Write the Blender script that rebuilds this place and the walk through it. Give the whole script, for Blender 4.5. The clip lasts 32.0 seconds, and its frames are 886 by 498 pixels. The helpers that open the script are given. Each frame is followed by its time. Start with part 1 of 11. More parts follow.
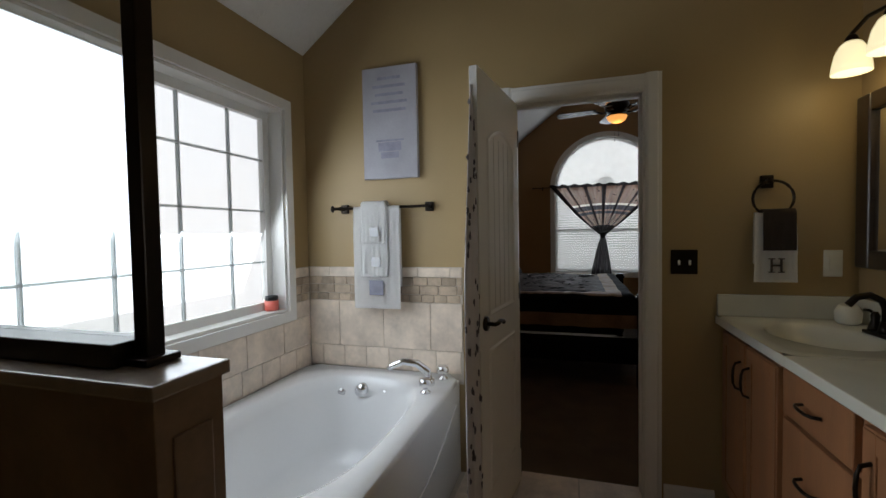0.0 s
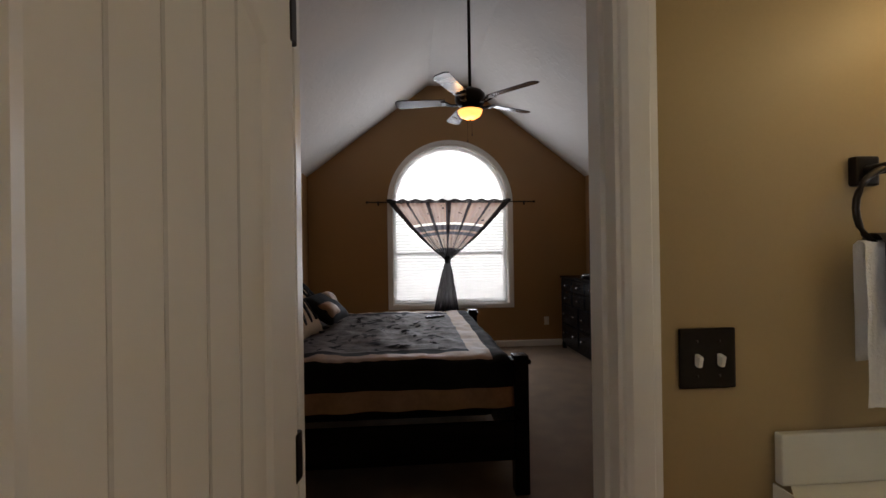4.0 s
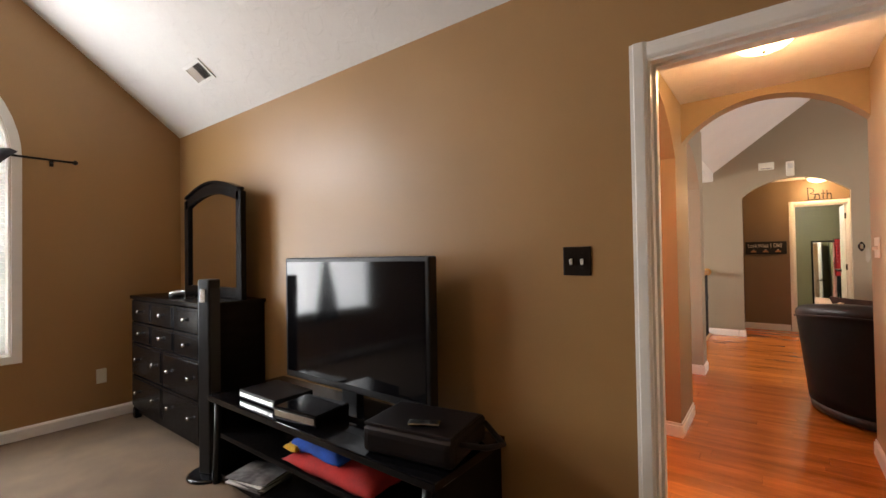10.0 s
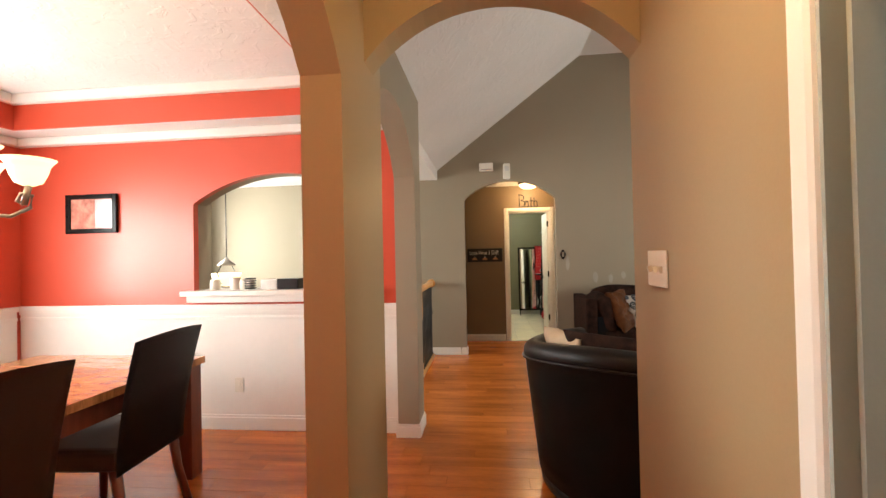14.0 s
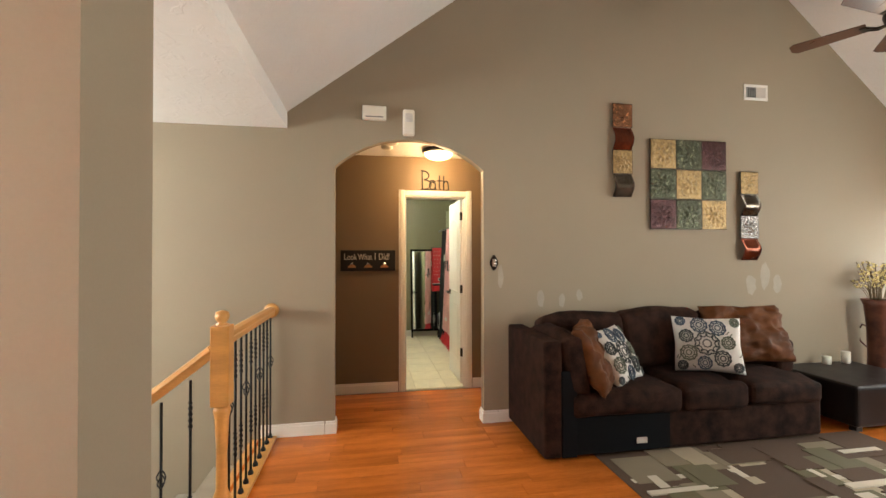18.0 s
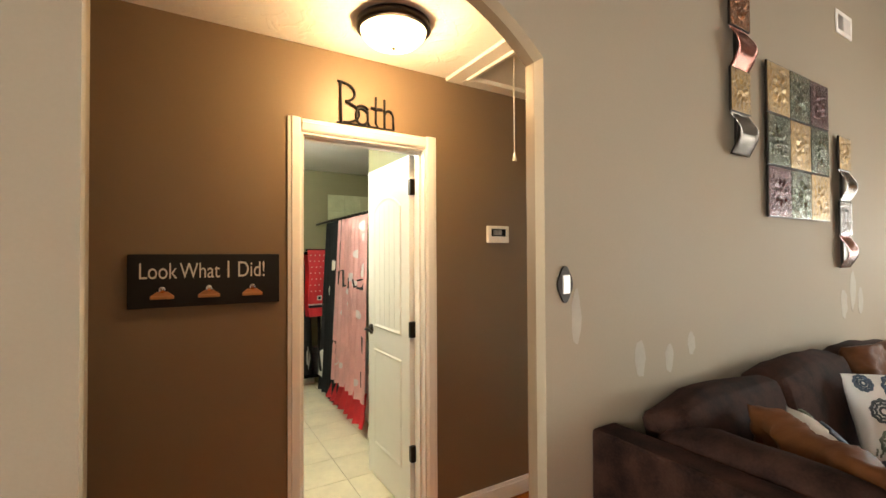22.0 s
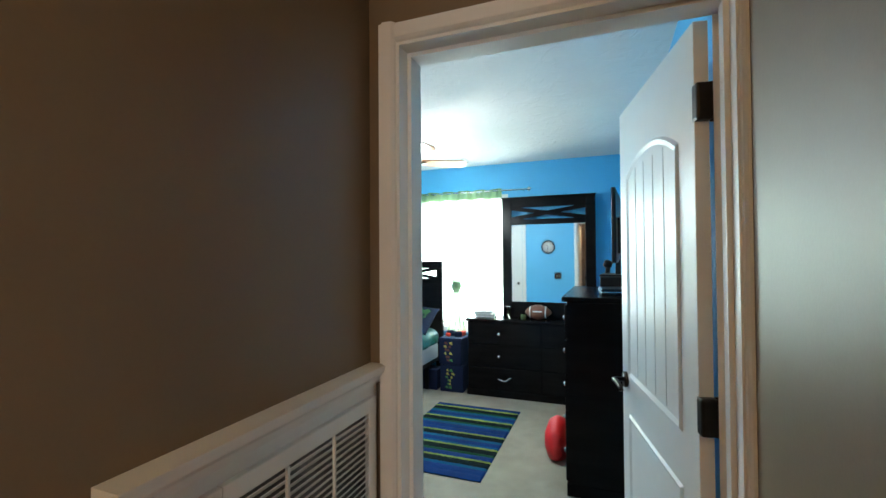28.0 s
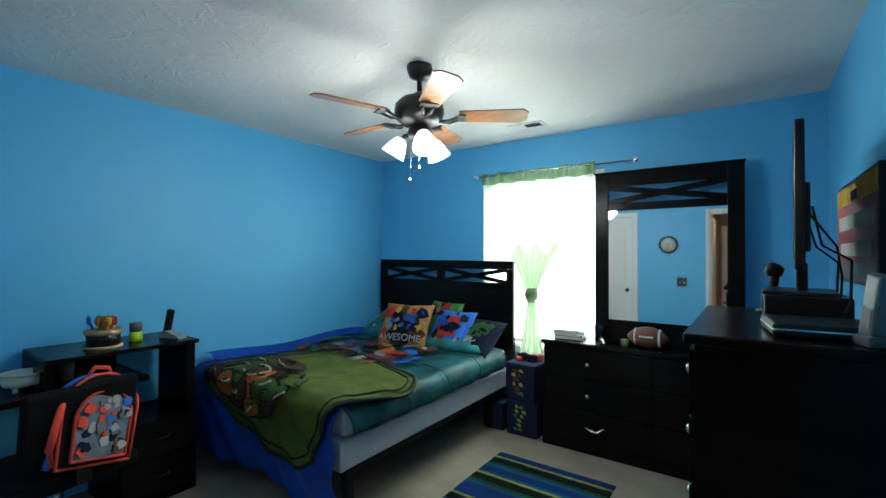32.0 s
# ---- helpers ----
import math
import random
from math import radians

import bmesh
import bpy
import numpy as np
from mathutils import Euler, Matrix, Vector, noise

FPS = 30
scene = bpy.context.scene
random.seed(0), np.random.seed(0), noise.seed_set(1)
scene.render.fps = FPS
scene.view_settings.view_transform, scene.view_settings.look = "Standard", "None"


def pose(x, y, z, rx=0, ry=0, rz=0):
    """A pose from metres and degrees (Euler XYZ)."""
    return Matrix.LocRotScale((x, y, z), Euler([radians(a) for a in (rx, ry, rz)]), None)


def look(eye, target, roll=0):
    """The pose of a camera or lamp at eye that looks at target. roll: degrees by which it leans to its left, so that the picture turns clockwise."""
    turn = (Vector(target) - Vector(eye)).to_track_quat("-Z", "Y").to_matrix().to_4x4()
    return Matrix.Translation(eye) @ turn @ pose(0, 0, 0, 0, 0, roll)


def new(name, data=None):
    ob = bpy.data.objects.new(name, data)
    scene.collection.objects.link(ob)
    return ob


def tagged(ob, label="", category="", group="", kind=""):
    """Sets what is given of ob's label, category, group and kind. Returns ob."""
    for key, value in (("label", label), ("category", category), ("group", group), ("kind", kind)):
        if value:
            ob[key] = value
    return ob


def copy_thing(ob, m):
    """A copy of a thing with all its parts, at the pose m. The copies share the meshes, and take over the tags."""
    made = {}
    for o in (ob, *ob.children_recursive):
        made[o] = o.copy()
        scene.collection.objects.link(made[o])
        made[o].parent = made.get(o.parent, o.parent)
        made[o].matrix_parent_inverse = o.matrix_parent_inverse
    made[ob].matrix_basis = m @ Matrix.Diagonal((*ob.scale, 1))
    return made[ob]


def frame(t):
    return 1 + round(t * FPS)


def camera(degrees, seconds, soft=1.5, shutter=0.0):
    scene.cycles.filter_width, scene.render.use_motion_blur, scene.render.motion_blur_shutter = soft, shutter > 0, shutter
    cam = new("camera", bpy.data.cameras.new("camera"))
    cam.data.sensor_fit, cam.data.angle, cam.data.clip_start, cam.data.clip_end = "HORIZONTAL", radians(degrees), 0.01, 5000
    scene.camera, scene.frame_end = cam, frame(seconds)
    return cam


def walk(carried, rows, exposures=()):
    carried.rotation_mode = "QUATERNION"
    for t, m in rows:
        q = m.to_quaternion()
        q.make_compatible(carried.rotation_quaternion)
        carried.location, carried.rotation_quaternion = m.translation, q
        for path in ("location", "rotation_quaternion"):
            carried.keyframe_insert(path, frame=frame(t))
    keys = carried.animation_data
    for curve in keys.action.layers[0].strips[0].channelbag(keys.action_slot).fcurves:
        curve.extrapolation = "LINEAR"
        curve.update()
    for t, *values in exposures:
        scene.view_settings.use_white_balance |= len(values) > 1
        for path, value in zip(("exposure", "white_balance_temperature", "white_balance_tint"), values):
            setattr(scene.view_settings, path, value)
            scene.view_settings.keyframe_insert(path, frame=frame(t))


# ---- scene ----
cam = camera(91.2, 32.0)
PATH = [
    (0, (-0.037, -0.316, 1.347), (-0.615, 1.597, 1.275), -1.0),
    (0.5, (-0.067, -0.218, 1.339), (-0.516, 1.731, 1.307), -1.7),
    (1, (-0.109, -0.092, 1.339), (-0.395, 1.887, 1.309), -1.6),
    (1.5, (-0.12, 0.079, 1.364), (-0.29, 2.071, 1.311), -0.6),
    (2, (-0.145, 0.255, 1.376), (-0.202, 2.254, 1.319), 0.3),
    (2.5, (-0.152, 0.468, 1.391), (-0.127, 2.467, 1.328), 0.2),
    (3, (-0.143, 0.698, 1.404), (-0.042, 2.694, 1.345), -0.6),
    (3.5, (-0.132, 0.93, 1.406), (0.008, 2.925, 1.38), -0.9),
    (5.5, (-0.005, 1.931, 1.425), (0.179, 3.923, 1.455), -0.3),
    (6, (0.028, 2.063, 1.392), (0.261, 4.049, 1.4), -0.1),
    (6.5, (0.056, 2.198, 1.363), (0.391, 4.17, 1.347), -0.1),
    (7, (0.082, 2.294, 1.339), (0.555, 4.237, 1.335), -0.8),
    (7.5, (0.13, 2.394, 1.308), (0.778, 4.286, 1.313), -1.7),
    (8, (0.188, 2.517, 1.296), (1.043, 4.325, 1.289), -1.8),
    (8.5, (0.262, 2.628, 1.291), (1.337, 4.315, 1.291), -1.4),
    (9, (0.392, 2.738, 1.292), (1.671, 4.275, 1.296), -0.8),
    (9.5, (0.56, 2.855, 1.302), (2.014, 4.228, 1.309), -0.5),
    (10, (0.731, 2.932, 1.31), (2.317, 4.15, 1.341), -0.9),
    (10.5, (0.96, 2.993, 1.333), (2.68, 4.012, 1.355), -1.8),
    (11, (1.178, 3.021, 1.351), (3.001, 3.844, 1.377), -1.9),
    (11.5, (1.436, 3.047, 1.362), (3.33, 3.688, 1.374), -1.2),
    (12, (1.671, 3.075, 1.363), (3.607, 3.575, 1.383), -0.1),
    (12.5, (1.953, 3.071, 1.373), (3.919, 3.441, 1.387), -0.1),
    (13, (2.224, 3.061, 1.375), (4.202, 3.355, 1.406), -0.8),
    (13.5, (2.524, 3.039, 1.39), (4.509, 3.285, 1.416), -1.3),
    (14, (2.818, 3.025, 1.381), (4.807, 3.23, 1.406), -1.2),
    (14.5, (3.124, 3.005, 1.376), (5.119, 3.152, 1.395), -0.8),
    (15, (3.421, 3.009, 1.403), (5.42, 3.081, 1.41), 0.2),
    (15.5, (3.699, 3.012, 1.367), (5.698, 3.004, 1.403), 0.3),
    (17.5, (4.919, 3.0, 1.395), (6.904, 2.728, 1.423), -0.6),
    (18, (5.229, 3.075, 1.426), (7.2, 2.734, 1.447), -0.1),
    (18.5, (5.547, 3.121, 1.432), (7.506, 2.718, 1.451), 0.5),
    (19, (5.842, 3.149, 1.434), (7.784, 2.672, 1.461), 0.1),
    (19.5, (6.144, 3.163, 1.446), (8.059, 2.587, 1.458), -0.7),
    (20, (6.489, 3.195, 1.443), (8.376, 2.531, 1.431), -0.8),
    (20.5, (6.811, 3.198, 1.449), (8.666, 2.451, 1.423), -0.2),
    (21, (7.125, 3.197, 1.457), (8.945, 2.368, 1.447), 0.3),
    (21.5, (7.422, 3.189, 1.453), (9.198, 2.268, 1.471), 0.3),
    (22, (7.702, 3.161, 1.45), (9.42, 2.137, 1.48), -0.3),
    (22.5, (7.953, 3.11, 1.445), (9.6, 1.976, 1.47), -1.1),
    (23, (8.181, 3.051, 1.456), (9.74, 1.798, 1.451), -1.1),
    (23.5, (8.419, 2.964, 1.455), (9.867, 1.585, 1.43), -0.2),
    (24, (8.628, 2.874, 1.464), (9.94, 1.365, 1.436), 0.1),
    (24.5, (8.79, 2.778, 1.462), (9.937, 1.14, 1.489), -1.0),
    (25, (8.931, 2.655, 1.448), (9.927, 0.922, 1.514), -1.8),
    (25.5, (9.033, 2.501, 1.444), (9.91, 0.704, 1.502), -2.0),
    (27.5, (9.138, 1.817, 1.434), (9.885, -0.038, 1.444), -1.1),
    (28, (9.146, 1.569, 1.451), (9.864, -0.297, 1.484), -0.4),
    (28.5, (9.137, 1.342, 1.466), (9.873, -0.516, 1.535), 0.2),
    (29, (9.147, 1.099, 1.456), (9.932, -0.739, 1.528), -0.1),
    (29.5, (9.186, 0.901, 1.468), (10.032, -0.91, 1.521), -0.3),
    (30, (9.209, 0.746, 1.476), (10.134, -1.027, 1.52), -0.5),
    (30.5, (9.225, 0.629, 1.487), (10.239, -1.095, 1.526), -0.2),
    (31, (9.242, 0.532, 1.473), (10.316, -1.154, 1.502), 0.3),
    (31.5, (9.252, 0.453, 1.466), (10.367, -1.207, 1.482), 0.5),
    (32, (9.251, 0.402, 1.441), (10.406, -1.231, 1.469), 0.3),
]
LIGHTNESS = [(0, -2.8, 6300, 10), (1, -2.65, 6200, 10), (2, -2.45, 6150, 10), (3.5, -1.75, 6550, 16), (6, -1.5, 6650, 17), (8.5, -1.5, 6650, 17), (9, -1.45, 6800, 15), (10, 0.3, 6900, 14), (11, 0.75, 6450, 4), (12, 0.8, 6450, 4), (13, 0.65, 6450, 4), (14, 0.05, 6450, 4), (15, -0.3, 6450, 4), (18, 0.35, 6500, 4), (20, 0.6, 6500, 4), (23, 0.5, 6500, 4), (24, 0.35, 6500, 4), (25, -0.25, 6400, 5), (28, -0.3, 6000, 4), (29, -0.6, 6000, 4), (30.5, -0.95, 6300, 8), (32, -1.2, 6300, 8)]
walk(cam, [(t, look(eye, target, roll)) for t, eye, target, roll in PATH], LIGHTNESS)

# ---- world, lights, exposure ----
world = bpy.data.worlds.new("world")
scene.world = world
world.use_nodes = True
wn = world.node_tree.nodes
sky = wn.new("ShaderNodeTexSky")
sky.sky_type, sky.sun_disc, sky.sun_elevation, sky.sun_rotation = "NISHITA", False, radians(50), radians(200)
world.node_tree.links.new(sky.outputs[0], wn["Background"].inputs[0])
wn["Background"].inputs[1].default_value = 0.1
sun = new("sun", bpy.data.lights.new("sun", "SUN"))
sun.data.energy, sun.data.angle, sun.data.color = 1.0, radians(12), (1.0, 0.96, 0.9)
sun.matrix_world = look((6, 30, 40), (4, 2, 0))


def area(name, eye, target, w, h, power, color=(1, 1, 1)):
    d = bpy.data.lights.new(name, "AREA")
    d.shape, d.size, d.size_y, d.energy, d.color = "RECTANGLE", w, h, power, color
    ob = new(name, d)
    ob.matrix_world = look(eye, target)
    return ob


def bulb(name, p, power, color=(1.0, 0.72, 0.42), r=0.05):
    d = bpy.data.lights.new(name, "POINT")
    d.energy, d.color, d.shadow_soft_size = power, color, r
    ob = new(name, d)
    ob.location = p
    return ob


DAY = (0.85, 0.93, 1.0)
area("daylight_bath", (-1.655, 1.04, 1.49), (0, 1.04, 0.75), 1.36, 1.0, 118, DAY)
area("daylight_bedroom", (0.48, 7.375, 1.75), (0.48, 0, 1.65), 1.6, 2.2, 104, DAY)
area("daylight_dining", (4.4, 7.06, 1.42), (4.4, 4, 1.3), 1.7, 1.25, 130, (1.0, 0.99, 0.95))
area("daylight_living", (8.2, -2.70, 1.44), (8.2, 2, 1.44), 0.85, 1.2, 20, (1.0, 0.98, 0.95))
# the west window is unseen; it and this lamp are added for light
area("daylight_living_west", (6.15, -2.70, 1.44), (6.15, 2, 1.44), 1.6, 1.2, 88, (1.0, 0.98, 0.95))
# the kitchen's window is out of view, added together with this lamp
area("daylight_kitchen", (3.4, -1.30, 1.55), (3.4, 2, 1.4), 1.3, 1.0, 100, (1.0, 0.97, 0.93))
area("daylight_foyer", (7.6, 7.06, 1.55), (7.6, 4, 1.4), 1.3, 1.2, 112, (1.0, 0.98, 0.95))
area("daylight_blue_room", (10.72, -3.13, 1.36), (10.72, 0, 1.3), 0.9, 1.3, 168, (0.9, 0.96, 1.0))
# no fixture is in view; this lamp is added to light the second bath
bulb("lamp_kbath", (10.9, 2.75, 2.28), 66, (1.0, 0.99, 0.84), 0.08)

# ---- materials ----


def mat(name, base, rough=0.6, metal=0.0, var=0.12, scale=3.0, fine=60.0, bump=0.15, dist=0.002, stretch=(1, 1, 1), coat=0.0, spec=0.5, island=0.0, dark=None, loose=0.0):
    m = bpy.data.materials.new(name)
    m.use_nodes = True
    n, l = m.node_tree.nodes, m.node_tree.links
    b = n["Principled BSDF"]
    tc, mp = n.new("ShaderNodeTexCoord"), n.new("ShaderNodeMapping")
    mp.inputs["Scale"].default_value = stretch
    l.new(tc.outputs["Object"], mp.inputs[0])
    big, small = n.new("ShaderNodeTexNoise"), n.new("ShaderNodeTexNoise")
    for t, s, d in ((big, scale, 4.0), (small, fine, 3.0)):
        t.inputs["Scale"].default_value, t.inputs["Detail"].default_value = s, d
        l.new(mp.outputs[0], t.inputs[0])
    mix = n.new("ShaderNodeMath")
    mix.operation = "MULTIPLY_ADD"
    mix.inputs[1].default_value = 0.35
    l.new(small.outputs[0], mix.inputs[0]), l.new(big.outputs[0], mix.inputs[2])
    ramp = n.new("ShaderNodeValToRGB")
    lo = dark or [c * (1 - var) for c in base]
    hi = [min(1, c * (1 + var)) for c in base]
    ramp.color_ramp.elements[0].position, ramp.color_ramp.elements[1].position = 0.45, 0.95
    ramp.color_ramp.elements[0].color, ramp.color_ramp.elements[1].color = (*lo, 1), (*hi, 1)
    l.new(mix.outputs[0], ramp.inputs[0])
    col = ramp.outputs[0]
    if island or loose:
        info, hsv, mr, cx = n.new("ShaderNodeNewGeometry") if loose else n.new("ShaderNodeObjectInfo"), n.new("ShaderNodeHueSaturation"), n.new("ShaderNodeMapRange"), n.new("ShaderNodeVectorMath")
        rnd = info.outputs["Random Per Island"] if loose else info.outputs["Random"]
        island = island or loose
        cx.operation, cx.inputs[1].default_value = "MULTIPLY", (37.0, 19.0, 11.0)
        l.new(rnd, cx.inputs[0]), l.new(cx.outputs[0], mp.inputs["Location"])
        mr.inputs[3].default_value, mr.inputs[4].default_value = 1 - island, 1 + island
        l.new(rnd, mr.inputs[0]), l.new(mr.outputs[0], hsv.inputs["Value"]), l.new(col, hsv.inputs["Color"])
        col = hsv.outputs[0]
    l.new(col, b.inputs["Base Color"])
    rr = n.new("ShaderNodeMapRange")
    rr.inputs[3].default_value, rr.inputs[4].default_value = rough * 0.78, min(1, rough * 1.22)
    l.new(big.outputs[0], rr.inputs[0]), l.new(rr.outputs[0], b.inputs["Roughness"])
    b.inputs["Metallic"].default_value, b.inputs["Coat Weight"].default_value, b.inputs["Specular IOR Level"].default_value = metal, coat, spec
    if bump:
        bp = n.new("ShaderNodeBump")
        bp.inputs["Strength"].default_value, bp.inputs["Distance"].default_value = bump, dist
        l.new(small.outputs[0], bp.inputs["Height"]), l.new(bp.outputs[0], b.inputs["Normal"])
    return m


def glow(name, color, strength):
    m = bpy.data.materials.new(name)
    m.use_nodes = True
    b = m.node_tree.nodes["Principled BSDF"]
    b.inputs["Base Color"].default_value = (*color, 1)
    b.inputs["Emission Color"].default_value, b.inputs["Emission Strength"].default_value = (*color, 1), strength
    return m


def knockdown(name, base):
    m = mat(name, base, 0.85, var=0.04, scale=2.0, fine=40, bump=0)
    n, l = m.node_tree.nodes, m.node_tree.links
    tc, noi, rmp, bp = n.new("ShaderNodeTexCoord"), n.new("ShaderNodeTexNoise"), n.new("ShaderNodeValToRGB"), n.new("ShaderNodeBump")
    noi.inputs["Scale"].default_value, noi.inputs["Detail"].default_value, noi.inputs["Distortion"].default_value = 9.0, 3.0, 1.2
    rmp.color_ramp.elements[0].position, rmp.color_ramp.elements[1].position = 0.52, 0.6
    bp.inputs["Strength"].default_value, bp.inputs["Distance"].default_value = 0.28, 0.006
    l.new(tc.outputs["Object"], noi.inputs[0]), l.new(noi.outputs[0], rmp.inputs[0]), l.new(rmp.outputs[0], bp.inputs["Height"])
    l.new(bp.outputs[0], n["Principled BSDF"].inputs["Normal"])
    return m


def wallpaint(name, base, rough=0.5):
    return mat(name, base, rough, var=0.05, scale=1.2, fine=130, bump=0.12, dist=0.0015)


PAINT_BATH = wallpaint("paint_bath", (0.36, 0.255, 0.118))
PAINT_BED = wallpaint("paint_bedroom", (0.33, 0.185, 0.07), 0.42)
PAINT_HALL = wallpaint("paint_hall", (0.35, 0.25, 0.135), 0.45)
PAINT_LIVING = wallpaint("paint_living", (0.30, 0.25, 0.18), 0.78)
PAINT_RED = wallpaint("paint_red", (0.56, 0.075, 0.038), 0.4)
PAINT_HALL2 = wallpaint("paint_hall_brown", (0.175, 0.122, 0.072), 0.45)
PAINT_BLUE = wallpaint("paint_blue", (0.10, 0.435, 0.75), 0.5)
PAINT_GREEN = wallpaint("paint_green", (0.19, 0.175, 0.095), 0.5)
PAINT_KITCHEN = wallpaint("paint_kitchen", (0.33, 0.36, 0.33), 0.5)
CEILING = knockdown("ceiling_white", (0.74, 0.72, 0.69))
TRIM = mat("trim_white", (0.78, 0.76, 0.72), 0.35, var=0.03, fine=20, bump=0.03)
CARPET = mat("carpet_beige", (0.17, 0.112, 0.068), 0.95, var=0.22, scale=5, fine=260, bump=0.8, dist=0.01)
CARPET_LIGHT = mat("carpet_light", (0.34, 0.29, 0.225), 0.95, var=0.18, scale=5, fine=260, bump=0.8, dist=0.01)
WOOD = dict(rough=0.23, var=0.34, scale=1.6, fine=22, bump=0.012, dist=0.001, stretch=(7, 0.9, 4), coat=0.05, spec=0.4)
WOOD_FLOOR = mat("wood_floor", (0.48, 0.138, 0.024), island=0.13, **WOOD)
WOOD_REST = mat("wood_floor_far", (0.48, 0.138, 0.024), loose=0.13, **WOOD)
BLACKWOOD = mat("black_wood", (0.0065, 0.0057, 0.0057), 0.24, var=0.4, scale=3, fine=40, bump=0.04, stretch=(1, 1, 6), spec=0.10)
DARKWOOD = mat("espresso_wood", (0.010, 0.007, 0.008), 0.3, var=0.4, scale=3, fine=40, bump=0.04, coat=0.15)
TILE = mat("tile_travertine", (0.69, 0.585, 0.48), 0.36, var=0.24, scale=7, fine=40, bump=0.08, island=0.07)
GROUT = mat("grout", (0.55, 0.49, 0.41), 0.9, bump=0.3)
WHITE = mat("white_acrylic", (0.80, 0.80, 0.80), 0.18, var=0.02, bump=0.0, coat=0.3)
MAPLE = mat("maple_cabinet", (0.60, 0.36, 0.115), 0.35, var=0.16, scale=2, fine=30, bump=0.04, stretch=(8, 8, 1))
OAK = mat("oak_rail", (0.62, 0.31, 0.09), 0.32, var=0.2, scale=2, fine=30, bump=0.05, stretch=(1, 1, 5), coat=0.2)
VANITY_WOOD = mat("vanity_wood", (0.28, 0.125, 0.055), 0.38, var=0.2, scale=2, fine=30, bump=0.05, stretch=(9, 9, 1))
MARBLE = mat("cultured_marble", (0.63, 0.61, 0.52), 0.16, var=0.08, scale=2.5, fine=9, bump=0.0, coat=0.3)
BRONZE = mat("oil_bronze", (0.022, 0.016, 0.012), 0.35, 0.8, var=0.3, bump=0.05)
CHROME = mat("chrome", (0.8, 0.8, 0.82), 0.08, 1.0, var=0.02, bump=0)
BLACK = mat("black_plastic", (0.008, 0.008, 0.009), 0.35, var=0.2, bump=0.03, spec=0.3)
SCREEN = mat("black_screen", (0.004, 0.004, 0.005), 0.08, var=0.1, bump=0, spec=0.3)
LEATHER = mat("black_leather", (0.010, 0.0075, 0.0075), 0.38, var=0.3, scale=6, fine=150, bump=0.25, dist=0.002, spec=0.22)
SUEDE = mat("brown_microsuede", (0.028, 0.0135, 0.010), 0.9, spec=0.1, var=0.75, scale=11, fine=120, bump=0.3, dist=0.003)
SATIN_BROWN = mat("brown_satin", (0.10, 0.036, 0.012), 0.6, spec=0.12, var=0.45, scale=5, fine=24, bump=0.25, dist=0.008)
TOWEL = mat("white_towel", (0.90, 0.885, 0.865), 0.95, var=0.06, scale=6, fine=240, bump=0.6, dist=0.004)
BEDBLACK = mat("bedding_black", (0.009, 0.009, 0.010), 0.75, spec=0.12, var=0.4, scale=9, fine=60, bump=0.2, dist=0.004)
SHAM = mat("sham_cloth", (0.014, 0.011, 0.012), 0.75, spec=0.12, var=0.7, scale=14, fine=40, bump=0.4, dist=0.008)
BEDGREY = mat("bedding_grey", (0.115, 0.098, 0.096), 0.6, spec=0.25, var=0.5, scale=13, fine=26, bump=0.5, dist=0.01)
BEDTAN = mat("bedding_tan", (0.31, 0.195, 0.115), 0.5, var=0.2, scale=10, fine=40, bump=0.2, dist=0.004)
MIRROR = mat("mirror_silver", (0.86, 0.88, 0.88), 0.03, 1.0, var=0.0, bump=0)

# ---- builders ----


def part(name, bm, material, parent=None, label=""):
    me = bpy.data.meshes.new(name)
    bm.to_mesh(me)
    bm.free()
    ob = new(name, me)
    if material:
        me.materials.append(material)
    if parent:
        ob.parent = parent
    if label:
        ob["label"] = label
    return ob


def thing(name, label, category, at=(0, 0, 0), rz=0.0, group="", kind=""):
    ob = new(name)
    ob.empty_display_size = 0.05
    ob.matrix_world = pose(*at, 0, 0, rz)
    return tagged(ob, label, category, group, kind)


def box(x0, x1, y0, y1, z0, z1, bevel=0.0, bm=None, seg=2):
    own = bmesh.new()
    v = [own.verts.new((x, y, z)) for z in (z0, z1) for y in (y0, y1) for x in (x0, x1)]
    for f in ((0, 2, 3, 1), (4, 5, 7, 6), (0, 1, 5, 4), (2, 6, 7, 3), (0, 4, 6, 2), (1, 3, 7, 5)):
        own.faces.new([v[i] for i in f])
    if bevel:
        bmesh.ops.bevel(own, geom=own.edges[:], offset=bevel, segments=seg, profile=0.6, affect="EDGES")
    return merge(bm, own)


def merge(bm, own):
    if bm is None:
        return own
    me = bpy.data.meshes.new("tmp")
    own.to_mesh(me)
    own.free()
    bm.from_mesh(me)
    bpy.data.meshes.remove(me)
    return bm


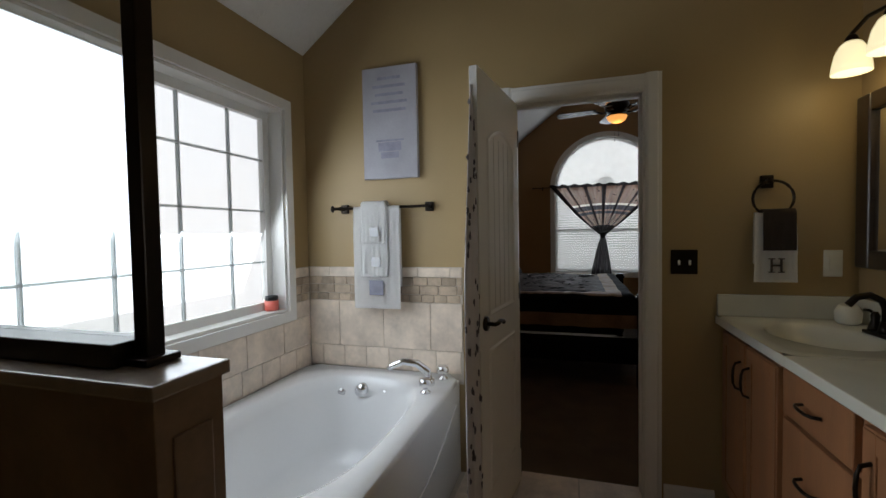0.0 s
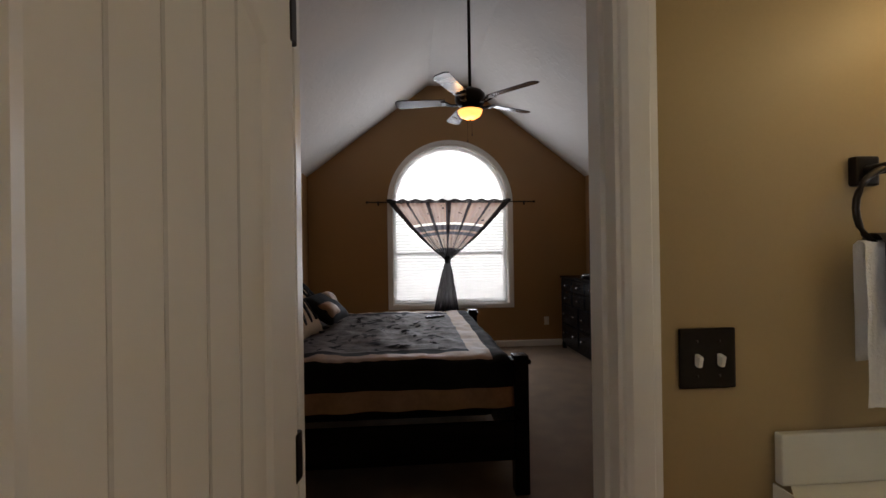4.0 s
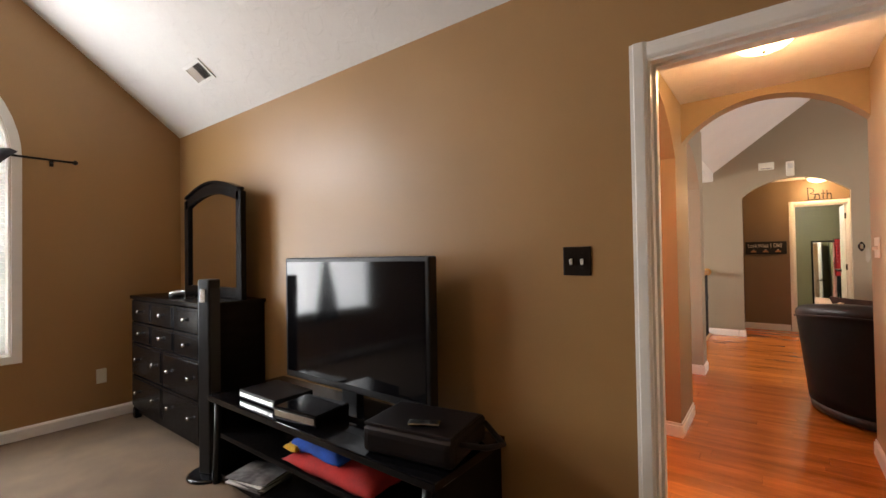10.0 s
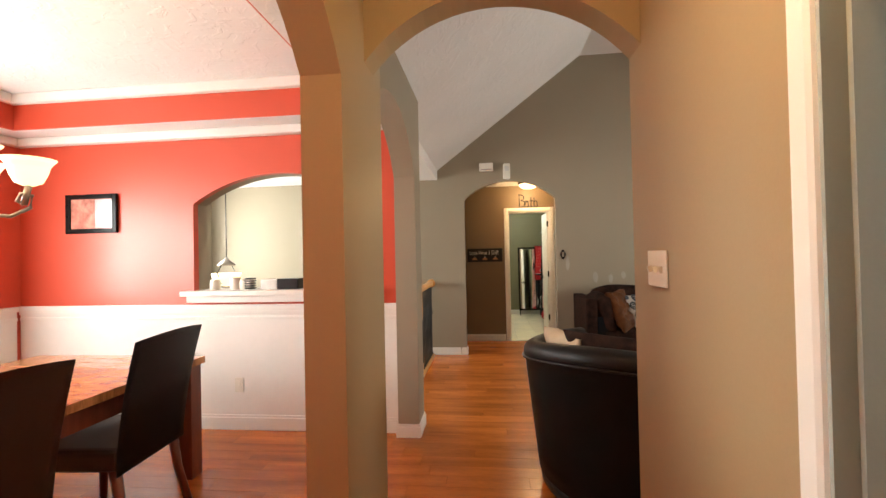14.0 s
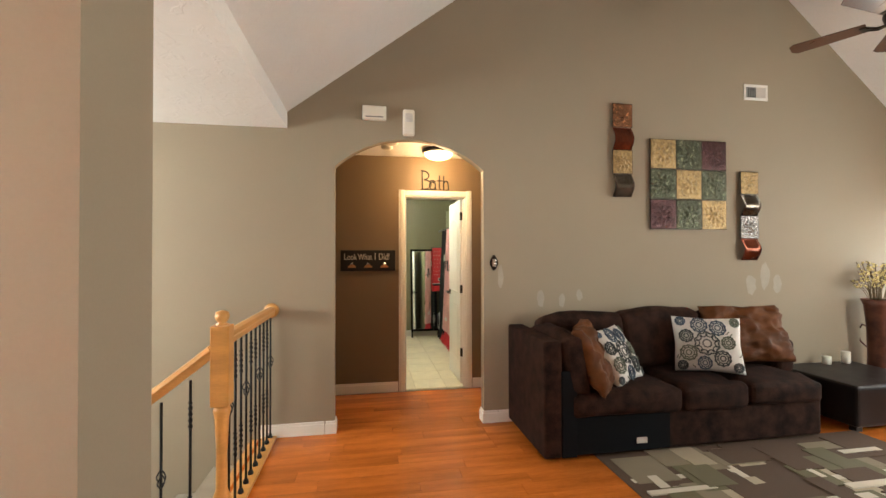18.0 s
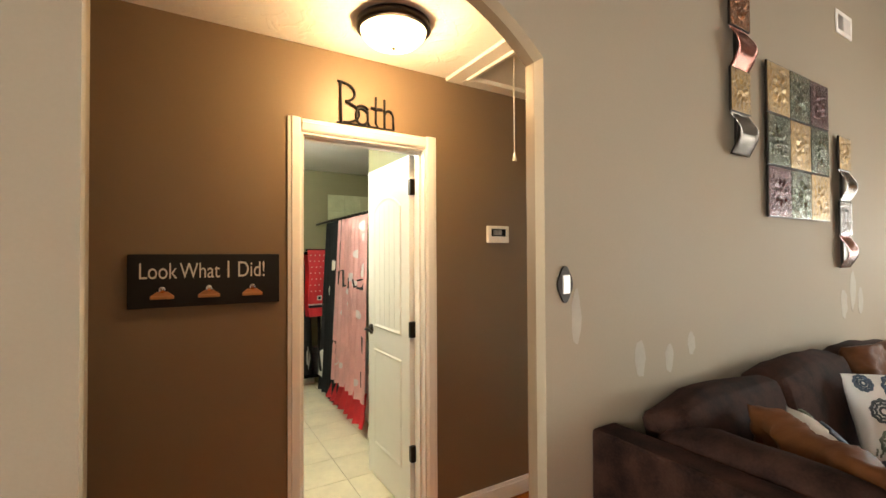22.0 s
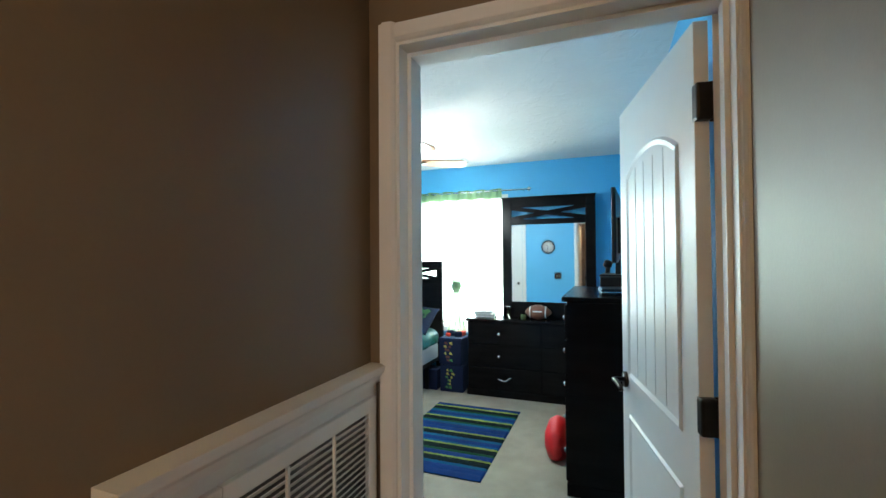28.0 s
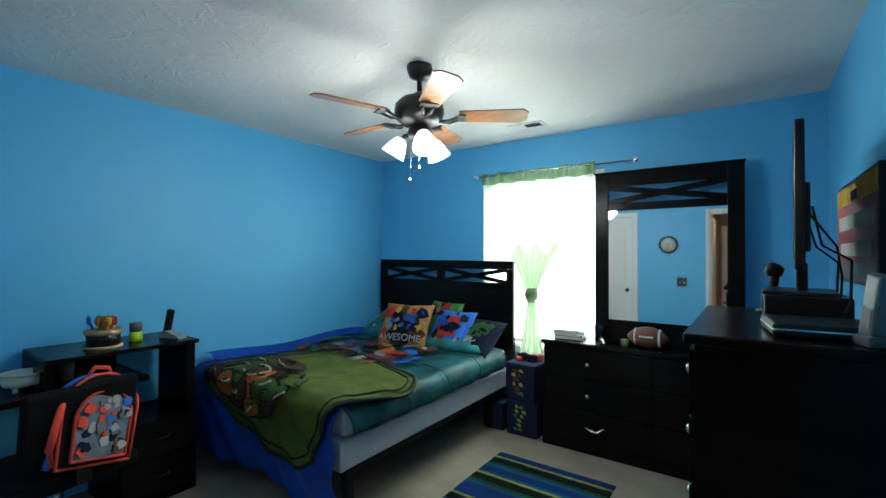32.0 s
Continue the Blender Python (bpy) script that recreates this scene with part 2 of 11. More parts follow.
def prism(points, axis, a, b, bm=None, bevel=0.0):
    """A polygon in the plane across an axis, pushed along it from a to b. For x: (y, z); y: (x, z); z: (x, y)."""
    own = bmesh.new()

    def at(u, v, w):
        return {"x": (w, u, v), "y": (u, w, v), "z": (u, v, w)}[axis]

    lo, hi = [own.verts.new(at(u, v, a)) for u, v in points], [own.verts.new(at(u, v, b)) for u, v in points]
    own.faces.new(lo), own.faces.new(hi)
    for i in range(len(lo)):
        j = (i + 1) % len(lo)
        own.faces.new((lo[i], lo[j], hi[j], hi[i]))
    bmesh.ops.recalc_face_normals(own, faces=own.faces[:])
    if bevel:
        bmesh.ops.bevel(own, geom=[e for e in own.edges if len(e.link_faces) == 2 and e.calc_face_angle(0) > 0.6], offset=bevel, segments=2, profile=0.6, affect="EDGES")
    return merge(bm, own)


def tube(path, r, bm=None, seg=10, radii=None):
    """A round bar along a path of points; radii may vary from point to point."""
    own = bmesh.new()
    pts = [Vector(p) for p in path]
    rings = []
    for i, p in enumerate(pts):
        d = (pts[min(i + 1, len(pts) - 1)] - pts[max(i - 1, 0)]).normalized()
        s = d.orthogonal().normalized() if abs(d.z) > 0.9 else d.cross(Vector((0, 0, 1))).normalized()
        if abs(d.z) > 0.9:
            s = (Vector((1, 0, 0)) - d * d.x).normalized()
        u = d.cross(s)
        rr = radii[i] if radii else r
        rings.append([own.verts.new(p + (s * math.cos(k * math.tau / seg) + u * math.sin(k * math.tau / seg)) * rr) for k in range(seg)])
    for a, b in zip(rings, rings[1:]):
        for k in range(seg):
            own.faces.new((a[k], a[(k + 1) % seg], b[(k + 1) % seg], b[k]))
    own.faces.new(rings[0]), own.faces.new(rings[-1])
    bmesh.ops.recalc_face_normals(own, faces=own.faces[:])
    for f in own.faces:
        f.smooth = True
    return merge(bm, own)


def lathe(profile, bm=None, seg=24, at=(0, 0, 0)):
    """A turned shape from (radius, height) pairs round the vertical."""
    return tube([(at[0], at[1], at[2] + z) for _, z in profile], 0, bm, seg, [max(r, 0.0005) for r, _ in profile]) if False else _lathe(profile, bm, seg, at)


def _lathe(profile, bm, seg, at):
    own = bmesh.new()
    rings = [[own.verts.new((at[0] + r * math.cos(k * math.tau / seg), at[1] + r * math.sin(k * math.tau / seg), at[2] + z)) for k in range(seg)] for r, z in ((max(r, 0.0004), z) for r, z in profile)]
    for a, b in zip(rings, rings[1:]):
        for k in range(seg):
            f = own.faces.new((a[k], a[(k + 1) % seg], b[(k + 1) % seg], b[k]))
            f.smooth = True
    own.faces.new(rings[0]), own.faces.new(rings[-1])
    bmesh.ops.recalc_face_normals(own, faces=own.faces[:])
    return merge(bm, own)


def pillow(w, h, t, bm=None, n=14, puff=0.5, seed=0, wrinkle=0.006):
    """A stuffed cushion, w by h, t thick, lying on its back with its middle at the origin."""
    own = bmesh.new()
    grid = {}
    for s in (1, -1):
        for i in range(n + 1):
            for j in range(n + 1):
                a, b = 2 * i / n - 1, 2 * j / n - 1
                edge = max(abs(a), abs(b))
                if s == -1 and edge > 0.999:
                    grid[s, i, j] = grid[1, i, j]
                    continue
                pinch = 1 - 0.07 * (1 - abs(a * b)) * (edge ** 2)
                thick = (max(0, (1 - a * a)) * max(0, (1 - b * b))) ** (puff * 0.7)
                wr = (noise.noise((a * 2.5 + seed, b * 2.5, s * 3.0)) + (0.9 * (0.4 - abs(noise.noise((a * 5 + seed, b * 4 - seed, s * 2.0)))) if wrinkle > 0.02 else 0)) * wrinkle
                grid[s, i, j] = own.verts.new((a * w / 2 * pinch, b * h / 2 * pinch, s * t / 2 * thick + wr * (edge < 0.99)))
    for s in (1, -1):
        for i in range(n):
            for j in range(n):
                q = [grid[s, i, j], grid[s, i + 1, j], grid[s, i + 1, j + 1], grid[s, i, j + 1]]
                f = own.faces.new(q if s == 1 else q[::-1])
                f.smooth = True
    return merge(bm, own)


def sheet(fn, nu, nv, thick=0.0, bm=None):
    """A surface from fn(u, v) with u, v from 0 to 1, optionally thickened."""
    own = bmesh.new()
    g = [[own.verts.new(fn(i / nu, j / nv)) for j in range(nv + 1)] for i in range(nu + 1)]
    for i in range(nu):
        for j in range(nv):
            f = own.faces.new((g[i][j], g[i + 1][j], g[i + 1][j + 1], g[i][j + 1]))
            f.smooth = True
    if thick:
        bmesh.ops.solidify(own, geom=own.faces[:], thickness=thick)
    return merge(bm, own)


def turned(bm, m):
    bmesh.ops.transform(bm, matrix=m, verts=bm.verts[:])
    return bm


def arch_points(ua, ub, spring, rise, n=20):
    """Points of a round arch from ua to ub."""
    c, w = (ua + ub) / 2, (ub - ua) / 2
    rad = (w * w + rise * rise) / (2 * rise)
    half = math.asin(min(1, w / rad)) if rise < w else math.pi / 2
    return [(c + rad * math.sin(half * (2 * k / n - 1)), spring + rise - rad + rad * math.cos(half * (2 * k / n - 1))) for k in range(n + 1)]


def wall(name, axis, a, b, u0, u1, top, material, openings=(), label="painted wall", z0=0.0):
    """A wall across an axis, from a to b thick, from u0 to u1 long. top: a height, or (u, z) points. openings: (ua, ub, low, high, rise)."""
    prof = [(u0, top), (u1, top)] if isinstance(top, (int, float)) else list(top)

    def zt(u):
        for (p, q), (r, s) in zip(prof, prof[1:]):
            if p - 1e-6 <= u <= r + 1e-6:
                return q + (s - q) * (u - p) / (r - p)
        return prof[-1][1]

    def upper(p, q):
        return [(q, zt(q))] + [k for k in reversed(prof) if p + 1e-4 < k[0] < q - 1e-4] + [(p, zt(p))]

    bm, at = bmesh.new(), u0
    for ua, ub, low, high, rise in sorted(openings):
        if ua > at + 1e-4:
            prism([(at, z0), (ua, z0), *upper(at, ua)], axis, a, b, bm)
        if low > z0 + 1e-4:
            prism([(ua, z0), (ub, z0), (ub, low), (ua, low)], axis, a, b, bm)
        if rise:
            pts = arch_points(ua, ub, high, rise)
            for (p, q), (r, s) in zip(pts, pts[1:]):
                prism([(p, q), (r, s), *upper(p, r)], axis, a, b, bm)
        else:
            prism([(ua, high), (ub, high), *upper(ua, ub)], axis, a, b, bm)
        at = ub
    if at < u1 - 1e-4:
        prism([(at, z0), (u1, z0), *upper(at, u1)], axis, a, b, bm)
    bmesh.ops.remove_doubles(bm, verts=bm.verts[:], dist=1e-5)
    return tagged(part(name, bm, material), label, "wall", kind="structure")


def slab(name, points, z, thick, material, label, category):
    return tagged(part(name, prism(points, "z", z, z + thick), material), label, category, kind="structure")


def rect(x0, x1, y0, y1):
    return [(x0, y0), (x1, y0), (x1, y1), (x0, y1)]


# ---- structure ----
H8 = 2.44
# main bath
BX0, BX1, BY0, BY1 = -1.61, 1.15, -1.9, 2.01
BTOP = [(BX0, 2.44), (-0.55, 3.26), (BX1, 3.26)]
wall("wall_bath_north", "y", BY1, 2.07, BX0, BX1, BTOP, PAINT_BATH, [(-0.35, 0.30, 0, 2.03, 0)], "tan painted bathroom wall with a doorway")
wall("wall_bath_west", "x", BX0 - 0.14, BX0, BY0, 2.07, 2.44, PAINT_BATH, [(0.31, 1.79, 0.92, 2.055, 0)], "tan painted bathroom wall with a wide window")
wall("wall_bath_east", "x", BX1, BX1 + 0.12, BY0, 2.07, 3.4, PAINT_BATH, (), "tan painted bathroom wall behind the vanity")
wall("wall_bath_south", "y", BY0 - 0.12, BY0, BX0 - 0.14, BX1 + 0.12, BTOP, PAINT_BATH, (), "tan painted bathroom wall")
tagged(part("ceiling_bath", prism([(BX0 - 0.14, 2.34), (-0.55, 3.26), (BX1 + 0.12, 3.26), (BX1 + 0.12, 3.36), (-0.6, 3.36), (BX0 - 0.14, 2.48)], "y", BY0 - 0.12, 2.07), CEILING), "white textured sloped bathroom ceiling", "ceiling", kind="structure")
slab("floor_bath", rect(BX0, BX1, BY0, 2.10), -0.1, 0.1, GROUT, "tiled bathroom floor", "floor")

# main bedroom
MX0, MX1, MY0, MY1 = -1.53, 2.47, 2.13, 7.39
GABLE = [(MX0, 2.46), (0.17, 3.76), (0.75, 3.76), (MX1, 2.46)]
wall("wall_bedroom_south", "y", 2.07, MY0, MX0, MX1, GABLE, PAINT_BED, [(-0.35, 0.30, 0, 2.03, 0)], "brown painted bedroom wall with a doorway")
wall("wall_bedroom_north", "y", MY1, MY1 + 0.16, MX0, MX1, GABLE, PAINT_BED, [(-0.36, 1.32, 0.63, 2.08, 0.84)], "brown painted gable wall with an arched window")
wall("wall_bedroom_west", "x", MX0 - 0.12, MX0, 2.07, MY1 + 0.16, 2.46, PAINT_BED, (), "brown painted bedroom wall")
wall("wall_bedroom_east", "x", MX1, 2.53, 2.07, MY1 + 0.16, 2.46, PAINT_BED, [(2.50, 3.30, 0, 2.03, 0)], "brown painted bedroom wall with a doorway")
tagged(part("ceiling_bedroom", prism([(MX0 - 0.12, 2.37), *GABLE[1:3], (MX1 + 0.06, 2.415), (MX1 + 0.06, 2.55), (0.8, 3.86), (0.12, 3.86), (MX0 - 0.12, 2.5)], "y", 2.07, MY1 + 0.16), CEILING), "white knockdown-textured vaulted ceiling", "ceiling", kind="structure")
slab("floor_bedroom", rect(MX0, MX1, 2.10, MY1), -0.1, 0.1, CARPET, "beige carpet bedroom floor", "floor")

# hall between bedroom and living room
wall("wall_hall_west", "x", 2.53, 2.59, 2.39, 3.63, H8, PAINT_HALL, [(2.50, 3.30, 0, 2.03, 0)], "tan painted hall wall with the bedroom doorway")
wall("wall_hall_south", "y", 2.39, 2.45, 2.59, 4.60, H8, PAINT_HALL, [(2.81, 3.63, 0, 2.06, 0)], "tan painted hall wall with the kitchen doorway")
wall("wall_hall_north", "y", 3.49, 3.63, 2.59, 4.19, H8, PAINT_HALL, [(2.75, 4.19, 0, 1.98, 0.36)], "tan painted arch between hall and dining room")
wall("wall_post_west", "y", 3.49, 3.63, 4.19, 4.72, 2.76, PAINT_HALL, (), "tan painted wall end between two arches")
wall("wall_cross_arch", "x", 4.47, 4.60, 2.45, 3.49, H8 + 0.1, PAINT_HALL, [(2.45, 3.49, 0, 2.14, 0.25)], "tan painted arch across the hall")
slab("ceiling_hall", rect(2.53, 4.47, 2.39, 3.63), H8, 0.1, CEILING, "white knockdown-textured hall ceiling", "ceiling")

# dining room
wall("wall_dining_south", "y", 3.57, 3.73, 4.72, 6.08, 2.76, PAINT_LIVING, [(4.72, 6.08, 0, 1.98, 0.36)], "taupe painted arch between living and dining room")
wall("wall_post_east", "y", 3.57, 3.73, 6.08, 6.34, 2.76, PAINT_LIVING, (), "taupe painted wall end at the stairs")
wall("wall_dining_east", "x", 6.17, 6.23, 3.73, 7.04, 2.7, PAINT_RED, [(3.95, 5.44, 1.05, 1.84, 0.23)], "red painted dining wall with an arched pass-through")
wall("wall_stair_west", "x", 6.23, 6.34, 3.73, 7.04, 2.7, PAINT_LIVING, [(3.95, 5.44, 1.05, 1.84, 0.23)], "taupe painted stairwell wall")
wall("wall_dining_north", "y", 7.04, 7.2, 2.54, 6.42, 2.7, PAINT_RED, [(3.5, 5.3, 0.75, 2.1, 0)], "red painted dining wall with a window")
wall("wall_dining_west", "x", 2.53, 2.59, 3.63, 7.04, 2.7, PAINT_RED, (), "red painted dining wall")
tray = bmesh.new()
box(2.53, 6.42, 3.60, 3.98, H8, H8 + 0.35, bm=tray), box(2.53, 6.42, 6.79, 7.2, H8, H8 + 0.35, bm=tray)
box(2.53, 2.84, 3.98, 6.79, H8, H8 + 0.35, bm=tray), box(5.92, 6.42, 3.98, 6.79, H8, H8 + 0.35, bm=tray)
box(2.84, 5.92, 3.98, 6.79, H8 + 0.28, H8 + 0.35, bm=tray)
band = bmesh.new()
box(2.84, 2.852, 3.98, 6.79, H8 + 0.005, H8 + 0.28, bm=band), box(5.908, 5.92, 3.98, 6.79, H8 + 0.005, H8 + 0.28, bm=band)
box(2.852, 5.908, 3.98, 3.992, H8 + 0.005, H8 + 0.28, bm=band), box(2.852, 5.908, 6.778, 6.79, H8 + 0.005, H8 + 0.28, bm=band)
tagged(part("trim_tray_band", band, PAINT_RED), "red painted band inside the tray ceiling", "trim", kind="structure")
tagged(part("ceiling_dining", tray, CEILING), "white tray ceiling", "ceiling", kind="structure")

# living room and stairs
LX1, LS = 8.79, -2.62
LTOP = [(LS, 2.47), (-0.80, 4.02), (1.74, 4.02), (3.70, 2.545), (7.1, 2.545)]
wall("wall_living_east", "x", LX1, LX1 + 0.045, LS, 7.1, LTOP, PAINT_LIVING, [(2.11, 3.336, 0, 2.125, 0.242)], "taupe painted wall with an arched opening", z0=0.0)
wall("wall_stair_east", "x", LX1, LX1 + 0.045, 3.90, 7.1, 0.0, PAINT_LIVING, (), "taupe painted stairwell wall", z0=-1.5)
wall("wall_living_south", "y", LS - 0.15, LS, 4.60, LX1, 2.46, PAINT_LIVING, [(5.3, 7.0, 0.80, 2.08, 0), (7.75, 8.65, 0.80, 2.08, 0)], "taupe painted wall with a window and an added unseen one")
wall("wall_living_west", "x", 4.47, 4.60, LS, 2.39, [(LS, 2.47), (-0.80, 4.02), (1.74, 4.02), (2.39, 3.53)], PAINT_LIVING, (), "taupe painted wall")
wall("wall_living_west_upper", "x", 4.47, 4.60, 2.39, 3.6, [(2.39, 3.53), (3.6, 2.62)], PAINT_LIVING, (), "taupe painted wall over the arch", z0=2.541)
tagged(part("ceiling_living", prism([(LS - 0.1, 2.385), (-0.80, 4.02), (1.74, 4.02), (3.70, 2.545), (3.73, 2.545), (3.73, 2.7), (1.78, 4.12), (-0.84, 4.12), (LS - 0.1, 2.5)], "x", 4.47, LX1 + 0.06), CEILING), "white vaulted living room ceiling", "ceiling", kind="structure")
wall("wall_stair_header", "y", 3.70, 3.79, 6.34, LX1, 2.56, CEILING, (), "white painted drop between two ceilings", z0=2.415)
slab("ceiling_stairs", rect(6.23, LX1, 3.79, 7.1), 2.415, 0.1, CEILING, "white flat ceiling over the stairs", "ceiling")
wall("wall_stair_north", "y", 7.04, 7.2, 6.42, LX1, 2.5, PAINT_LIVING, [(6.9, 8.3, 0.9, 2.2, 0)], "taupe painted wall with a window over the entry", z0=-1.5)
slab("floor_wood", [(2.47, 2.39), (4.6, 2.39), (4.6, LS), (9.78, LS), (9.78, 3.95), (6.42, 3.95), (6.42, 7.04), (2.59, 7.04), (2.59, 3.3), (2.47, 3.3)], -0.1, 0.084, WOOD_FLOOR, "glossy orange-brown hardwood floor", "floor")
slab("floor_stair_bottom", rect(6.3, 8.95, 3.9, 7.2), -1.5, 0.1, CARPET_LIGHT, "landing under the stairs", "floor")

# second hall
X9 = 9.76
wall("wall_hall2_west", "x", LX1 + 0.045, LX1 + 0.09, 0.45, 4.6, H8, PAINT_HALL2, [(2.11, 3.336, 0, 2.125, 0.242)], "brown painted hall wall with an arched opening")
wall("wall_hall2_east", "x", X9, X9 + 0.06, 0.45, 4.6, H8, PAINT_HALL2, [(2.04, 2.70, 0, 2.03, 0)], "dark brown painted hall wall with the bathroom doorway")
wall("wall_hall2_south", "y", 0.45, 0.53, LX1 + 0.09, X9, H8, PAINT_HALL2, [(8.888, 9.68, 0, 2.03, 0)], "brown painted wall with the blue room doorway")
wall("wall_hall2_north", "y", 4.6, 4.7, LX1 + 0.055, X9 + 0.06, H8, PAINT_HALL2, [(9.03, 9.69, 0, 2.03, 0)], "brown painted hall end wall")
slab("ceiling_hall2", rect(LX1 + 0.02, X9 + 0.06, 0.45, 4.7), H8, 0.1, CEILING, "white textured hall ceiling", "ceiling")

# blue bedroom
NX0, NX1, NY0, NY1 = 8.86, 12.55, -3.1, 0.39
wall("wall_blue_north", "y", NY1, 0.45, NX0, NX1, 2.46, PAINT_BLUE, [(8.888, 9.68, 0, 2.03, 0)], "bright blue painted wall with a doorway")
wall("wall_blue_south", "y", NY0 - 0.14, NY0, NX0, NX1 + 0.1, 2.46, PAINT_BLUE, [(10.24, 11.20, 0.66, 2.06, 0)], "bright blue painted wall with a window")
wall("wall_blue_east", "x", NX1, NX1 + 0.1, NY0, 0.45, 2.46, PAINT_BLUE, (), "bright blue painted wall")
wall("wall_blue_west", "x", NX0 - 0.02, NX0, NY0 - 0.14, 0.449, 2.46, PAINT_BLUE, (), "bright blue painted wall")
slab("ceiling_blue", rect(NX0, NX1 + 0.1, NY0 - 0.14, 0.45), 2.46, 0.1, CEILING, "white textured bedroom ceiling", "ceiling")
slab("floor_blue", rect(NX0, NX1, NY0, 0.42), -0.1, 0.1, CARPET_LIGHT, "light beige carpet floor", "floor")

# second bath
KX0, KX1, KY0, KY1 = 9.82, 12.75, 0.6, 3.3
wall("wall_kbath_west", "x", 9.82, 9.88, 0.55, 3.3, H8, PAINT_GREEN, [(2.04, 2.70, 0, 2.03, 0)], "olive green painted wall")
wall("wall_kbath_east", "x", KX1, KX1 + 0.1, 0.55, 3.4, H8, PAINT_GREEN, (), "olive green painted wall")
wall("wall_kbath_north", "y", KY1, KY1 + 0.1, 9.88, KX1, H8, PAINT_GREEN, (), "olive green painted wall")
wall("wall_kbath_south", "y", 0.5, 0.6, 9.88, KX1, H8, PAINT_GREEN, (), "olive green painted wall")
wall("wall_kbath_closet", "y", 1.02, 1.88, 9.88, 11.02, H8, PAINT_GREEN, (), "olive green painted wall beside the tub")
slab("ceiling_kbath", rect(9.82, KX1 + 0.1, 0.5, 3.4), H8, 0.1, CEILING, "white bathroom ceiling", "ceiling")
slab("floor_kbath", rect(9.78, KX1, 0.5, 3.4), -0.1, 0.094, GROUT, "cream tile bathroom floor", "floor")

# kitchen
wall("wall_kitchen_north", "y", 2.33, 2.39, 2.3, 4.47, H8, PAINT_KITCHEN, [(2.81, 3.63, 0, 2.06, 0)], "sage painted kitchen wall")
wall("wall_kitchen_east", "x", 4.41, 4.47, -1.4, 2.39, H8, PAINT_KITCHEN, (), "sage painted kitchen wall")
wall("wall_kitchen_south", "y", -1.4, -1.28, 2.3, 4.47, H8, PAINT_KITCHEN, [(2.7, 4.1, 1.0, 2.1, 0)], "sage painted kitchen wall with an added unseen window")
wall("wall_kitchen_west", "x", 2.2, 2.3, -1.4, 2.07, H8, PAINT_KITCHEN, (), "sage painted kitchen wall")
slab("ceiling_kitchen", rect(2.2, 4.47, -1.4, 2.39), H8, 0.1, CEILING, "white kitchen ceiling", "ceiling")
slab("floor_kitchen", rect(2.3, 4.47, -1.4, 2.39), -0.1, 0.1, WOOD_FLOOR, "hardwood kitchen floor", "floor")
slab("ground", rect(-200, 200, -200, 200), -1.7, 0.1, CARPET, "plain ground around the house", "ground")

# ---- trim, doors, windows ----


def base_run(name, pts, h=0.09, t=0.014, material=TRIM, label="white baseboard"):
    """A baseboard along straight runs: (x0, y0, x1, y1), the wall on the left hand of each run."""
    bm = bmesh.new()
    for x0, y0, x1, y1 in pts:
        d = Vector((x1 - x0, y1 - y0, 0))
        n = d.length
        own = prism([(0.0005, 0), (t, 0), (t, h - 0.018), (t * 0.45, h - 0.004), (0.0005, h)], "y", 0, n)
        turned(own, Matrix.Translation((x0, y0, 0)) @ Matrix.Rotation(math.atan2(d.y, d.x) - math.pi / 2, 4, "Z"))
        merge(bm, own)
    return tagged(part(name, bm, material), label, "baseboard", kind="structure")


def casing(name, axis, at, ua, ub, high, side, w=0.062, t=0.018, depth=0.0):
    """Moulded door trim on one face of a wall. side: +1 or -1, the way that face looks along the axis."""
    bm = bmesh.new()
    prof = [(0, 0), (w, 0), (w, t * 0.55), (w * 0.8, t * 0.6), (w * 0.72, t), (w * 0.2, t * 0.85), (0.004, t * 0.5)]

    def leg(u, z0, z1, flip):
        own = prism([(p * flip, q) for p, q in prof], "z", z0, z1)
        m = Matrix(((1, 0, 0, u), (0, side, 0, at), (0, 0, 1, 0), (0, 0, 0, 1)))
        if axis == "x":
            m = Matrix(((0, side, 0, at), (1, 0, 0, u), (0, 0, 1, 0), (0, 0, 0, 1)))
        turned(own, m)
        bmesh.ops.recalc_face_normals(own, faces=own.faces[:])
        merge(bm, own)

    leg(ua + 0.004, 0, high + w, -1), leg(ub - 0.004, 0, high + w, 1)
    own = prism([(q, high - 0.004 + p) for p, q in prof], "x" if axis == "y" else "y", ua + 0.004, ub - 0.004)
    if axis == "y":
        turned(own, Matrix(((1, 0, 0, 0), (0, side, 0, at), (0, 0, 1, 0), (0, 0, 0, 1))))
    else:
        turned(own, Matrix(((side, 0, 0, at), (0, 1, 0, 0), (0, 0, 1, 0), (0, 0, 0, 1))))
    bmesh.ops.recalc_face_normals(own, faces=own.faces[:])
    merge(bm, own)
    return tagged(part(name, bm, TRIM), "white moulded door casing", "trim", kind="structure")


def jamb(name, axis, a, b, ua, ub, high, material=TRIM):
    """The lining of a doorway, with its stop, from a to b through the wall."""
    bm = bmesh.new()
    m = (a + b) / 2
    for lo, hi, stop in ((a - 0.002, b + 0.002, 0.0), (m - 0.02, m + 0.02, 0.011)):
        th = 0.012 + stop
        for pts in (rect(ua, ua + th, 0, high), rect(ub - th, ub, 0, high), rect(ua + th, ub - th, high - th, high)):
            prism(pts, axis, lo, hi, bm)
    return tagged(part(name, bm, material), "white door jamb", "trim", kind="structure")


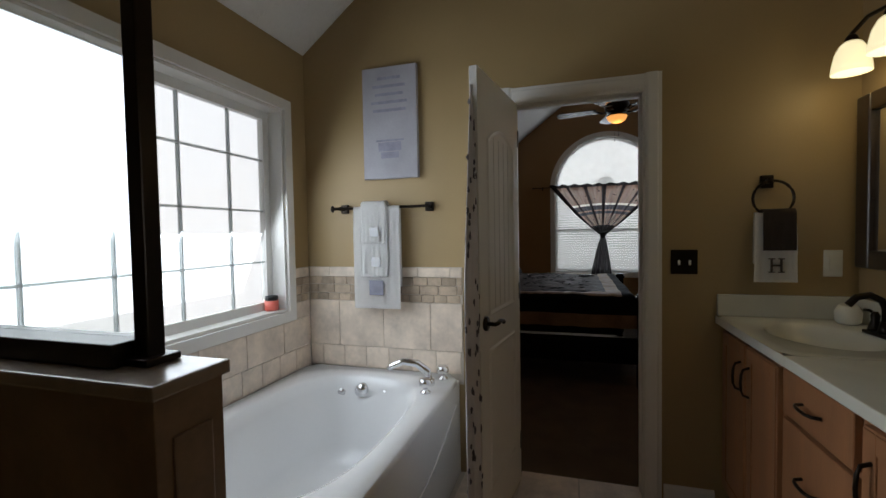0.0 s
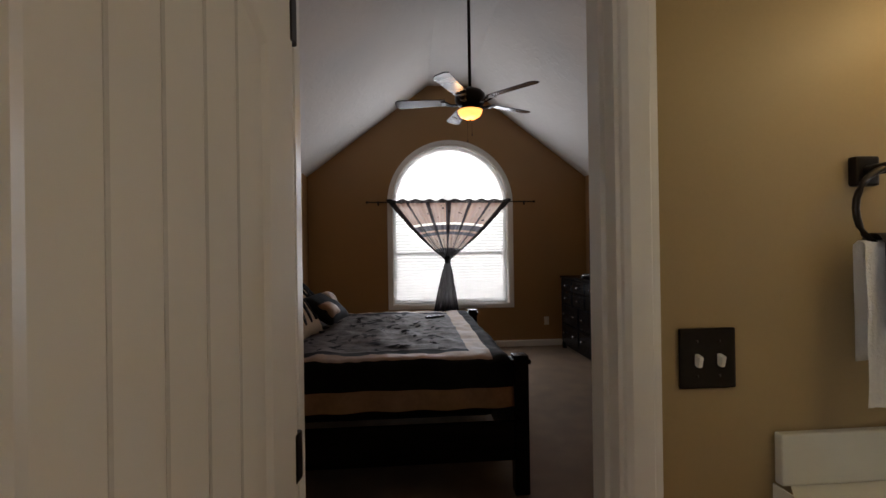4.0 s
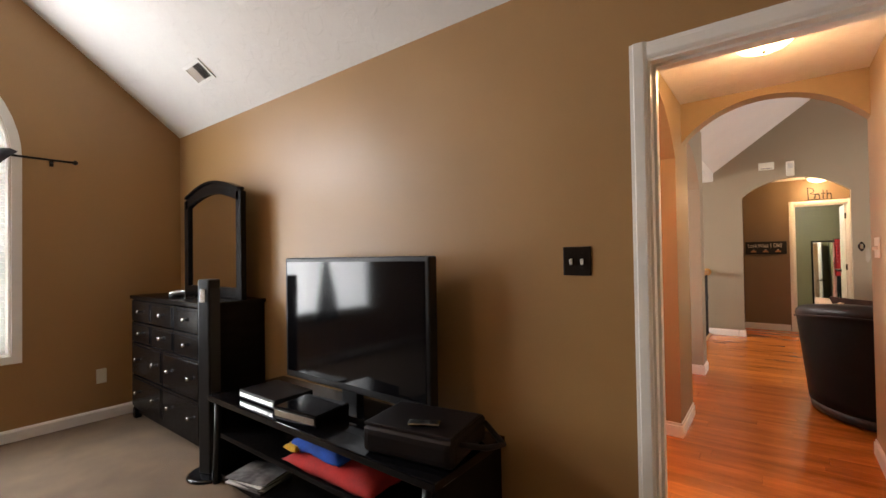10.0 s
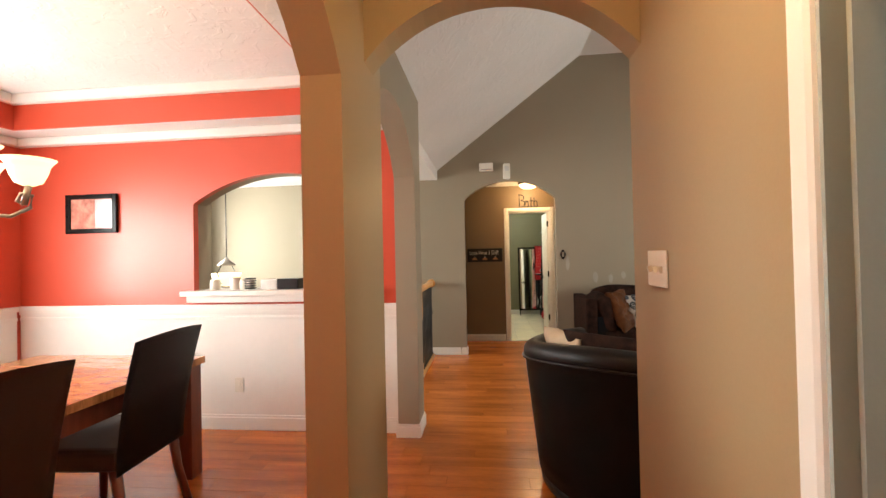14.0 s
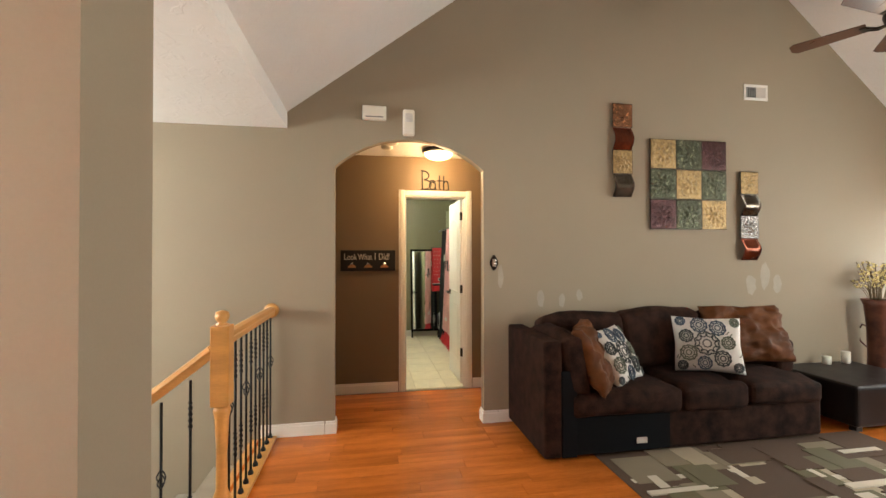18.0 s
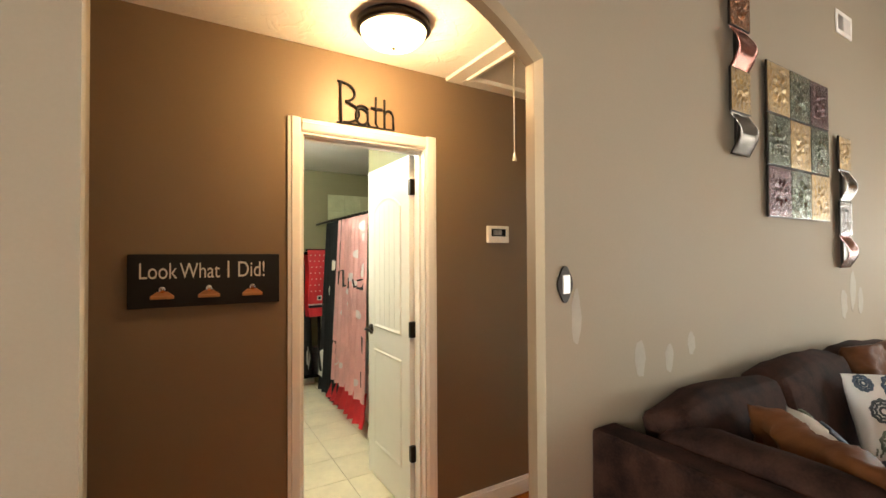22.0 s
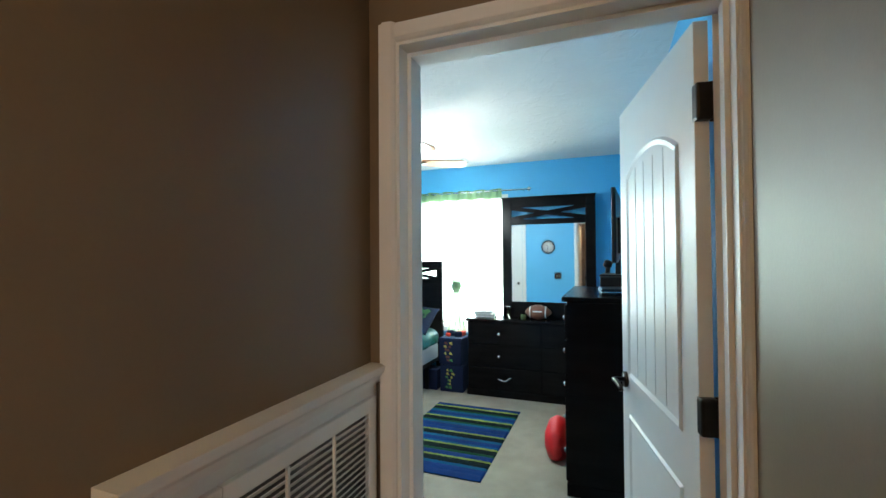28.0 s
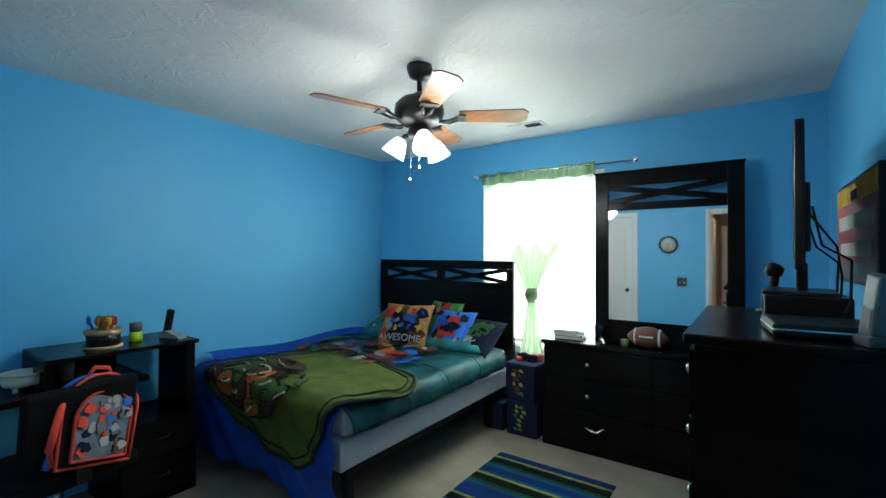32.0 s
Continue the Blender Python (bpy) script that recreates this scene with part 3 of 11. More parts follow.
# main bath door frame
casing("trim_door_bath_in", "y", BY1, -0.35, 0.30, 2.03, -1, w=0.075)
casing("trim_door_bath_out", "y", MY0, -0.35, 0.30, 2.03, 1, w=0.075)
jamb("trim_jamb_bath", "y", BY1, MY0, -0.35, 0.30, 2.03)
casing("trim_door_bedroom_in", "x", MX1, 2.50, 3.30, 2.03, -1)
casing("trim_door_bedroom_out", "x", 2.59, 2.50, 3.30, 2.03, 1)
jamb("trim_jamb_bedroom", "x", MX1, 2.59, 2.50, 3.30, 2.03)
casing("trim_door_kitchen", "y", 2.45, 2.81, 3.63, 2.06, 1)
jamb("trim_jamb_kitchen", "y", 2.33, 2.45, 2.81, 3.63, 2.06, PAINT_KITCHEN)
casing("trim_door_kbath", "x", X9, 2.04, 2.70, 2.03, -1)
jamb("trim_jamb_kbath", "x", X9, 9.88, 2.04, 2.70, 2.03)
casing("trim_door_blue_out", "y", 0.53, 8.892, 9.68, 2.03, 1, w=0.05)
casing("trim_door_blue_in", "y", NY1, 8.91, 9.684, 2.03, -1, w=0.045)
jamb("trim_jamb_blue", "y", NY1, 0.53, 8.888, 9.68, 2.03)
casing("trim_door_hall_end", "y", 4.6, 9.03, 9.69, 2.03, -1, w=0.055)

base_run("baseboard_bath", [(0.38, BY1, 0.6, BY1)])
base_run("baseboard_bedroom", [(MX0, MY1, MX1, MY1), (MX1, MY1, MX1, 3.37), (MX1, MY0, 0.38, MY0), (-0.41, MY0, MX0, MY0), (MX0, MY0, MX0, MY1)])
base_run("baseboard_hall_south", [(4.47, 2.45, 3.70, 2.45), (2.74, 2.45, 2.59, 2.45)], h=0.1)


def base_block(name, x0, x1, y0, y1, h=0.10, t=0.014):
    """A baseboard round a wall end."""
    bm = bmesh.new()
    for g, z0, z1 in ((t, 0, h - 0.02), (t * 0.6, h - 0.02, h)):
        box(x0 - g, x1 + g, y0 - g, y1 + g, z0, z1, 0.002, bm)
    return tagged(part(name, bm, TRIM), "white baseboard round a wall end", "baseboard", kind="structure")


base_block("baseboard_post_west", 4.19, 4.72, 3.49, 3.63)
base_block("baseboard_post_east", 6.08, 6.34, 3.57, 3.73)
base_block("baseboard_arch_south", 4.47, 4.60, 2.39, 2.45)


def east_base(name, x, y0, y1, h=0.1):
    bm = box(x - 0.014, x + 0.001, y0, y1, 0, h - 0.02, 0.001)
    box(x - 0.008, x + 0.001, y0, y1, h - 0.02, h, 0.002, bm)
    return tagged(part(name, bm, TRIM), "white baseboard", "baseboard", kind="structure")


east_base("baseboard_living_north", LX1, 3.415, 3.89)
base_block("baseboard_arch_north_end", LX1, LX1 + 0.09, 3.336, 3.396)
base_block("baseboard_arch_south_end", LX1, LX1 + 0.09, 2.0, 2.11)
east_base("baseboard_living_east", LX1, LS, 1.985)
east_base("baseboard_hall2_east", X9, 1.21, 1.975)
east_base("baseboard_hall2_east_north", X9, 2.765, 4.6)
east_base("baseboard_kbath", KX1, 1.88, 3.3)
base_run("baseboard_kbath_closet", [(11.02, 1.88, 9.90, 1.88)])
base_run("baseboard_living_south", [(LX1, LS, 4.6, LS)])

# panelled door leaves


def door_leaf(name, label, w, at, rz, h=2.01, knob_side=1, hinge_at=(0.22, 1.03, 1.83), planks=True, group=""):
    """A door hung at its local origin, its leaf along +x, two recessed panels a side, the upper one arched and planked."""
    ob = thing(name, label, "door", at, rz, group=group)
    part("leaf", box(0.003, w, -0.017, 0.017, 0.008, h, 0.002), TRIM, ob)
    x0, x1 = 0.105, w - 0.105
    for s in (1, -1):
        for z0, z1, rise in ((0.22, 0.84, 0.0), (0.98, h - 0.20, 0.07)):
            out = [(x0, z0), (x1, z0)] + ([(p, q) for p, q in reversed(arch_points(x0, x1, z1 - rise, rise))] if rise else [(x1, z1), (x0, z1)])
            cx, cz = (x0 + x1) / 2, (z0 + z1) / 2
            bm = bmesh.new()
            own = bmesh.new()
            g = 0.022
            n = len(out)
            ring = []
            for k, (f, d) in enumerate(((0, 0.0175), (0.35, 0.024), (0.7, 0.021), (1.0, 0.0185))):
                ring.append([own.verts.new((cx + (p - cx) * (1 - f * 2 * g / (x1 - x0)), s * d, cz + (q - cz) * (1 - f * 2 * g / (z1 - z0)))) for p, q in out])
            for r0, r1 in zip(ring, ring[1:]):
                for k in range(n):
                    own.faces.new((r0[k], r0[(k + 1) % n], r1[(k + 1) % n], r1[k]))
            own.faces.new(ring[-1])
            bmesh.ops.recalc_face_normals(own, faces=own.faces[:])
            merge(bm, own)
            panel = part("panel", bm, TRIM, ob)
            if planks and rise:
                for k in range(1, 5):
                    gx = x0 + 0.02 + (x1 - x0 - 0.04) * k / 5
                    part("groove", box(gx - 0.003, gx + 0.003, s * 0.0185 - 0.001, s * 0.0185 + 0.0012, z0 + 0.03, z1 - rise * 0.75, 0.0008), GROOVE_SHADE, panel)
    for z in hinge_at:
        bm = box(-0.018, 0.014, -0.019, 0.019, z - 0.045, z + 0.045, 0.006)
        tube([(-0.004, -0.022, z - 0.047), (-0.004, -0.022, z + 0.047)], 0.007, bm)
        part("hinge", bm, BRONZE, ob, "dark bronze hinge")
    for s in (1, -1):
        bm = tube([(w - 0.06, s * 0.017, 0.96), (w - 0.06, s * 0.028, 0.96)], 0.03, seg=20)
        tube([(w - 0.06, s * 0.02, 0.96), (w - 0.06, s * 0.062, 0.96), (w - 0.075, s * 0.068, 0.962), (w - 0.115, s * 0.066, 0.966), (w - 0.165, s * 0.064, 0.955), (w - 0.172, s * 0.064, 0.948)], 0.009, bm)
        part("lever", bm, BRONZE, ob, "dark bronze lever handle")
    part("latch", box(w - 0.001, w + 0.0015, -0.011, 0.011, 0.93, 0.99, 0.001), BRONZE, ob, "dark latch plate")
    return ob


# greyer than the trim: the shade in the plank grooves, put into colour
GROOVE_SHADE = mat("door_groove_shade", (0.62, 0.60, 0.57), 0.5, bump=0)
tagged(door_leaf("door_bath", "open white panelled door of the tan bathroom", 0.61, (-0.335, BY1 - 0.002, 0.006), -98), category="door")
tagged(door_leaf("door_kbath", "open white panelled door of the olive bathroom", 0.615, (9.885, 2.062, 0.006), 0.5, hinge_at=(0.34, 1.03, 1.83)), category="door")
tagged(door_leaf("door_blue_room", "open white panelled door of the blue bedroom", 0.73, (8.935, NY1 - 0.013, 0.006), -78, hinge_at=(0.34, 1.06, 1.81)), category="door")


# windows
def window(name, label, axis, a, b, ua, ub, z0, z1, side, cols, rows, arch=0.0, blinds=False, mid=True, cas=0.062):
    """A window in a wall from a to b: casing on its room side, frame, bars and panes. side: +1 or -1, towards the room."""
    ob = thing(name, label, "window", (0, 0, 0), kind="structure")
    room = b if side > 0 else a
    glass_at = (a + b) / 2 - side * 0.035

    def pr(pts, lo, hi, bm=None):
        return prism(pts, axis, min(lo, hi), max(lo, hi), bm)

    def ring(grow, wide, lo, hi):
        bm = bmesh.new()
        u0, u1, v0, v1 = ua - grow, ub + grow, z0 - grow, z1 + (0 if arch else grow)
        inner = (u0 + wide, u1 - wide, v0 + wide)
        pr(rect(u0, u0 + wide, v0, v1), lo, hi, bm), pr(rect(u1 - wide, u1, v0, v1), lo, hi, bm)
        pr(rect(u0 + wide, u1 - wide, v0, v0 + wide), lo, hi, bm)
        if arch:
            c, n = (ua + ub) / 2, 28
            ro, ri = (ub - ua) / 2 + grow, (ub - ua) / 2 + grow - wide
            for k in range(n):
                t0, t1 = math.pi * k / n, math.pi * (k + 1) / n
                pr([(c - ro * math.cos(t0), z1 + ro * math.sin(t0)), (c - ro * math.cos(t1), z1 + ro * math.sin(t1)), (c - ri * math.cos(t1), z1 + ri * math.sin(t1)), (c - ri * math.cos(t0), z1 + ri * math.sin(t0))], lo, hi, bm)
        else:
            pr(rect(u0 + wide, u1 - wide, v1 - wide, v1), lo, hi, bm)
        return bm

    part("window_casing", ring(cas, cas - 0.004, room, room + side * 0.018), TRIM, ob)
    part("window_reveal", ring(0.002, 0.014, a + 0.002 if side > 0 else a - 0.001, b - 0.002 if side < 0 else b + 0.001), TRIM, ob)
    frame_ob = part("window_frame", ring(-0.012, 0.045, glass_at - 0.02, glass_at + 0.02), TRIM, ob)
    bm = bmesh.new()
    w = 0.0052
    for k in range(1, cols):
        u = ua + (ub - ua) * k / cols
        pr(rect(u - w, u + w, z0 + 0.05, z1 - (0 if arch else 0.05)), glass_at - 0.009, glass_at + 0.009, bm)
    for k in range(1, rows):
        z = z0 + (z1 - z0) * k / rows
        pr(rect(ua + 0.05, ub - 0.05, z - w, z + w), glass_at - 0.0085, glass_at + 0.0085, bm)
    if arch:
        pr(rect(ua + 0.03, ub - 0.03, z1 - 0.03, z1 + 0.03), glass_at - 0.018, glass_at + 0.018, bm)
    if cols + rows > 2 or arch:
        part("bars", bm, MUNTIN, ob)
    else:
        bm.free()
    pts = rect(ua + 0.03, ub - 0.03, z0 + 0.03, z1 - 0.03)
    if arch:
        r = (ub - ua) / 2 - 0.03
        pts = [(ua + 0.03, z0 + 0.03), (ub - 0.03, z0 + 0.03)] + [((ua + ub) / 2 + r * math.cos(math.pi * k / 24), z1 + r * math.sin(math.pi * k / 24)) for k in range(25)]
    pane = part("pane", pr(pts, glass_at - 0.003, glass_at + 0.003), GLASS, ob)
    pane.visible_shadow = False
    return ob


def make_glass():
    m = bpy.data.materials.new("window_glass")
    m.use_nodes = True
    b = m.node_tree.nodes["Principled BSDF"]
    b.inputs["Transmission Weight"].default_value, b.inputs["Roughness"].default_value, b.inputs["IOR"].default_value = 1.0, 0.02, 1.45
    b.inputs["Base Color"].default_value = (0.97, 0.99, 0.98, 1)
    return m


GLASS = make_glass()
MUNTIN = mat("window_bars", (0.70, 0.74, 0.74), 0.4, var=0.03, bump=0)
mb = MUNTIN.node_tree.nodes["Principled BSDF"]
mb.inputs["Transmission Weight"].default_value, mb.inputs["Roughness"].default_value = 0.55, 0.7
window("window_bath", "wide white window with frosted panes over the tub", "x", BX0 - 0.14, BX0, 0.31, 1.79, 0.92, 2.055, 1, 5, 4)
window("window_bedroom", "tall arched white window with closed blinds", "y", MY1, MY1 + 0.16, -0.36, 1.32, 0.63, 2.08, -1, 1, 1, arch=0.84)
window("window_living", "white living room window, the west one unseen and added", "y", LS - 0.15, LS, 7.75, 8.65, 0.80, 2.08, 1, 1, 2)
# unseen window, added as a further light source for the living room
window("window_living_west", "white living room window, the west one unseen and added", "y", LS - 0.15, LS, 5.3, 7.0, 0.80, 2.08, 1, 2, 2)
window("window_blue", "white bedroom window behind a sheer curtain", "y", NY0 - 0.14, NY0, 10.24, 11.20, 0.66, 2.06, 1, 1, 2)
window("window_dining", "white dining room window", "y", 7.04, 7.2, 3.5, 5.3, 0.75, 2.1, -1, 2, 2)
window("window_foyer", "white window over the entry", "y", 7.04, 7.2, 6.9, 8.3, 0.9, 2.2, -1, 2, 2)
# unseen window, added to let light into the kitchen
window("window_kitchen", "white kitchen window, unseen, added for light", "y", -1.4, -1.28, 2.7, 4.1, 1.0, 2.1, 1, 2, 2)

# bright overcast haze outside the windows
HAZE = glow("overcast_haze", (0.95, 0.98, 1.0), 14.0)


HAZE_SOFT = glow("overcast_haze_soft", (0.95, 0.98, 1.0), 5.0)


def haze(name, x0, x1, y0, y1, z0, z1, m=HAZE_SOFT):
    tagged(part(name, box(x0, x1, y0, y1, z0, z1), m), "bright overcast haze outside a window", "backdrop", kind="structure")


haze("backdrop_west", -3.0, -2.98, -1.5, 4.0, 0, 3.5, glow("overcast_haze_frosted", (0.96, 0.97, 1.0), 6.5))
haze("backdrop_north", -2.5, 3.5, 8.9, 8.92, 0, 4.2, HAZE)
haze("backdrop_north_east", 3.6, 9.5, 8.9, 8.92, -0.5, 3.5)
haze("backdrop_south", 5.0, 9.6, -4.2, -4.18, 0, 3.2)
haze("backdrop_south_east", 9.65, 11.6, -4.2, -4.18, 0, 3.2)
haze("backdrop_kitchen", 2.0, 4.8, -2.6, -2.58, 0, 3.2)

# ---- main bath ----
LISTEL = mat("tile_listello", (0.42, 0.33, 0.24), 0.45, var=0.3, scale=14, fine=50, bump=0.1, island=0.2)
DARKTILE = mat("brown_tile", (0.20, 0.13, 0.08), 0.3, var=0.25, scale=6, fine=40, bump=0.06)
CANVAS = mat("faded_canvas", (0.37, 0.36, 0.39), 0.8, var=0.14, scale=5, fine=160, bump=0.3, dist=0.001)
FAINT = mat("faint_print", (0.27, 0.27, 0.33), 0.8, var=0.2, scale=20, bump=0)
FLOWER = mat("robe_cloth", (0.60, 0.58, 0.60), 0.9, var=0.1, scale=8, fine=120, bump=0.3)
PRINT = mat("robe_print", (0.10, 0.09, 0.11), 0.9, bump=0)
BROWNTOWEL = mat("brown_towel", (0.055, 0.038, 0.030), 0.95, var=0.25, scale=8, fine=220, bump=0.6, dist=0.003)
IVORY = mat("ivory_plastic", (0.72, 0.69, 0.60), 0.35, var=0.02, bump=0)
SHADE_GLASS = glow("lit_glass_shade", (1.0, 0.86, 0.52), 6.0)
CANDLE = mat("red_wax", (0.75, 0.16, 0.12), 0.3, var=0.1)
FRAMEWOOD = mat("dark_mirror_frame", (0.035, 0.022, 0.014), 0.3, var=0.5, scale=9, fine=40, bump=0.1)


def tub():
    ob = thing("bathtub", "white acrylic soaking tub with a curved apron", "bathtub", (-1.128, 1.315, 0))
    hx, hy, zt = 0.478, 0.69, 0.555
    own = bmesh.new()
    n = 56

    def ring(fx, fy, z, p, dy=0.0):
        out = []
        for k in range(n):
            a = math.tau * k / n + math.pi / n
            c, s = math.cos(a), math.sin(a)
            r = (abs(c) ** p + abs(s) ** p) ** (-1 / p)
            out.append(own.verts.new((c * r * fx, dy + s * r * fy, z)))
        return out

    rings = [ring(hx, hy, zt - 0.03, 40), ring(hx, hy, zt - 0.006, 40), ring(hx - 0.006, hy - 0.006, zt, 40), ring(0.385, 0.60, zt, 3.2, -0.03), ring(0.365, 0.58, zt - 0.012, 3.0, -0.03), ring(0.345, 0.56, zt - 0.06, 2.8, -0.03), ring(0.29, 0.47, 0.2, 2.6, -0.03), ring(0.24, 0.40, 0.13, 2.4, -0.03), ring(0.05, 0.1, 0.115, 2.0, -0.03)]
    for a, b in zip(rings, rings[1:]):
        for k in range(n):
            f = own.faces.new((a[k], a[(k + 1) % n], b[(k + 1) % n], b[k]))
            f.smooth = True
    own.faces.new(rings[-1])
    bmesh.ops.recalc_face_normals(own, faces=own.faces[:])
    part("basin", own, WHITE, ob)
    part("apron", box(0.43, 0.474, -0.688, 0.688, 0.001, zt - 0.028, 0.004), WHITE, ob)
    part("apron_panel", prism([(-0.60, 0.04), (0.60, 0.04), (0.60, 0.42), *[(0.6 - 1.2 * k / 12, 0.42 - 0.16 * math.sin(math.pi * k / 12)) for k in range(1, 12)], (-0.60, 0.42)], "x", 0.474, 0.480, bevel=0.002), WHITE, ob)
    bm = tube([(-0.045, 0.575, 0.46), (-0.045, 0.50, 0.45)], 0.035, seg=24)
    part("overflow", turned(bm, Matrix.Translation((0, 0.0, 0.03))), CHROME, ob, "chrome overflow plate")
    for x, y, z in ((-0.16, 0.50, 0.47), (0.09, 0.53, 0.47), (0.27, 0.26, 0.33)):
        part("jet", tube([(x, y, z), (x * 0.985, y * 0.985, z)], 0.020, seg=20), CHROME, ob, "chrome jet")
    fx, fy = 0.36, 0.50
    bm = tube([(fx, fy, zt), (fx, fy, zt + 0.03)], 0.028, seg=20)
    tube([(fx, fy, zt + 0.02), (fx - 0.01, fy - 0.005, zt + 0.07), (fx - 0.06, fy - 0.02, zt + 0.115), (fx - 0.13, fy - 0.04, zt + 0.125), (fx - 0.19, fy - 0.055, zt + 0.10), (fx - 0.205, fy - 0.06, zt + 0.085)], 0.02, bm, 14, [0.024, 0.022, 0.02, 0.018, 0.016, 0.015])
    part("spout", bm, CHROME, ob, "curved chrome spout")
    for dx, dy in ((0.045, 0.10), (0.02, -0.12)):
        bm = lathe([(0.026, 0), (0.026, 0.008), (0.012, 0.014), (0.012, 0.03), (0.03, 0.036), (0.034, 0.055), (0.028, 0.072), (0.006, 0.076)], seg=14, at=(fx + dx, fy + dy, zt))
        part("tap_handle", bm, CHROME, ob, "clear faceted tap handle")
    return ob


tub()


# wall tiles round the tub
def tile_rows(owner, axis, at, side, u0, u1, rows, t=0.008):
    """Rows of (z0, z1, length, shift, material) of tiles, each a piece of its own."""
    made = {}
    for z0, z1, step, shift, m in rows:
        u = u0 - shift
        while u < u1 - 0.005:
            a, b = max(u, u0) + 0.0015, min(u + step, u1) - 0.0015
            if b - a > 0.012:
                key = (round(b - a, 4), round(z1 - z0, 4), m.name)
                if key not in made:
                    w, h = b - a, z1 - z0 - 0.003
                    bm = box(-w / 2, w / 2, -t / 2, t / 2, -h / 2, h / 2, 0.0015, seg=1)
                    me = bpy.data.meshes.new("tile")
                    bm.to_mesh(me), bm.free()
                    me.materials.append(m)
                    made[key] = me
                ob = new("tile", made[key])
                ob.parent = owner
                c = (a + b) / 2
                ob.matrix_world = pose(c, at + side * t / 2, (z0 + z1) / 2) if axis == "y" else pose(at + side * t / 2, c, (z0 + z1) / 2, 0, 0, 90)
            u += step


ROWS_TUB = [(0.558, 0.683, 0.145, 0.06, TILE), (0.683, 0.955, 0.29, 0.09, TILE), (0.955, 1.0, 0.075, 0.02, LISTEL), (1.0, 1.052, 0.11, 0.05, LISTEL), (1.052, 1.10, 0.085, 0.0, LISTEL), (1.10, 1.155, 0.19, 0.05, TILE)]

# towel bar with towels
bar = thing("towel_bar", "dark bronze towel bar on the tan wall", "towel bar", (-1.08, BY1, 1.500))
part("bar", tube([(-0.31, -0.062, 0), (0.285, -0.062, 0)], 0.008), BRONZE, bar)
for sx in (-0.262, 0.268):
    part("bracket", tube([(sx, -0.066, 0), (sx, -0.02, 0)], 0.011, box(sx - 0.024, sx + 0.024, -0.02, -0.001, -0.026, 0.026, 0.006)), BRONZE, bar)
part("finial", lathe([(0.004, -0.02), (0.012, -0.008), (0.012, 0.006), (0.003, 0.02)], at=(-0.315, -0.062, 0), seg=12), BRONZE, bar)


def hung(w, front, back, y, seed, folds=3, amp=0.006, thick=0.006, flare=0.0, top=0.012):
    """A towel hung over a bar at the origin: down in front and behind."""
    total = front + back + top * 3

    def fn(u, v):
        s = v * total
        x = (u - 0.5) * w * (1 + flare * max(0, s - back) / total)
        wob = amp * math.sin(u * folds * math.tau + seed) * min(1, abs(s - back) * 6) + 0.004 * noise.noise((u * 4 + seed, v * 5, seed))
        if s < back:
            return (x, top + wob * 0.4, -(back - s))
        if s < back + top * 3:
            a = (s - back) / (top * 3) * math.pi
            return (x, top * math.cos(a), top * math.sin(a))
        return (x, -top - abs(wob), -(s - back - top * 3))

    return sheet(fn, 20, 40, thick)


t1 = thing("bath_towel", "folded white bath towels layered over a bar", "towel", (-1.112, BY1 - 0.062, 1.500))
part("bath_towel_cloth", hung(0.285, 0.575, 0.45, 0, 1.0), TOWEL, t1)
part("hand_towel_cloth", turned(hung(0.165, 0.40, 0.3, 0, 2.0, top=0.02), Matrix.Translation((-0.01, 0, 0.006))), TOWEL, t1)
part("wash_cloth", turned(hung(0.15, 0.215, 0.2, 0, 3.0, top=0.028), Matrix.Translation((-0.012, 0, 0.010))), TOWEL, t1)
STITCH = mat("grey_embroidery", (0.62, 0.62, 0.63), 0.9, bump=0)
for z, s in ((-0.14, 0.05), (-0.31, 0.055), (-0.455, 0.085)):
    g = box(-s / 2, s / 2, -0.001, 0.001, -s / 2, s / 2)
    box(-s / 2 + 0.004, s / 2 - 0.004, -0.0016, 0.0016, -s / 2 + 0.004, s / 2 - 0.004, bm=g)
    part("embroidered_patch", turned(g, Matrix.Translation((-0.0, -0.042 if z > -0.2 else (-0.034 if z > -0.3 else -0.027), z))), STITCH if s < 0.06 else FAINT, t1, "small embroidered patch")

# canvas on the wall
cv = thing("wall_canvas", "pale faded canvas print on the tan wall", "picture", (-1.034, BY1, 1.98))
part("canvas", box(-0.165, 0.165, -0.034, -0.001, -0.315, 0.315, 0.004), CANVAS, cv)
g = bmesh.new()
for k, (z, w) in enumerate(((0.25, 0.14), (0.205, 0.2), (0.16, 0.17), (0.115, 0.22), (0.07, 0.2))):
    box(-w / 2, w / 2, -0.0352, -0.034, z - 0.008, z + 0.008, bm=g)
part("lettering", g, FAINT, cv, "faint worn lines of lettering")
g = box(-0.07, 0.07, -0.0353, -0.034, -0.16, -0.11)
box(-0.055, 0.055, -0.0353, -0.034, -0.20, -0.165, bm=g), box(-0.085, 0.085, -0.0353, -0.034, -0.105, -0.095, bm=g)
part("picture_print", g, FAINT, cv, "faint blue-grey drawing")


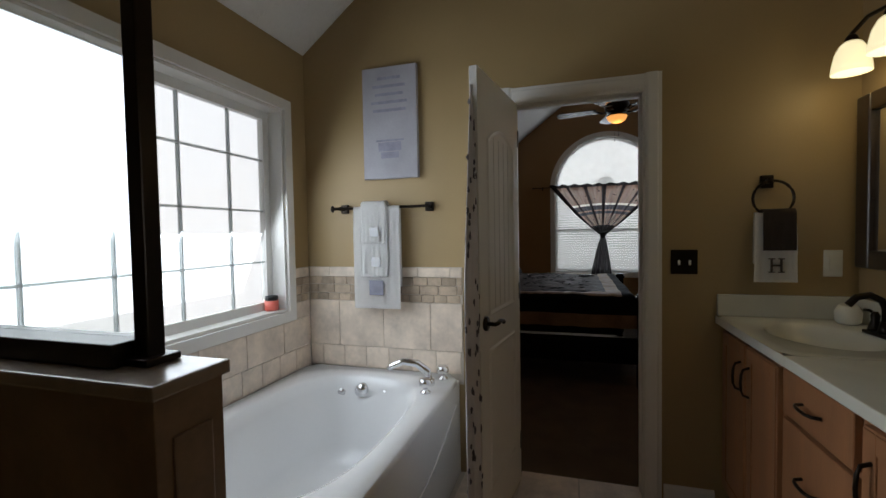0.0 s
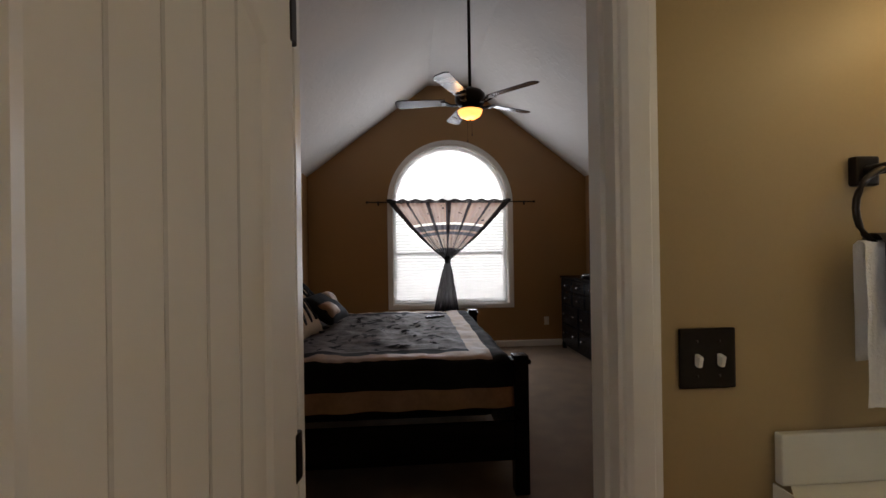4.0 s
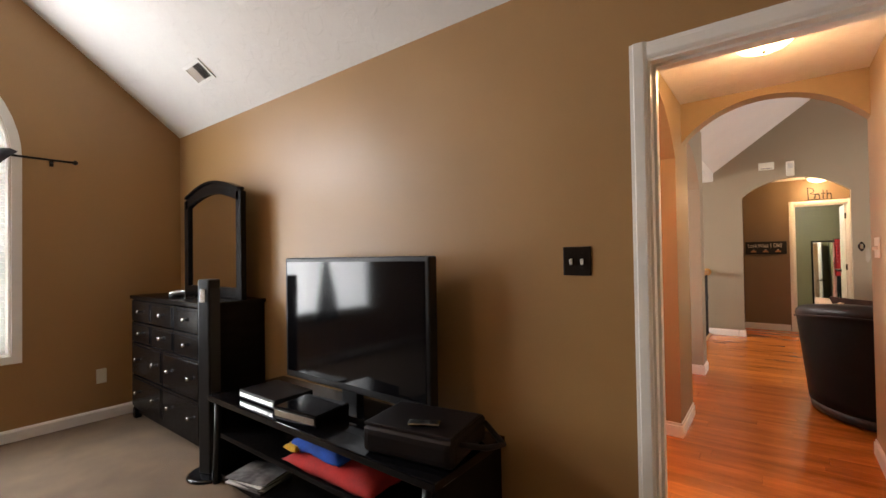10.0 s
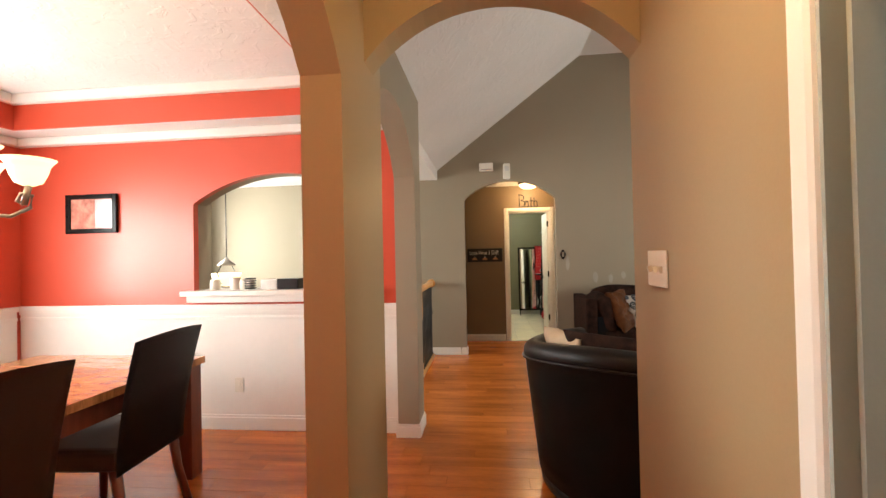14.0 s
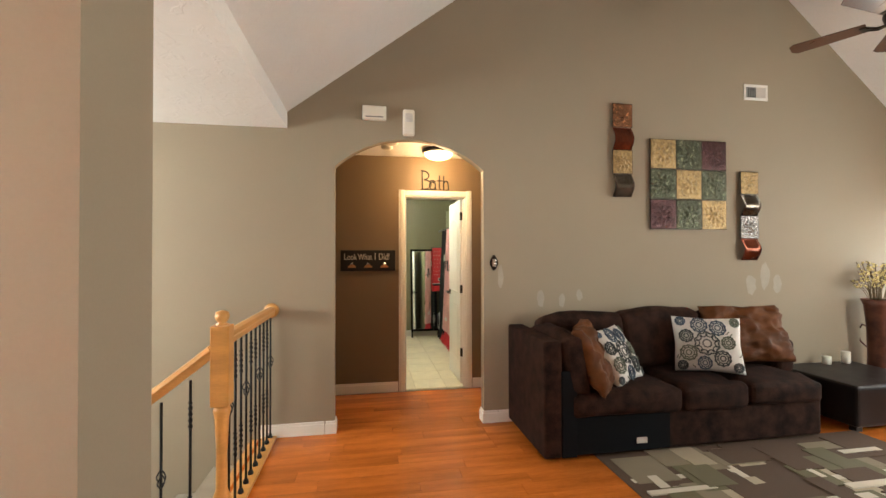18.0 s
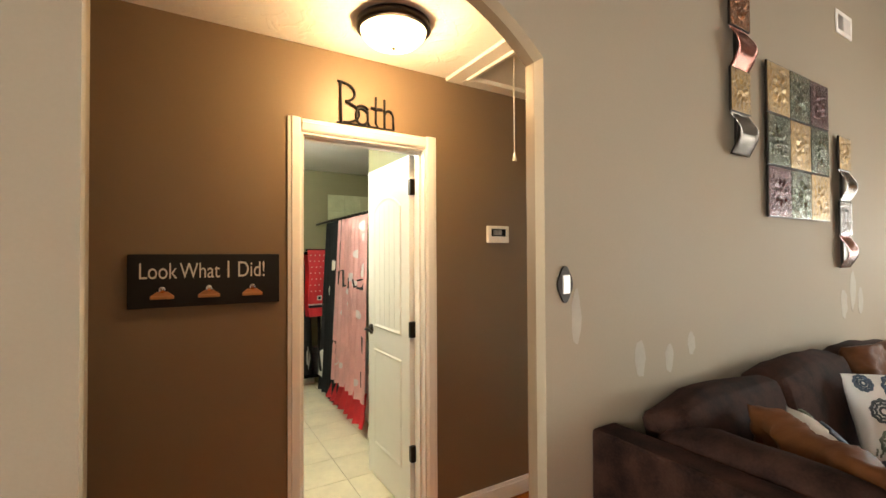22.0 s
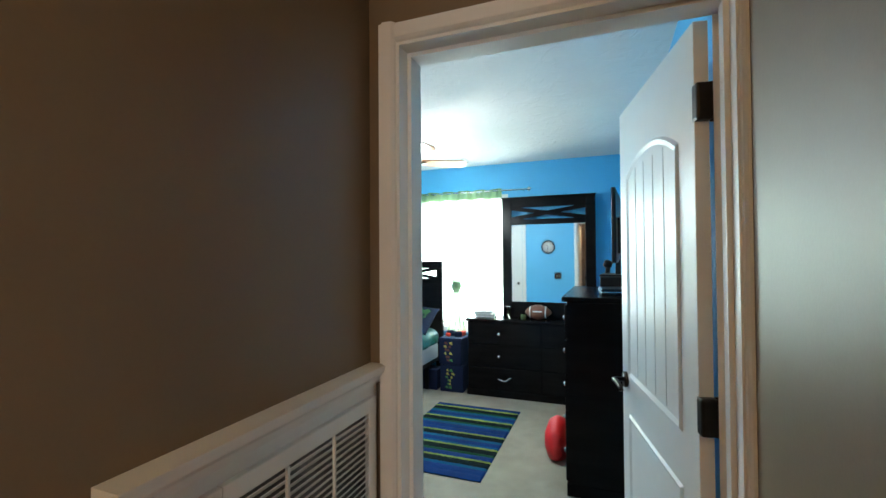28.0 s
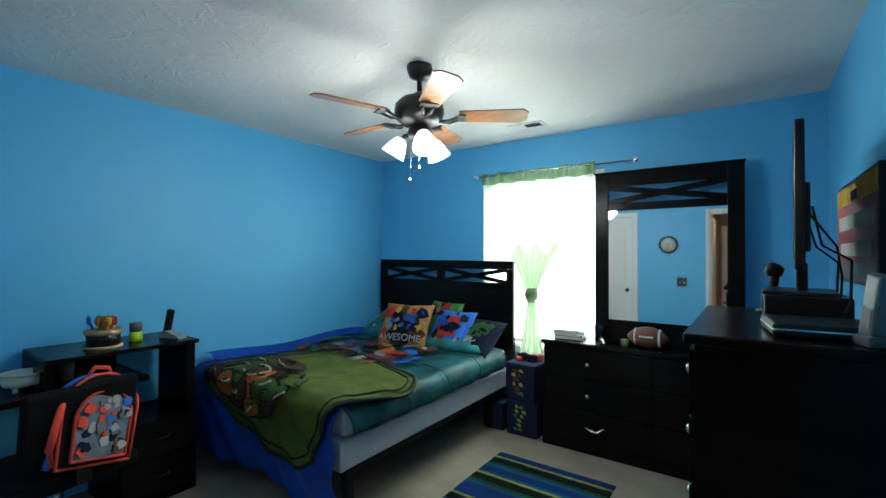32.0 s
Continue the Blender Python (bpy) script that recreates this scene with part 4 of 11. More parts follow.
def switch_plate(name, label, at, rz, gangs, plate, toggle, h=0.118, plain=False, rocker=False):
    w = 0.07 + 0.046 * (gangs - 1)
    ob = thing(name, label, "light switch", at, rz)
    part("plate", box(-w / 2, w / 2, -0.007, -0.0005, -h / 2, h / 2, 0.004), plate, ob)
    for k in range(gangs):
        x = (k - (gangs - 1) / 2) * 0.046
        if rocker:
            part("rocker", box(x - 0.016, x + 0.016, -0.011, -0.006, -0.033, 0.033, 0.002), toggle, ob)
        else:
            part("toggle", turned(box(x - 0.0045, x + 0.0045, -0.02, -0.004, -0.011, 0.011, 0.002), Matrix.Rotation(0.25, 4, "X")), toggle, ob)
        for z in (-0.034, 0.034):
            if not rocker:
                part("screw", tube([(x, -0.0082, z), (x, -0.006, z)], 0.003, seg=8), plate, ob)
    return ob


BRIGHT = mat("toggle_white", (0.75, 0.74, 0.70), 0.3, bump=0)
switch_plate("switch_bath", "dark bronze double switch plate", (0.468, BY1, 1.19), 0, 2, BRONZE, BRIGHT)
switch_plate("outlet_bath", "ivory wall outlet above the vanity", (1.055, BY1, 1.185), 0, 1, IVORY, IVORY, rocker=True)

# towel ring
rg = thing("towel_ring", "dark bronze towel ring", "towel ring", (0.80, BY1, 1.555))
part("bracket", tube([(0, -0.06, 0.0), (0, -0.02, 0.0)], 0.011, box(-0.026, 0.026, -0.02, -0.001, -0.03, 0.03, 0.006)), BRONZE, rg)
part("ring", tube([(0.078 * math.sin(k * math.tau / 28) + 0.01, -0.055, -0.078 + 0.078 * math.cos(k * math.tau / 28)) for k in range(29)], 0.006), BRONZE, rg)
t2 = thing("hand_towels", "cream hand towel under a dark brown one", "towel", (0.815, BY1 - 0.055, 1.405))
part("cream_towel", hung(0.155, 0.30, 0.22, 0, 4.0, flare=0.12), TOWEL, t2, "cream hand towel")
part("brown_towel", turned(hung(0.125, 0.165, 0.12, 0, 5.0, top=0.02), Matrix.Translation((0.012, 0, 0.006))), BROWNTOWEL, t2, "dark brown small towel")
g = bmesh.new()
for x in (-0.018, 0.018):
    box(x - 0.004, x + 0.004, -0.002, 0.002, -0.03, 0.03, bm=g), box(x - 0.012, x + 0.012, -0.002, 0.002, -0.032, -0.027, bm=g), box(x - 0.012, x + 0.012, -0.002, 0.002, 0.027, 0.032, bm=g)
box(-0.018, 0.018, -0.002, 0.002, -0.004, 0.004, bm=g)
part("monogram", turned(g, Matrix.Translation((0.0, -0.026, -0.225))), BROWNTOWEL, t2, "brown embroidered letter H")


# vanity
def pull(at, horizontal, length, material, parent, axis="x"):
    """An arched bar handle whose feet stand on a face that looks along -x."""
    pts = [(-0.001, -length / 2), (-0.022, -length / 2 + 0.008), (-0.03, -length / 4), (-0.032, 0), (-0.03, length / 4), (-0.022, length / 2 - 0.008), (-0.001, length / 2)]
    path = [(at[0] + d, at[1] + s, at[2]) if horizontal else (at[0] + d, at[1], at[2] + s) for d, s in pts]
    return part("handle", tube(path, 0.0055, seg=8), material, parent, "dark bronze bar pull")


def front_panel(name, x, y0, y1, z0, z1, material, parent, shaker=True, t=0.02):
    """A cabinet front that looks along -x, with a bevelled raised field."""
    bm = box(x - t, x, y0, y1, z0, z1, 0.004)
    if shaker and y1 - y0 > 0.14 and z1 - z0 > 0.14:
        g = 0.055
        for a in (box(x - t - 0.004, x - t + 0.001, y0 + 0.006, y0 + g, z0 + 0.006, z1 - 0.006, 0.002), box(x - t - 0.004, x - t + 0.001, y1 - g, y1 - 0.006, z0 + 0.006, z1 - 0.006, 0.002), box(x - t - 0.004, x - t + 0.001, y0 + g, y1 - g, z1 - g, z1 - 0.006, 0.002), box(x - t - 0.004, x - t + 0.001, y0 + g, y1 - g, z0 + 0.006, z0 + g, 0.002)):
            merge(bm, a)
    return part(name, bm, material, parent)


def vanity_unit(y0, y1, fronts, label):
    ob = thing("vanity_cabinet", label, "cabinet", (0, 0, 0), group="vanity cabinets")
    part("body", box(0.65, BX1 - 0.002, y0 + 0.001, y1 - 0.001, 0.1, 0.80 if y0 > 1.39 else 0.90, 0.002), VANITY_WOOD, ob)
    part("plinth", box(0.72, BX1 - 0.002, y0 + 0.002, y1 - 0.002, 0.002, 0.099), DARKWOOD, ob)
    for kind, a, b, z0, z1, hy in fronts:
        f = front_panel(kind, 0.65, a, b, z0, z1, VANITY_WOOD, ob, kind == "door")
        pull((0.628, hy, (z0 + z1) / 2 if kind == "drawer" else z1 - 0.14), kind == "drawer", 0.11 if kind == "drawer" else 0.12, BRONZE, f)
    return ob


vanity_unit(1.40, 2.008, [("door", 1.715, 1.995, 0.13, 0.87, 1.755), ("door", 1.425, 1.70, 0.13, 0.87, 1.665)], "warm brown wood vanity cabinet with two doors")
vanity_unit(0.98, 1.40, [("drawer", 1.0, 1.385, 0.73, 0.88, 1.195), ("drawer", 1.0, 1.385, 0.43, 0.715, 1.195), ("drawer", 1.0, 1.385, 0.13, 0.415, 1.195)], "warm brown wood vanity cabinet with three drawers")
vanity_unit(0.37, 0.98, [("door", 0.69, 0.965, 0.13, 0.87, 0.925), ("door", 0.39, 0.675, 0.13, 0.87, 0.43)], "warm brown wood vanity cabinet under the counter")
vt = thing("vanity_countertop", "cream cultured marble vanity top with a moulded basin", "countertop", (0, 0, 0))
own = bmesh.new()
n, cx, cy = 40, 0.86, 1.66
outer, inner = [], []
for k in range(n):
    a = math.tau * k / n + math.pi / n
    c, s = math.cos(a), math.sin(a)
    r = (abs(c) ** 30 + abs(s) ** 30) ** (-1 / 30)
    outer.append((cx + c * r * 0.262, cy + s * r * 0.346))
    inner.append((c, s))
levels = [[(p, q, 0.938) for p, q in outer]] + [[(cx + c * fx, cy + s * fy, z) for c, s in inner] for fx, fy, z in ((0.175, 0.235, 0.938), (0.165, 0.225, 0.93), (0.15, 0.205, 0.90), (0.11, 0.15, 0.84), (0.05, 0.07, 0.815), (0.02, 0.02, 0.812))]
vr = [[own.verts.new(p) for p in lev] for lev in levels]
for a, b in zip(vr, vr[1:]):
    for k in range(n):
        f = own.faces.new((a[k], a[(k + 1) % n], b[(k + 1) % n], b[k]))
        f.smooth = True
own.faces.new(vr[-1])
bmesh.ops.recalc_face_normals(own, faces=own.faces[:])
part("basin", own, MARBLE, vt)
slabtop = box(0.600, 1.122, 0.36, 1.314, 0.902, 0.938, 0.004)
box(0.600, 0.604, 1.314, 2.006, 0.902, 0.938, 0.001, slabtop), box(1.117, 1.122, 1.314, 2.006, 0.902, 0.938, 0.001, slabtop)
part("slab", slabtop, MARBLE, vt)
bs = box(1.122, 1.148, 0.36, 2.007, 0.903, 1.04, 0.004)
box(0.606, 1.122, 1.988, 2.008, 0.939, 1.04, 0.004, bs)
part("backsplash", bs, MARBLE, vt)
fc = thing("vanity_faucet", "oil-rubbed bronze two-handle faucet", "faucet", (1.055, 1.66, 0.938))
part("base", box(-0.03, 0.03, -0.085, 0.085, 0, 0.014, 0.006), BRONZE, fc)
part("spout", tube([(0, 0, 0.01), (0, 0, 0.10), (-0.015, 0, 0.135), (-0.05, 0, 0.155), (-0.09, 0, 0.145), (-0.115, 0, 0.115)], 0.013, lathe([(0.026, 0.0), (0.022, 0.03), (0.014, 0.06)], seg=16), 12), BRONZE, fc)
for s in (-1, 1):
    bm = lathe([(0.024, 0.0), (0.02, 0.02), (0.013, 0.04), (0.015, 0.06), (0.008, 0.075)], seg=14, at=(0, s * 0.06, 0.01))
    tube([(0, s * 0.06, 0.075), (-0.005, s * 0.085, 0.085), (-0.01, s * 0.105, 0.083)], 0.006, bm, 8)
    part("handle", bm, BRONZE, fc)
cup = thing("votive_cup", "cream glass cup beside the faucet", "cup", (1.06, 1.90, 0.938))
part("cup", lathe([(0.03, 0), (0.042, 0.01), (0.046, 0.05), (0.034, 0.075), (0.028, 0.082), (0.026, 0.075)], seg=20), IVORY, cup)

# mirror over the vanity
mr = thing("vanity_mirror", "large mirror in a dark carved wood frame", "mirror", (0, 0, 0))
part("glass", box(1.138, 1.142, 0.45, 1.90, 1.24, 1.82), MIRROR, mr)
for nm, b in (("frame_side", (1.118, 1.148, 1.895, 1.985, 1.17, 1.89)), ("frame_side", (1.118, 1.148, 0.37, 0.46, 1.17, 1.89)), ("frame_top", (1.118, 1.148, 0.46, 1.895, 1.815, 1.89)), ("frame_bottom", (1.118, 1.148, 0.46, 1.895, 1.17, 1.245))):
    part(nm, box(*b, 0.012, seg=3), FRAMEWOOD, mr)
# vanity light
vl = thing("vanity_light", "bronze vanity light with frosted glass shades", "wall lamp", (1.15, 1.40, 2.10))
part("plate", box(-0.025, -0.001, -0.11, 0.11, -0.055, 0.055, 0.01), BRONZE, vl)
for k, dy in enumerate((0.405, 0.18, -0.18, -0.405)):
    part("arm", tube([(-0.02, dy * 0.18, 0.01), (-0.09, dy * 0.45, 0.03 + 0.015 * (k in (1, 2))), (-0.13, dy * 0.8, 0.03), (-0.14, dy, 0.0), (-0.14, dy, -0.03)], 0.008), BRONZE, vl)
    s = part("shade", lathe([(0.022, -0.03), (0.035, -0.04), (0.052, -0.075), (0.062, -0.125), (0.064, -0.15), (0.060, -0.15), (0.050, -0.08), (0.02, -0.035)], seg=24, at=(-0.14, dy, 0)), SHADE_GLASS, vl, "lit frosted glass shade")
    part("socket", lathe([(0.018, -0.045), (0.024, -0.03), (0.018, -0.01), (0.008, 0.0)], seg=14, at=(-0.14, dy, 0)), BRONZE, vl)
bulb("lamp_vanity_a", (1.01, 1.805, 1.92), 2.4, (1.0, 0.80, 0.42))
bulb("lamp_vanity_b", (1.01, 1.58, 1.92), 2.4, (1.0, 0.80, 0.42))
bulb("lamp_vanity_c", (1.01, 1.2, 1.92), 1.8, (1.0, 0.80, 0.42))

# jar candle on the sill
jc = thing("jar_candle", "red jar candle on the window sill", "candle", (-1.66, 1.72, 0.934))
part("wax", lathe([(0.036, 0.0), (0.038, 0.004), (0.038, 0.055), (0.002, 0.056)], seg=20), CANDLE, jc)
part("lid", lathe([(0.034, 0.056), (0.036, 0.06), (0.034, 0.08), (0.012, 0.084)], seg=20), BLACK, jc, "dark jar lid")

# robe on the back of the door
rb = thing("hanging_robe", "white patterned robe hung on the bathroom door", "robe", (-0.395, 1.47, 0))


def robe_fn(u, v):
    z = 1.94 - v * 1.72
    w = 0.06 + 0.10 * min(1, v * 2.2)
    a = u * math.tau
    f = 1 + 0.13 * math.sin(3 * a + v * 2) + 0.08 * math.sin(7 * a + 4 * v)
    return (-0.012 - 0.020 * f + 0.022 * f * math.cos(a) * (0.5 + 0.5 * min(1, v * 3)), w * f * math.sin(a), z)


part("cloth", sheet(robe_fn, 40, 40), FLOWER, rb)
random.seed(4)
for k in range(150):
    u, v = random.uniform(0.28, 0.95), random.uniform(0.03, 0.98)
    p, q, r = Vector(robe_fn(u, v)), Vector(robe_fn(u + 0.012, v)), Vector(robe_fn(u, v + 0.006))
    nrm = (q - p).cross(r - p).normalized()
    e1, e2 = (q - p).normalized(), (r - p).normalized()
    own = bmesh.new()
    own.faces.new([own.verts.new(p - nrm * 0.0015 * (1 if nrm.x > 0 else -1) * -1 + e1 * math.cos(t) * 0.007 * random.uniform(0.4, 1.3) + e2 * math.sin(t) * 0.014 * random.uniform(0.5, 1.3)) for t in [j * math.tau / 8 for j in range(8)]])
    if k == 0:
        spots = own
    else:
        merge(spots, own)
bmesh.ops.solidify(spots, geom=spots.faces[:], thickness=0.003)
tagged(part("motif_print", spots, PRINT, rb, "dark leafy printed motifs"), kind="stuff")
part("hook", tube([(-0.02, 0, 1.97), (-0.045, 0, 1.955), (-0.05, 0, 1.93), (-0.04, 0, 1.92)], 0.005), BRONZE, rb)

# half wall and glass frame of the shower
pw = thing("shower_half_wall", "brown tiled half wall with a pale cap", "half wall", (0, 0, 0), kind="structure")
WALLTOP = 1.09
HX, HY0, HY1 = -0.735, 0.245, 0.425
part("core", box(BX0, HX - 0.012, HY0 + 0.012, HY1 - 0.012, 0, WALLTOP - 0.03, 0.003), DARKTILE, pw)
part("cap", box(BX0, HX, HY0, HY1, WALLTOP - 0.0295, WALLTOP, 0.006), mat("cap_stone", (0.30, 0.24, 0.19), 0.22, var=0.2, scale=5), pw, "glossy stone cap")
for z0, z1 in ((0.12, 0.50), (0.56, 0.98)):
    part("end_panel", box(HX - 0.014, HX - 0.006, HY0 + 0.045, HY1 - 0.045, z0, z1, 0.004), DARKTILE, pw)
sf = thing("shower_screen", "dark bronze framed glass shower screen", "shower screen", (0, 0, 0))
PX = -0.865
part("post", box(PX - 0.038, PX, 0.345, 0.385, WALLTOP + 0.001, 2.3, 0.004), BRONZE, sf)
part("post_foot", box(PX - 0.055, PX + 0.02, 0.325, 0.405, WALLTOP + 0.0005, WALLTOP + 0.016, 0.004), BRONZE, sf)
part("rail", box(BX0, PX - 0.0385, 0.30, 0.40, WALLTOP + 0.001, WALLTOP + 0.05, 0.004), BRONZE, sf)
gl = part("glass", box(BX0, PX - 0.0385, 0.362, 0.368, WALLTOP + 0.05, 2.25), GLASS, sf)
gl.visible_shadow = False
part("top_rail", box(BX0, PX - 0.0385, 0.34, 0.39, 2.25, 2.3, 0.004), BRONZE, sf)

# tile pieces: tub surround and floor
surround = thing("tile_surround", "beige travertine tile surround above the tub", "tile", (0, 0, 0), kind="structure")
part("grout", box(BX0 + 0.001, -0.63, BY1 - 0.004, BY1 - 0.0005, 0.5, 1.157), GROUT, surround)
part("grout", box(BX0 + 0.0005, BX0 + 0.004, 0.60, BY1 - 0.004, 0.5, 0.857), GROUT, surround)
part("grout", box(BX0 + 0.0005, BX0 + 0.004, 1.853, BY1 - 0.004, 0.857, 1.157), GROUT, surround)
tile_rows(surround, "y", BY1 - 0.004, -1, BX0 + 0.012, -0.632, ROWS_TUB, 0.007)
tile_rows(surround, "x", BX0 + 0.004, 1, 0.60, BY1 - 0.012, [ROWS_TUB[0], (0.683, 0.856, 0.29, 0.02, TILE)], 0.007)
tile_rows(surround, "x", BX0 + 0.004, 1, 1.854, BY1 - 0.012, [(0.856, 0.955, 0.29, 0.1, TILE), *ROWS_TUB[2:]], 0.007)


def floor_tiles(owner, x0, x1, y0, y1, step, material):
    me = bpy.data.meshes.new("tile")
    bm = box(-step / 2 + 0.003, step / 2 - 0.003, -step / 2 + 0.003, step / 2 - 0.003, 0.0, 0.006, 0.0015, seg=1)
    bm.to_mesh(me), bm.free()
    me.materials.append(material)
    for i in range(int((x1 - x0) / step)):
        for j in range(int((y1 - y0) / step)):
            ob = new("tile", me)
            ob.parent = owner
            ob.location = (x0 + step * (i + 0.5), y0 + step * (j + 0.5), 0.0)


ft = thing("tile_floor_bath", "tan ceramic floor tiles", "tile", (0, 0, 0), kind="structure")
floor_tiles(ft, -0.63, 0.72, 0.27, 2.10, 0.305, TILE)

# ---- main bedroom ----


def sheer(name, color, clear=0.4, rough=0.8):
    m = bpy.data.materials.new(name)
    m.use_nodes = True
    n, l = m.node_tree.nodes, m.node_tree.links
    out = n["Material Output"]
    n.remove(n["Principled BSDF"])
    dif, tra, cle, m1, m2 = n.new("ShaderNodeBsdfDiffuse"), n.new("ShaderNodeBsdfTranslucent"), n.new("ShaderNodeBsdfTransparent"), n.new("ShaderNodeMixShader"), n.new("ShaderNodeMixShader")
    tc, wv = n.new("ShaderNodeTexCoord"), n.new("ShaderNodeTexNoise")
    wv.inputs["Scale"].default_value = 6.0
    l.new(tc.outputs["Object"], wv.inputs[0])
    rmp = n.new("ShaderNodeMapRange")
    rmp.inputs[3].default_value, rmp.inputs[4].default_value = clear * 0.7, min(0.95, clear * 1.3)
    l.new(wv.outputs[0], rmp.inputs[0]), l.new(rmp.outputs[0], m2.inputs[0])
    dif.inputs[0].default_value, tra.inputs[0].default_value = (*color, 1), (*color, 1)
    m1.inputs[0].default_value = 0.6
    l.new(dif.outputs[0], m1.inputs[1]), l.new(tra.outputs[0], m1.inputs[2]), l.new(m1.outputs[0], m2.inputs[1]), l.new(cle.outputs[0], m2.inputs[2]), l.new(m2.outputs[0], out.inputs[0])
    return m


BLIND = sheer("blind_white", (0.85, 0.86, 0.86), 0.26)
SHEER_BLACK = sheer("sheer_black", (0.015, 0.013, 0.013), 0.03)
SHEER_TAN = sheer("sheer_tan", (0.72, 0.60, 0.48), 0.45)
SHEER_ROSE = sheer("sheer_rose", (0.16, 0.095, 0.07), 0.16)
SHEER_DUSK = sheer("sheer_dusk", (0.03, 0.026, 0.03), 0.07)
CREAM = mat("cream_cushion", (0.52, 0.40, 0.26), 0.85, var=0.12, scale=8, fine=130, bump=0.3, dist=0.002)
AMBER = glow("amber_glass", (1.0, 0.42, 0.10), 7.0)
BLADE = mat("fan_blade_dark", (0.075, 0.055, 0.05), 0.25, var=0.3, scale=2, fine=24, bump=0.05, stretch=(1, 9, 1), coat=0.2)
GREYPHOTO = mat("photo_grey", (0.20, 0.19, 0.19), 0.12, var=0.7, scale=9, fine=30, bump=0)
PHOTOLIGHT = mat("photo_light", (0.55, 0.55, 0.56), 0.12, var=0.3, scale=6, bump=0)


def text_mesh(words, size, depth=0.003):
    """Letters of the built-in font as a bmesh, standing in the x-z plane and read from -y, its middle at the origin."""
    c = bpy.data.curves.new("letters", "FONT")
    c.body, c.size, c.extrude, c.align_x, c.align_y = words, size, depth, "CENTER", "CENTER"
    ob = bpy.data.objects.new("letters", c)
    me = bpy.data.meshes.new_from_object(ob)
    bm = bmesh.new()
    bm.from_mesh(me)
    bpy.data.objects.remove(ob), bpy.data.curves.remove(c), bpy.data.meshes.remove(me)
    return turned(bm, Matrix.Rotation(math.pi / 2, 4, "X"))


# bed
bed = thing("bed", "black wooden bed with arched headboard and low footboard", "bed", (0, 0, 0))
YA, YB = 3.63, 5.60
arch = [(3.72 + 1.82 * k / 24, 1.345 + 0.075 * math.sin(math.pi * k / 24)) for k in range(25)]
part("headboard", prism([(3.72, 0.35), (5.54, 0.35), *reversed(arch)], "x", -1.515, -1.485, bevel=0.004), BLACKWOOD, bed)
part("top_rail", prism([(y, z - 0.03) for y, z in arch] + [(y, z + 0.025) for y, z in reversed(arch)], "x", -1.52, -1.455), BLACKWOOD, bed)
part("moulding", prism([(y, z - 0.13) for y, z in arch] + [(y, z - 0.10) for y, z in reversed(arch)], "x", -1.49, -1.474), BLACKWOOD, bed)
for y in (4.63, 3.745, 5.515):
    part("stile", box(-1.487, -1.472, y - 0.025, y + 0.025, 0.4, 1.24 + 0.07 * (y == 4.63), 0.003), BLACKWOOD, bed)


def bed_post(x, y, h, w=0.085):
    bm = box(x - w / 2, x + w / 2, y - w / 2, y + w / 2, 0.002, h - 0.05, 0.006)
    box(x - w / 2 - 0.012, x + w / 2 + 0.012, y - w / 2 - 0.012, y + w / 2 + 0.012, h - 0.05, h - 0.022, 0.008, bm)
    box(x - w / 2 - 0.002, x + w / 2 + 0.002, y - w / 2 - 0.002, y + w / 2 + 0.002, h - 0.022, h, 0.01, bm)
    return part("post", bm, BLACKWOOD, bed)


for y in (3.675, 5.585):
    bed_post(-1.48, y, 1.425), bed_post(0.515, y, 0.80)
part("footboard", box(0.485, 0.535, 3.71, 5.55, 0.15, 0.66, 0.008), BLACKWOOD, bed)
part("side_rail", box(-1.45, 0.49, 3.645, 3.68, 0.2, 0.42, 0.004), BLACKWOOD, bed)
part("side_rail", box(-1.45, 0.49, 5.57, 5.605, 0.2, 0.42, 0.004), BLACKWOOD, bed)
mt = thing("mattress", "thick mattress on the black bed", "mattress", (0, 0, 0))
part("ticking", box(-1.44, 0.38, 3.73, 5.51, 0.42, 0.735, 0.05, seg=3), BEDBLACK, mt)

# comforter, cut into its sewn bands
cf = thing("comforter", "grey satin comforter with black and tan bands", "bedding", (0, 0, 0))
TOPZ, EX, EY0, EY1, DROP, FOOT = 0.80, 0.415, 3.70, 5.54, 0.32, 0.22
R = 0.055


def fold(s):
    """Distance past the edge to (out, down)."""
    if s <= 0:
        return s, 0.0
    if s < R * math.pi / 2:
        return R * math.sin(s / R), R * (1 - math.cos(s / R))
    return R, R + s - R * math.pi / 2


def quilt(p, q):
    fx, dx = fold(p - EX)
    if q < 0:
        fy, dy = fold(-q)
        y = EY0 - fy
    elif q > EY1 - EY0:
        fy, dy = fold(q - (EY1 - EY0))
        y = EY1 + fy
    else:
        y, dy = EY0 + q, 0.0
    x = EX + fx
    z = TOPZ - max(dx, dy) + 0.010 * noise.noise((p * 2.2, q * 2.2, 1.0)) + (0.014 * noise.noise((p * 7, q * 6, 2.0)) + 0.008 * noise.noise((p * 16, q * 13, 5.0))) * (dx + dy < 0.02)
    hang = max(0, dy - 0.05)
    y += (-1 if q < 0 else 1) * hang * (0.05 + 0.09 * noise.noise((p * 2.5, 3.0, 0))) + 0.012 * math.sin(p * 22 + q) * min(1, hang * 5) * (-1 if q < 0 else 1)
    return Vector((x, y, z))


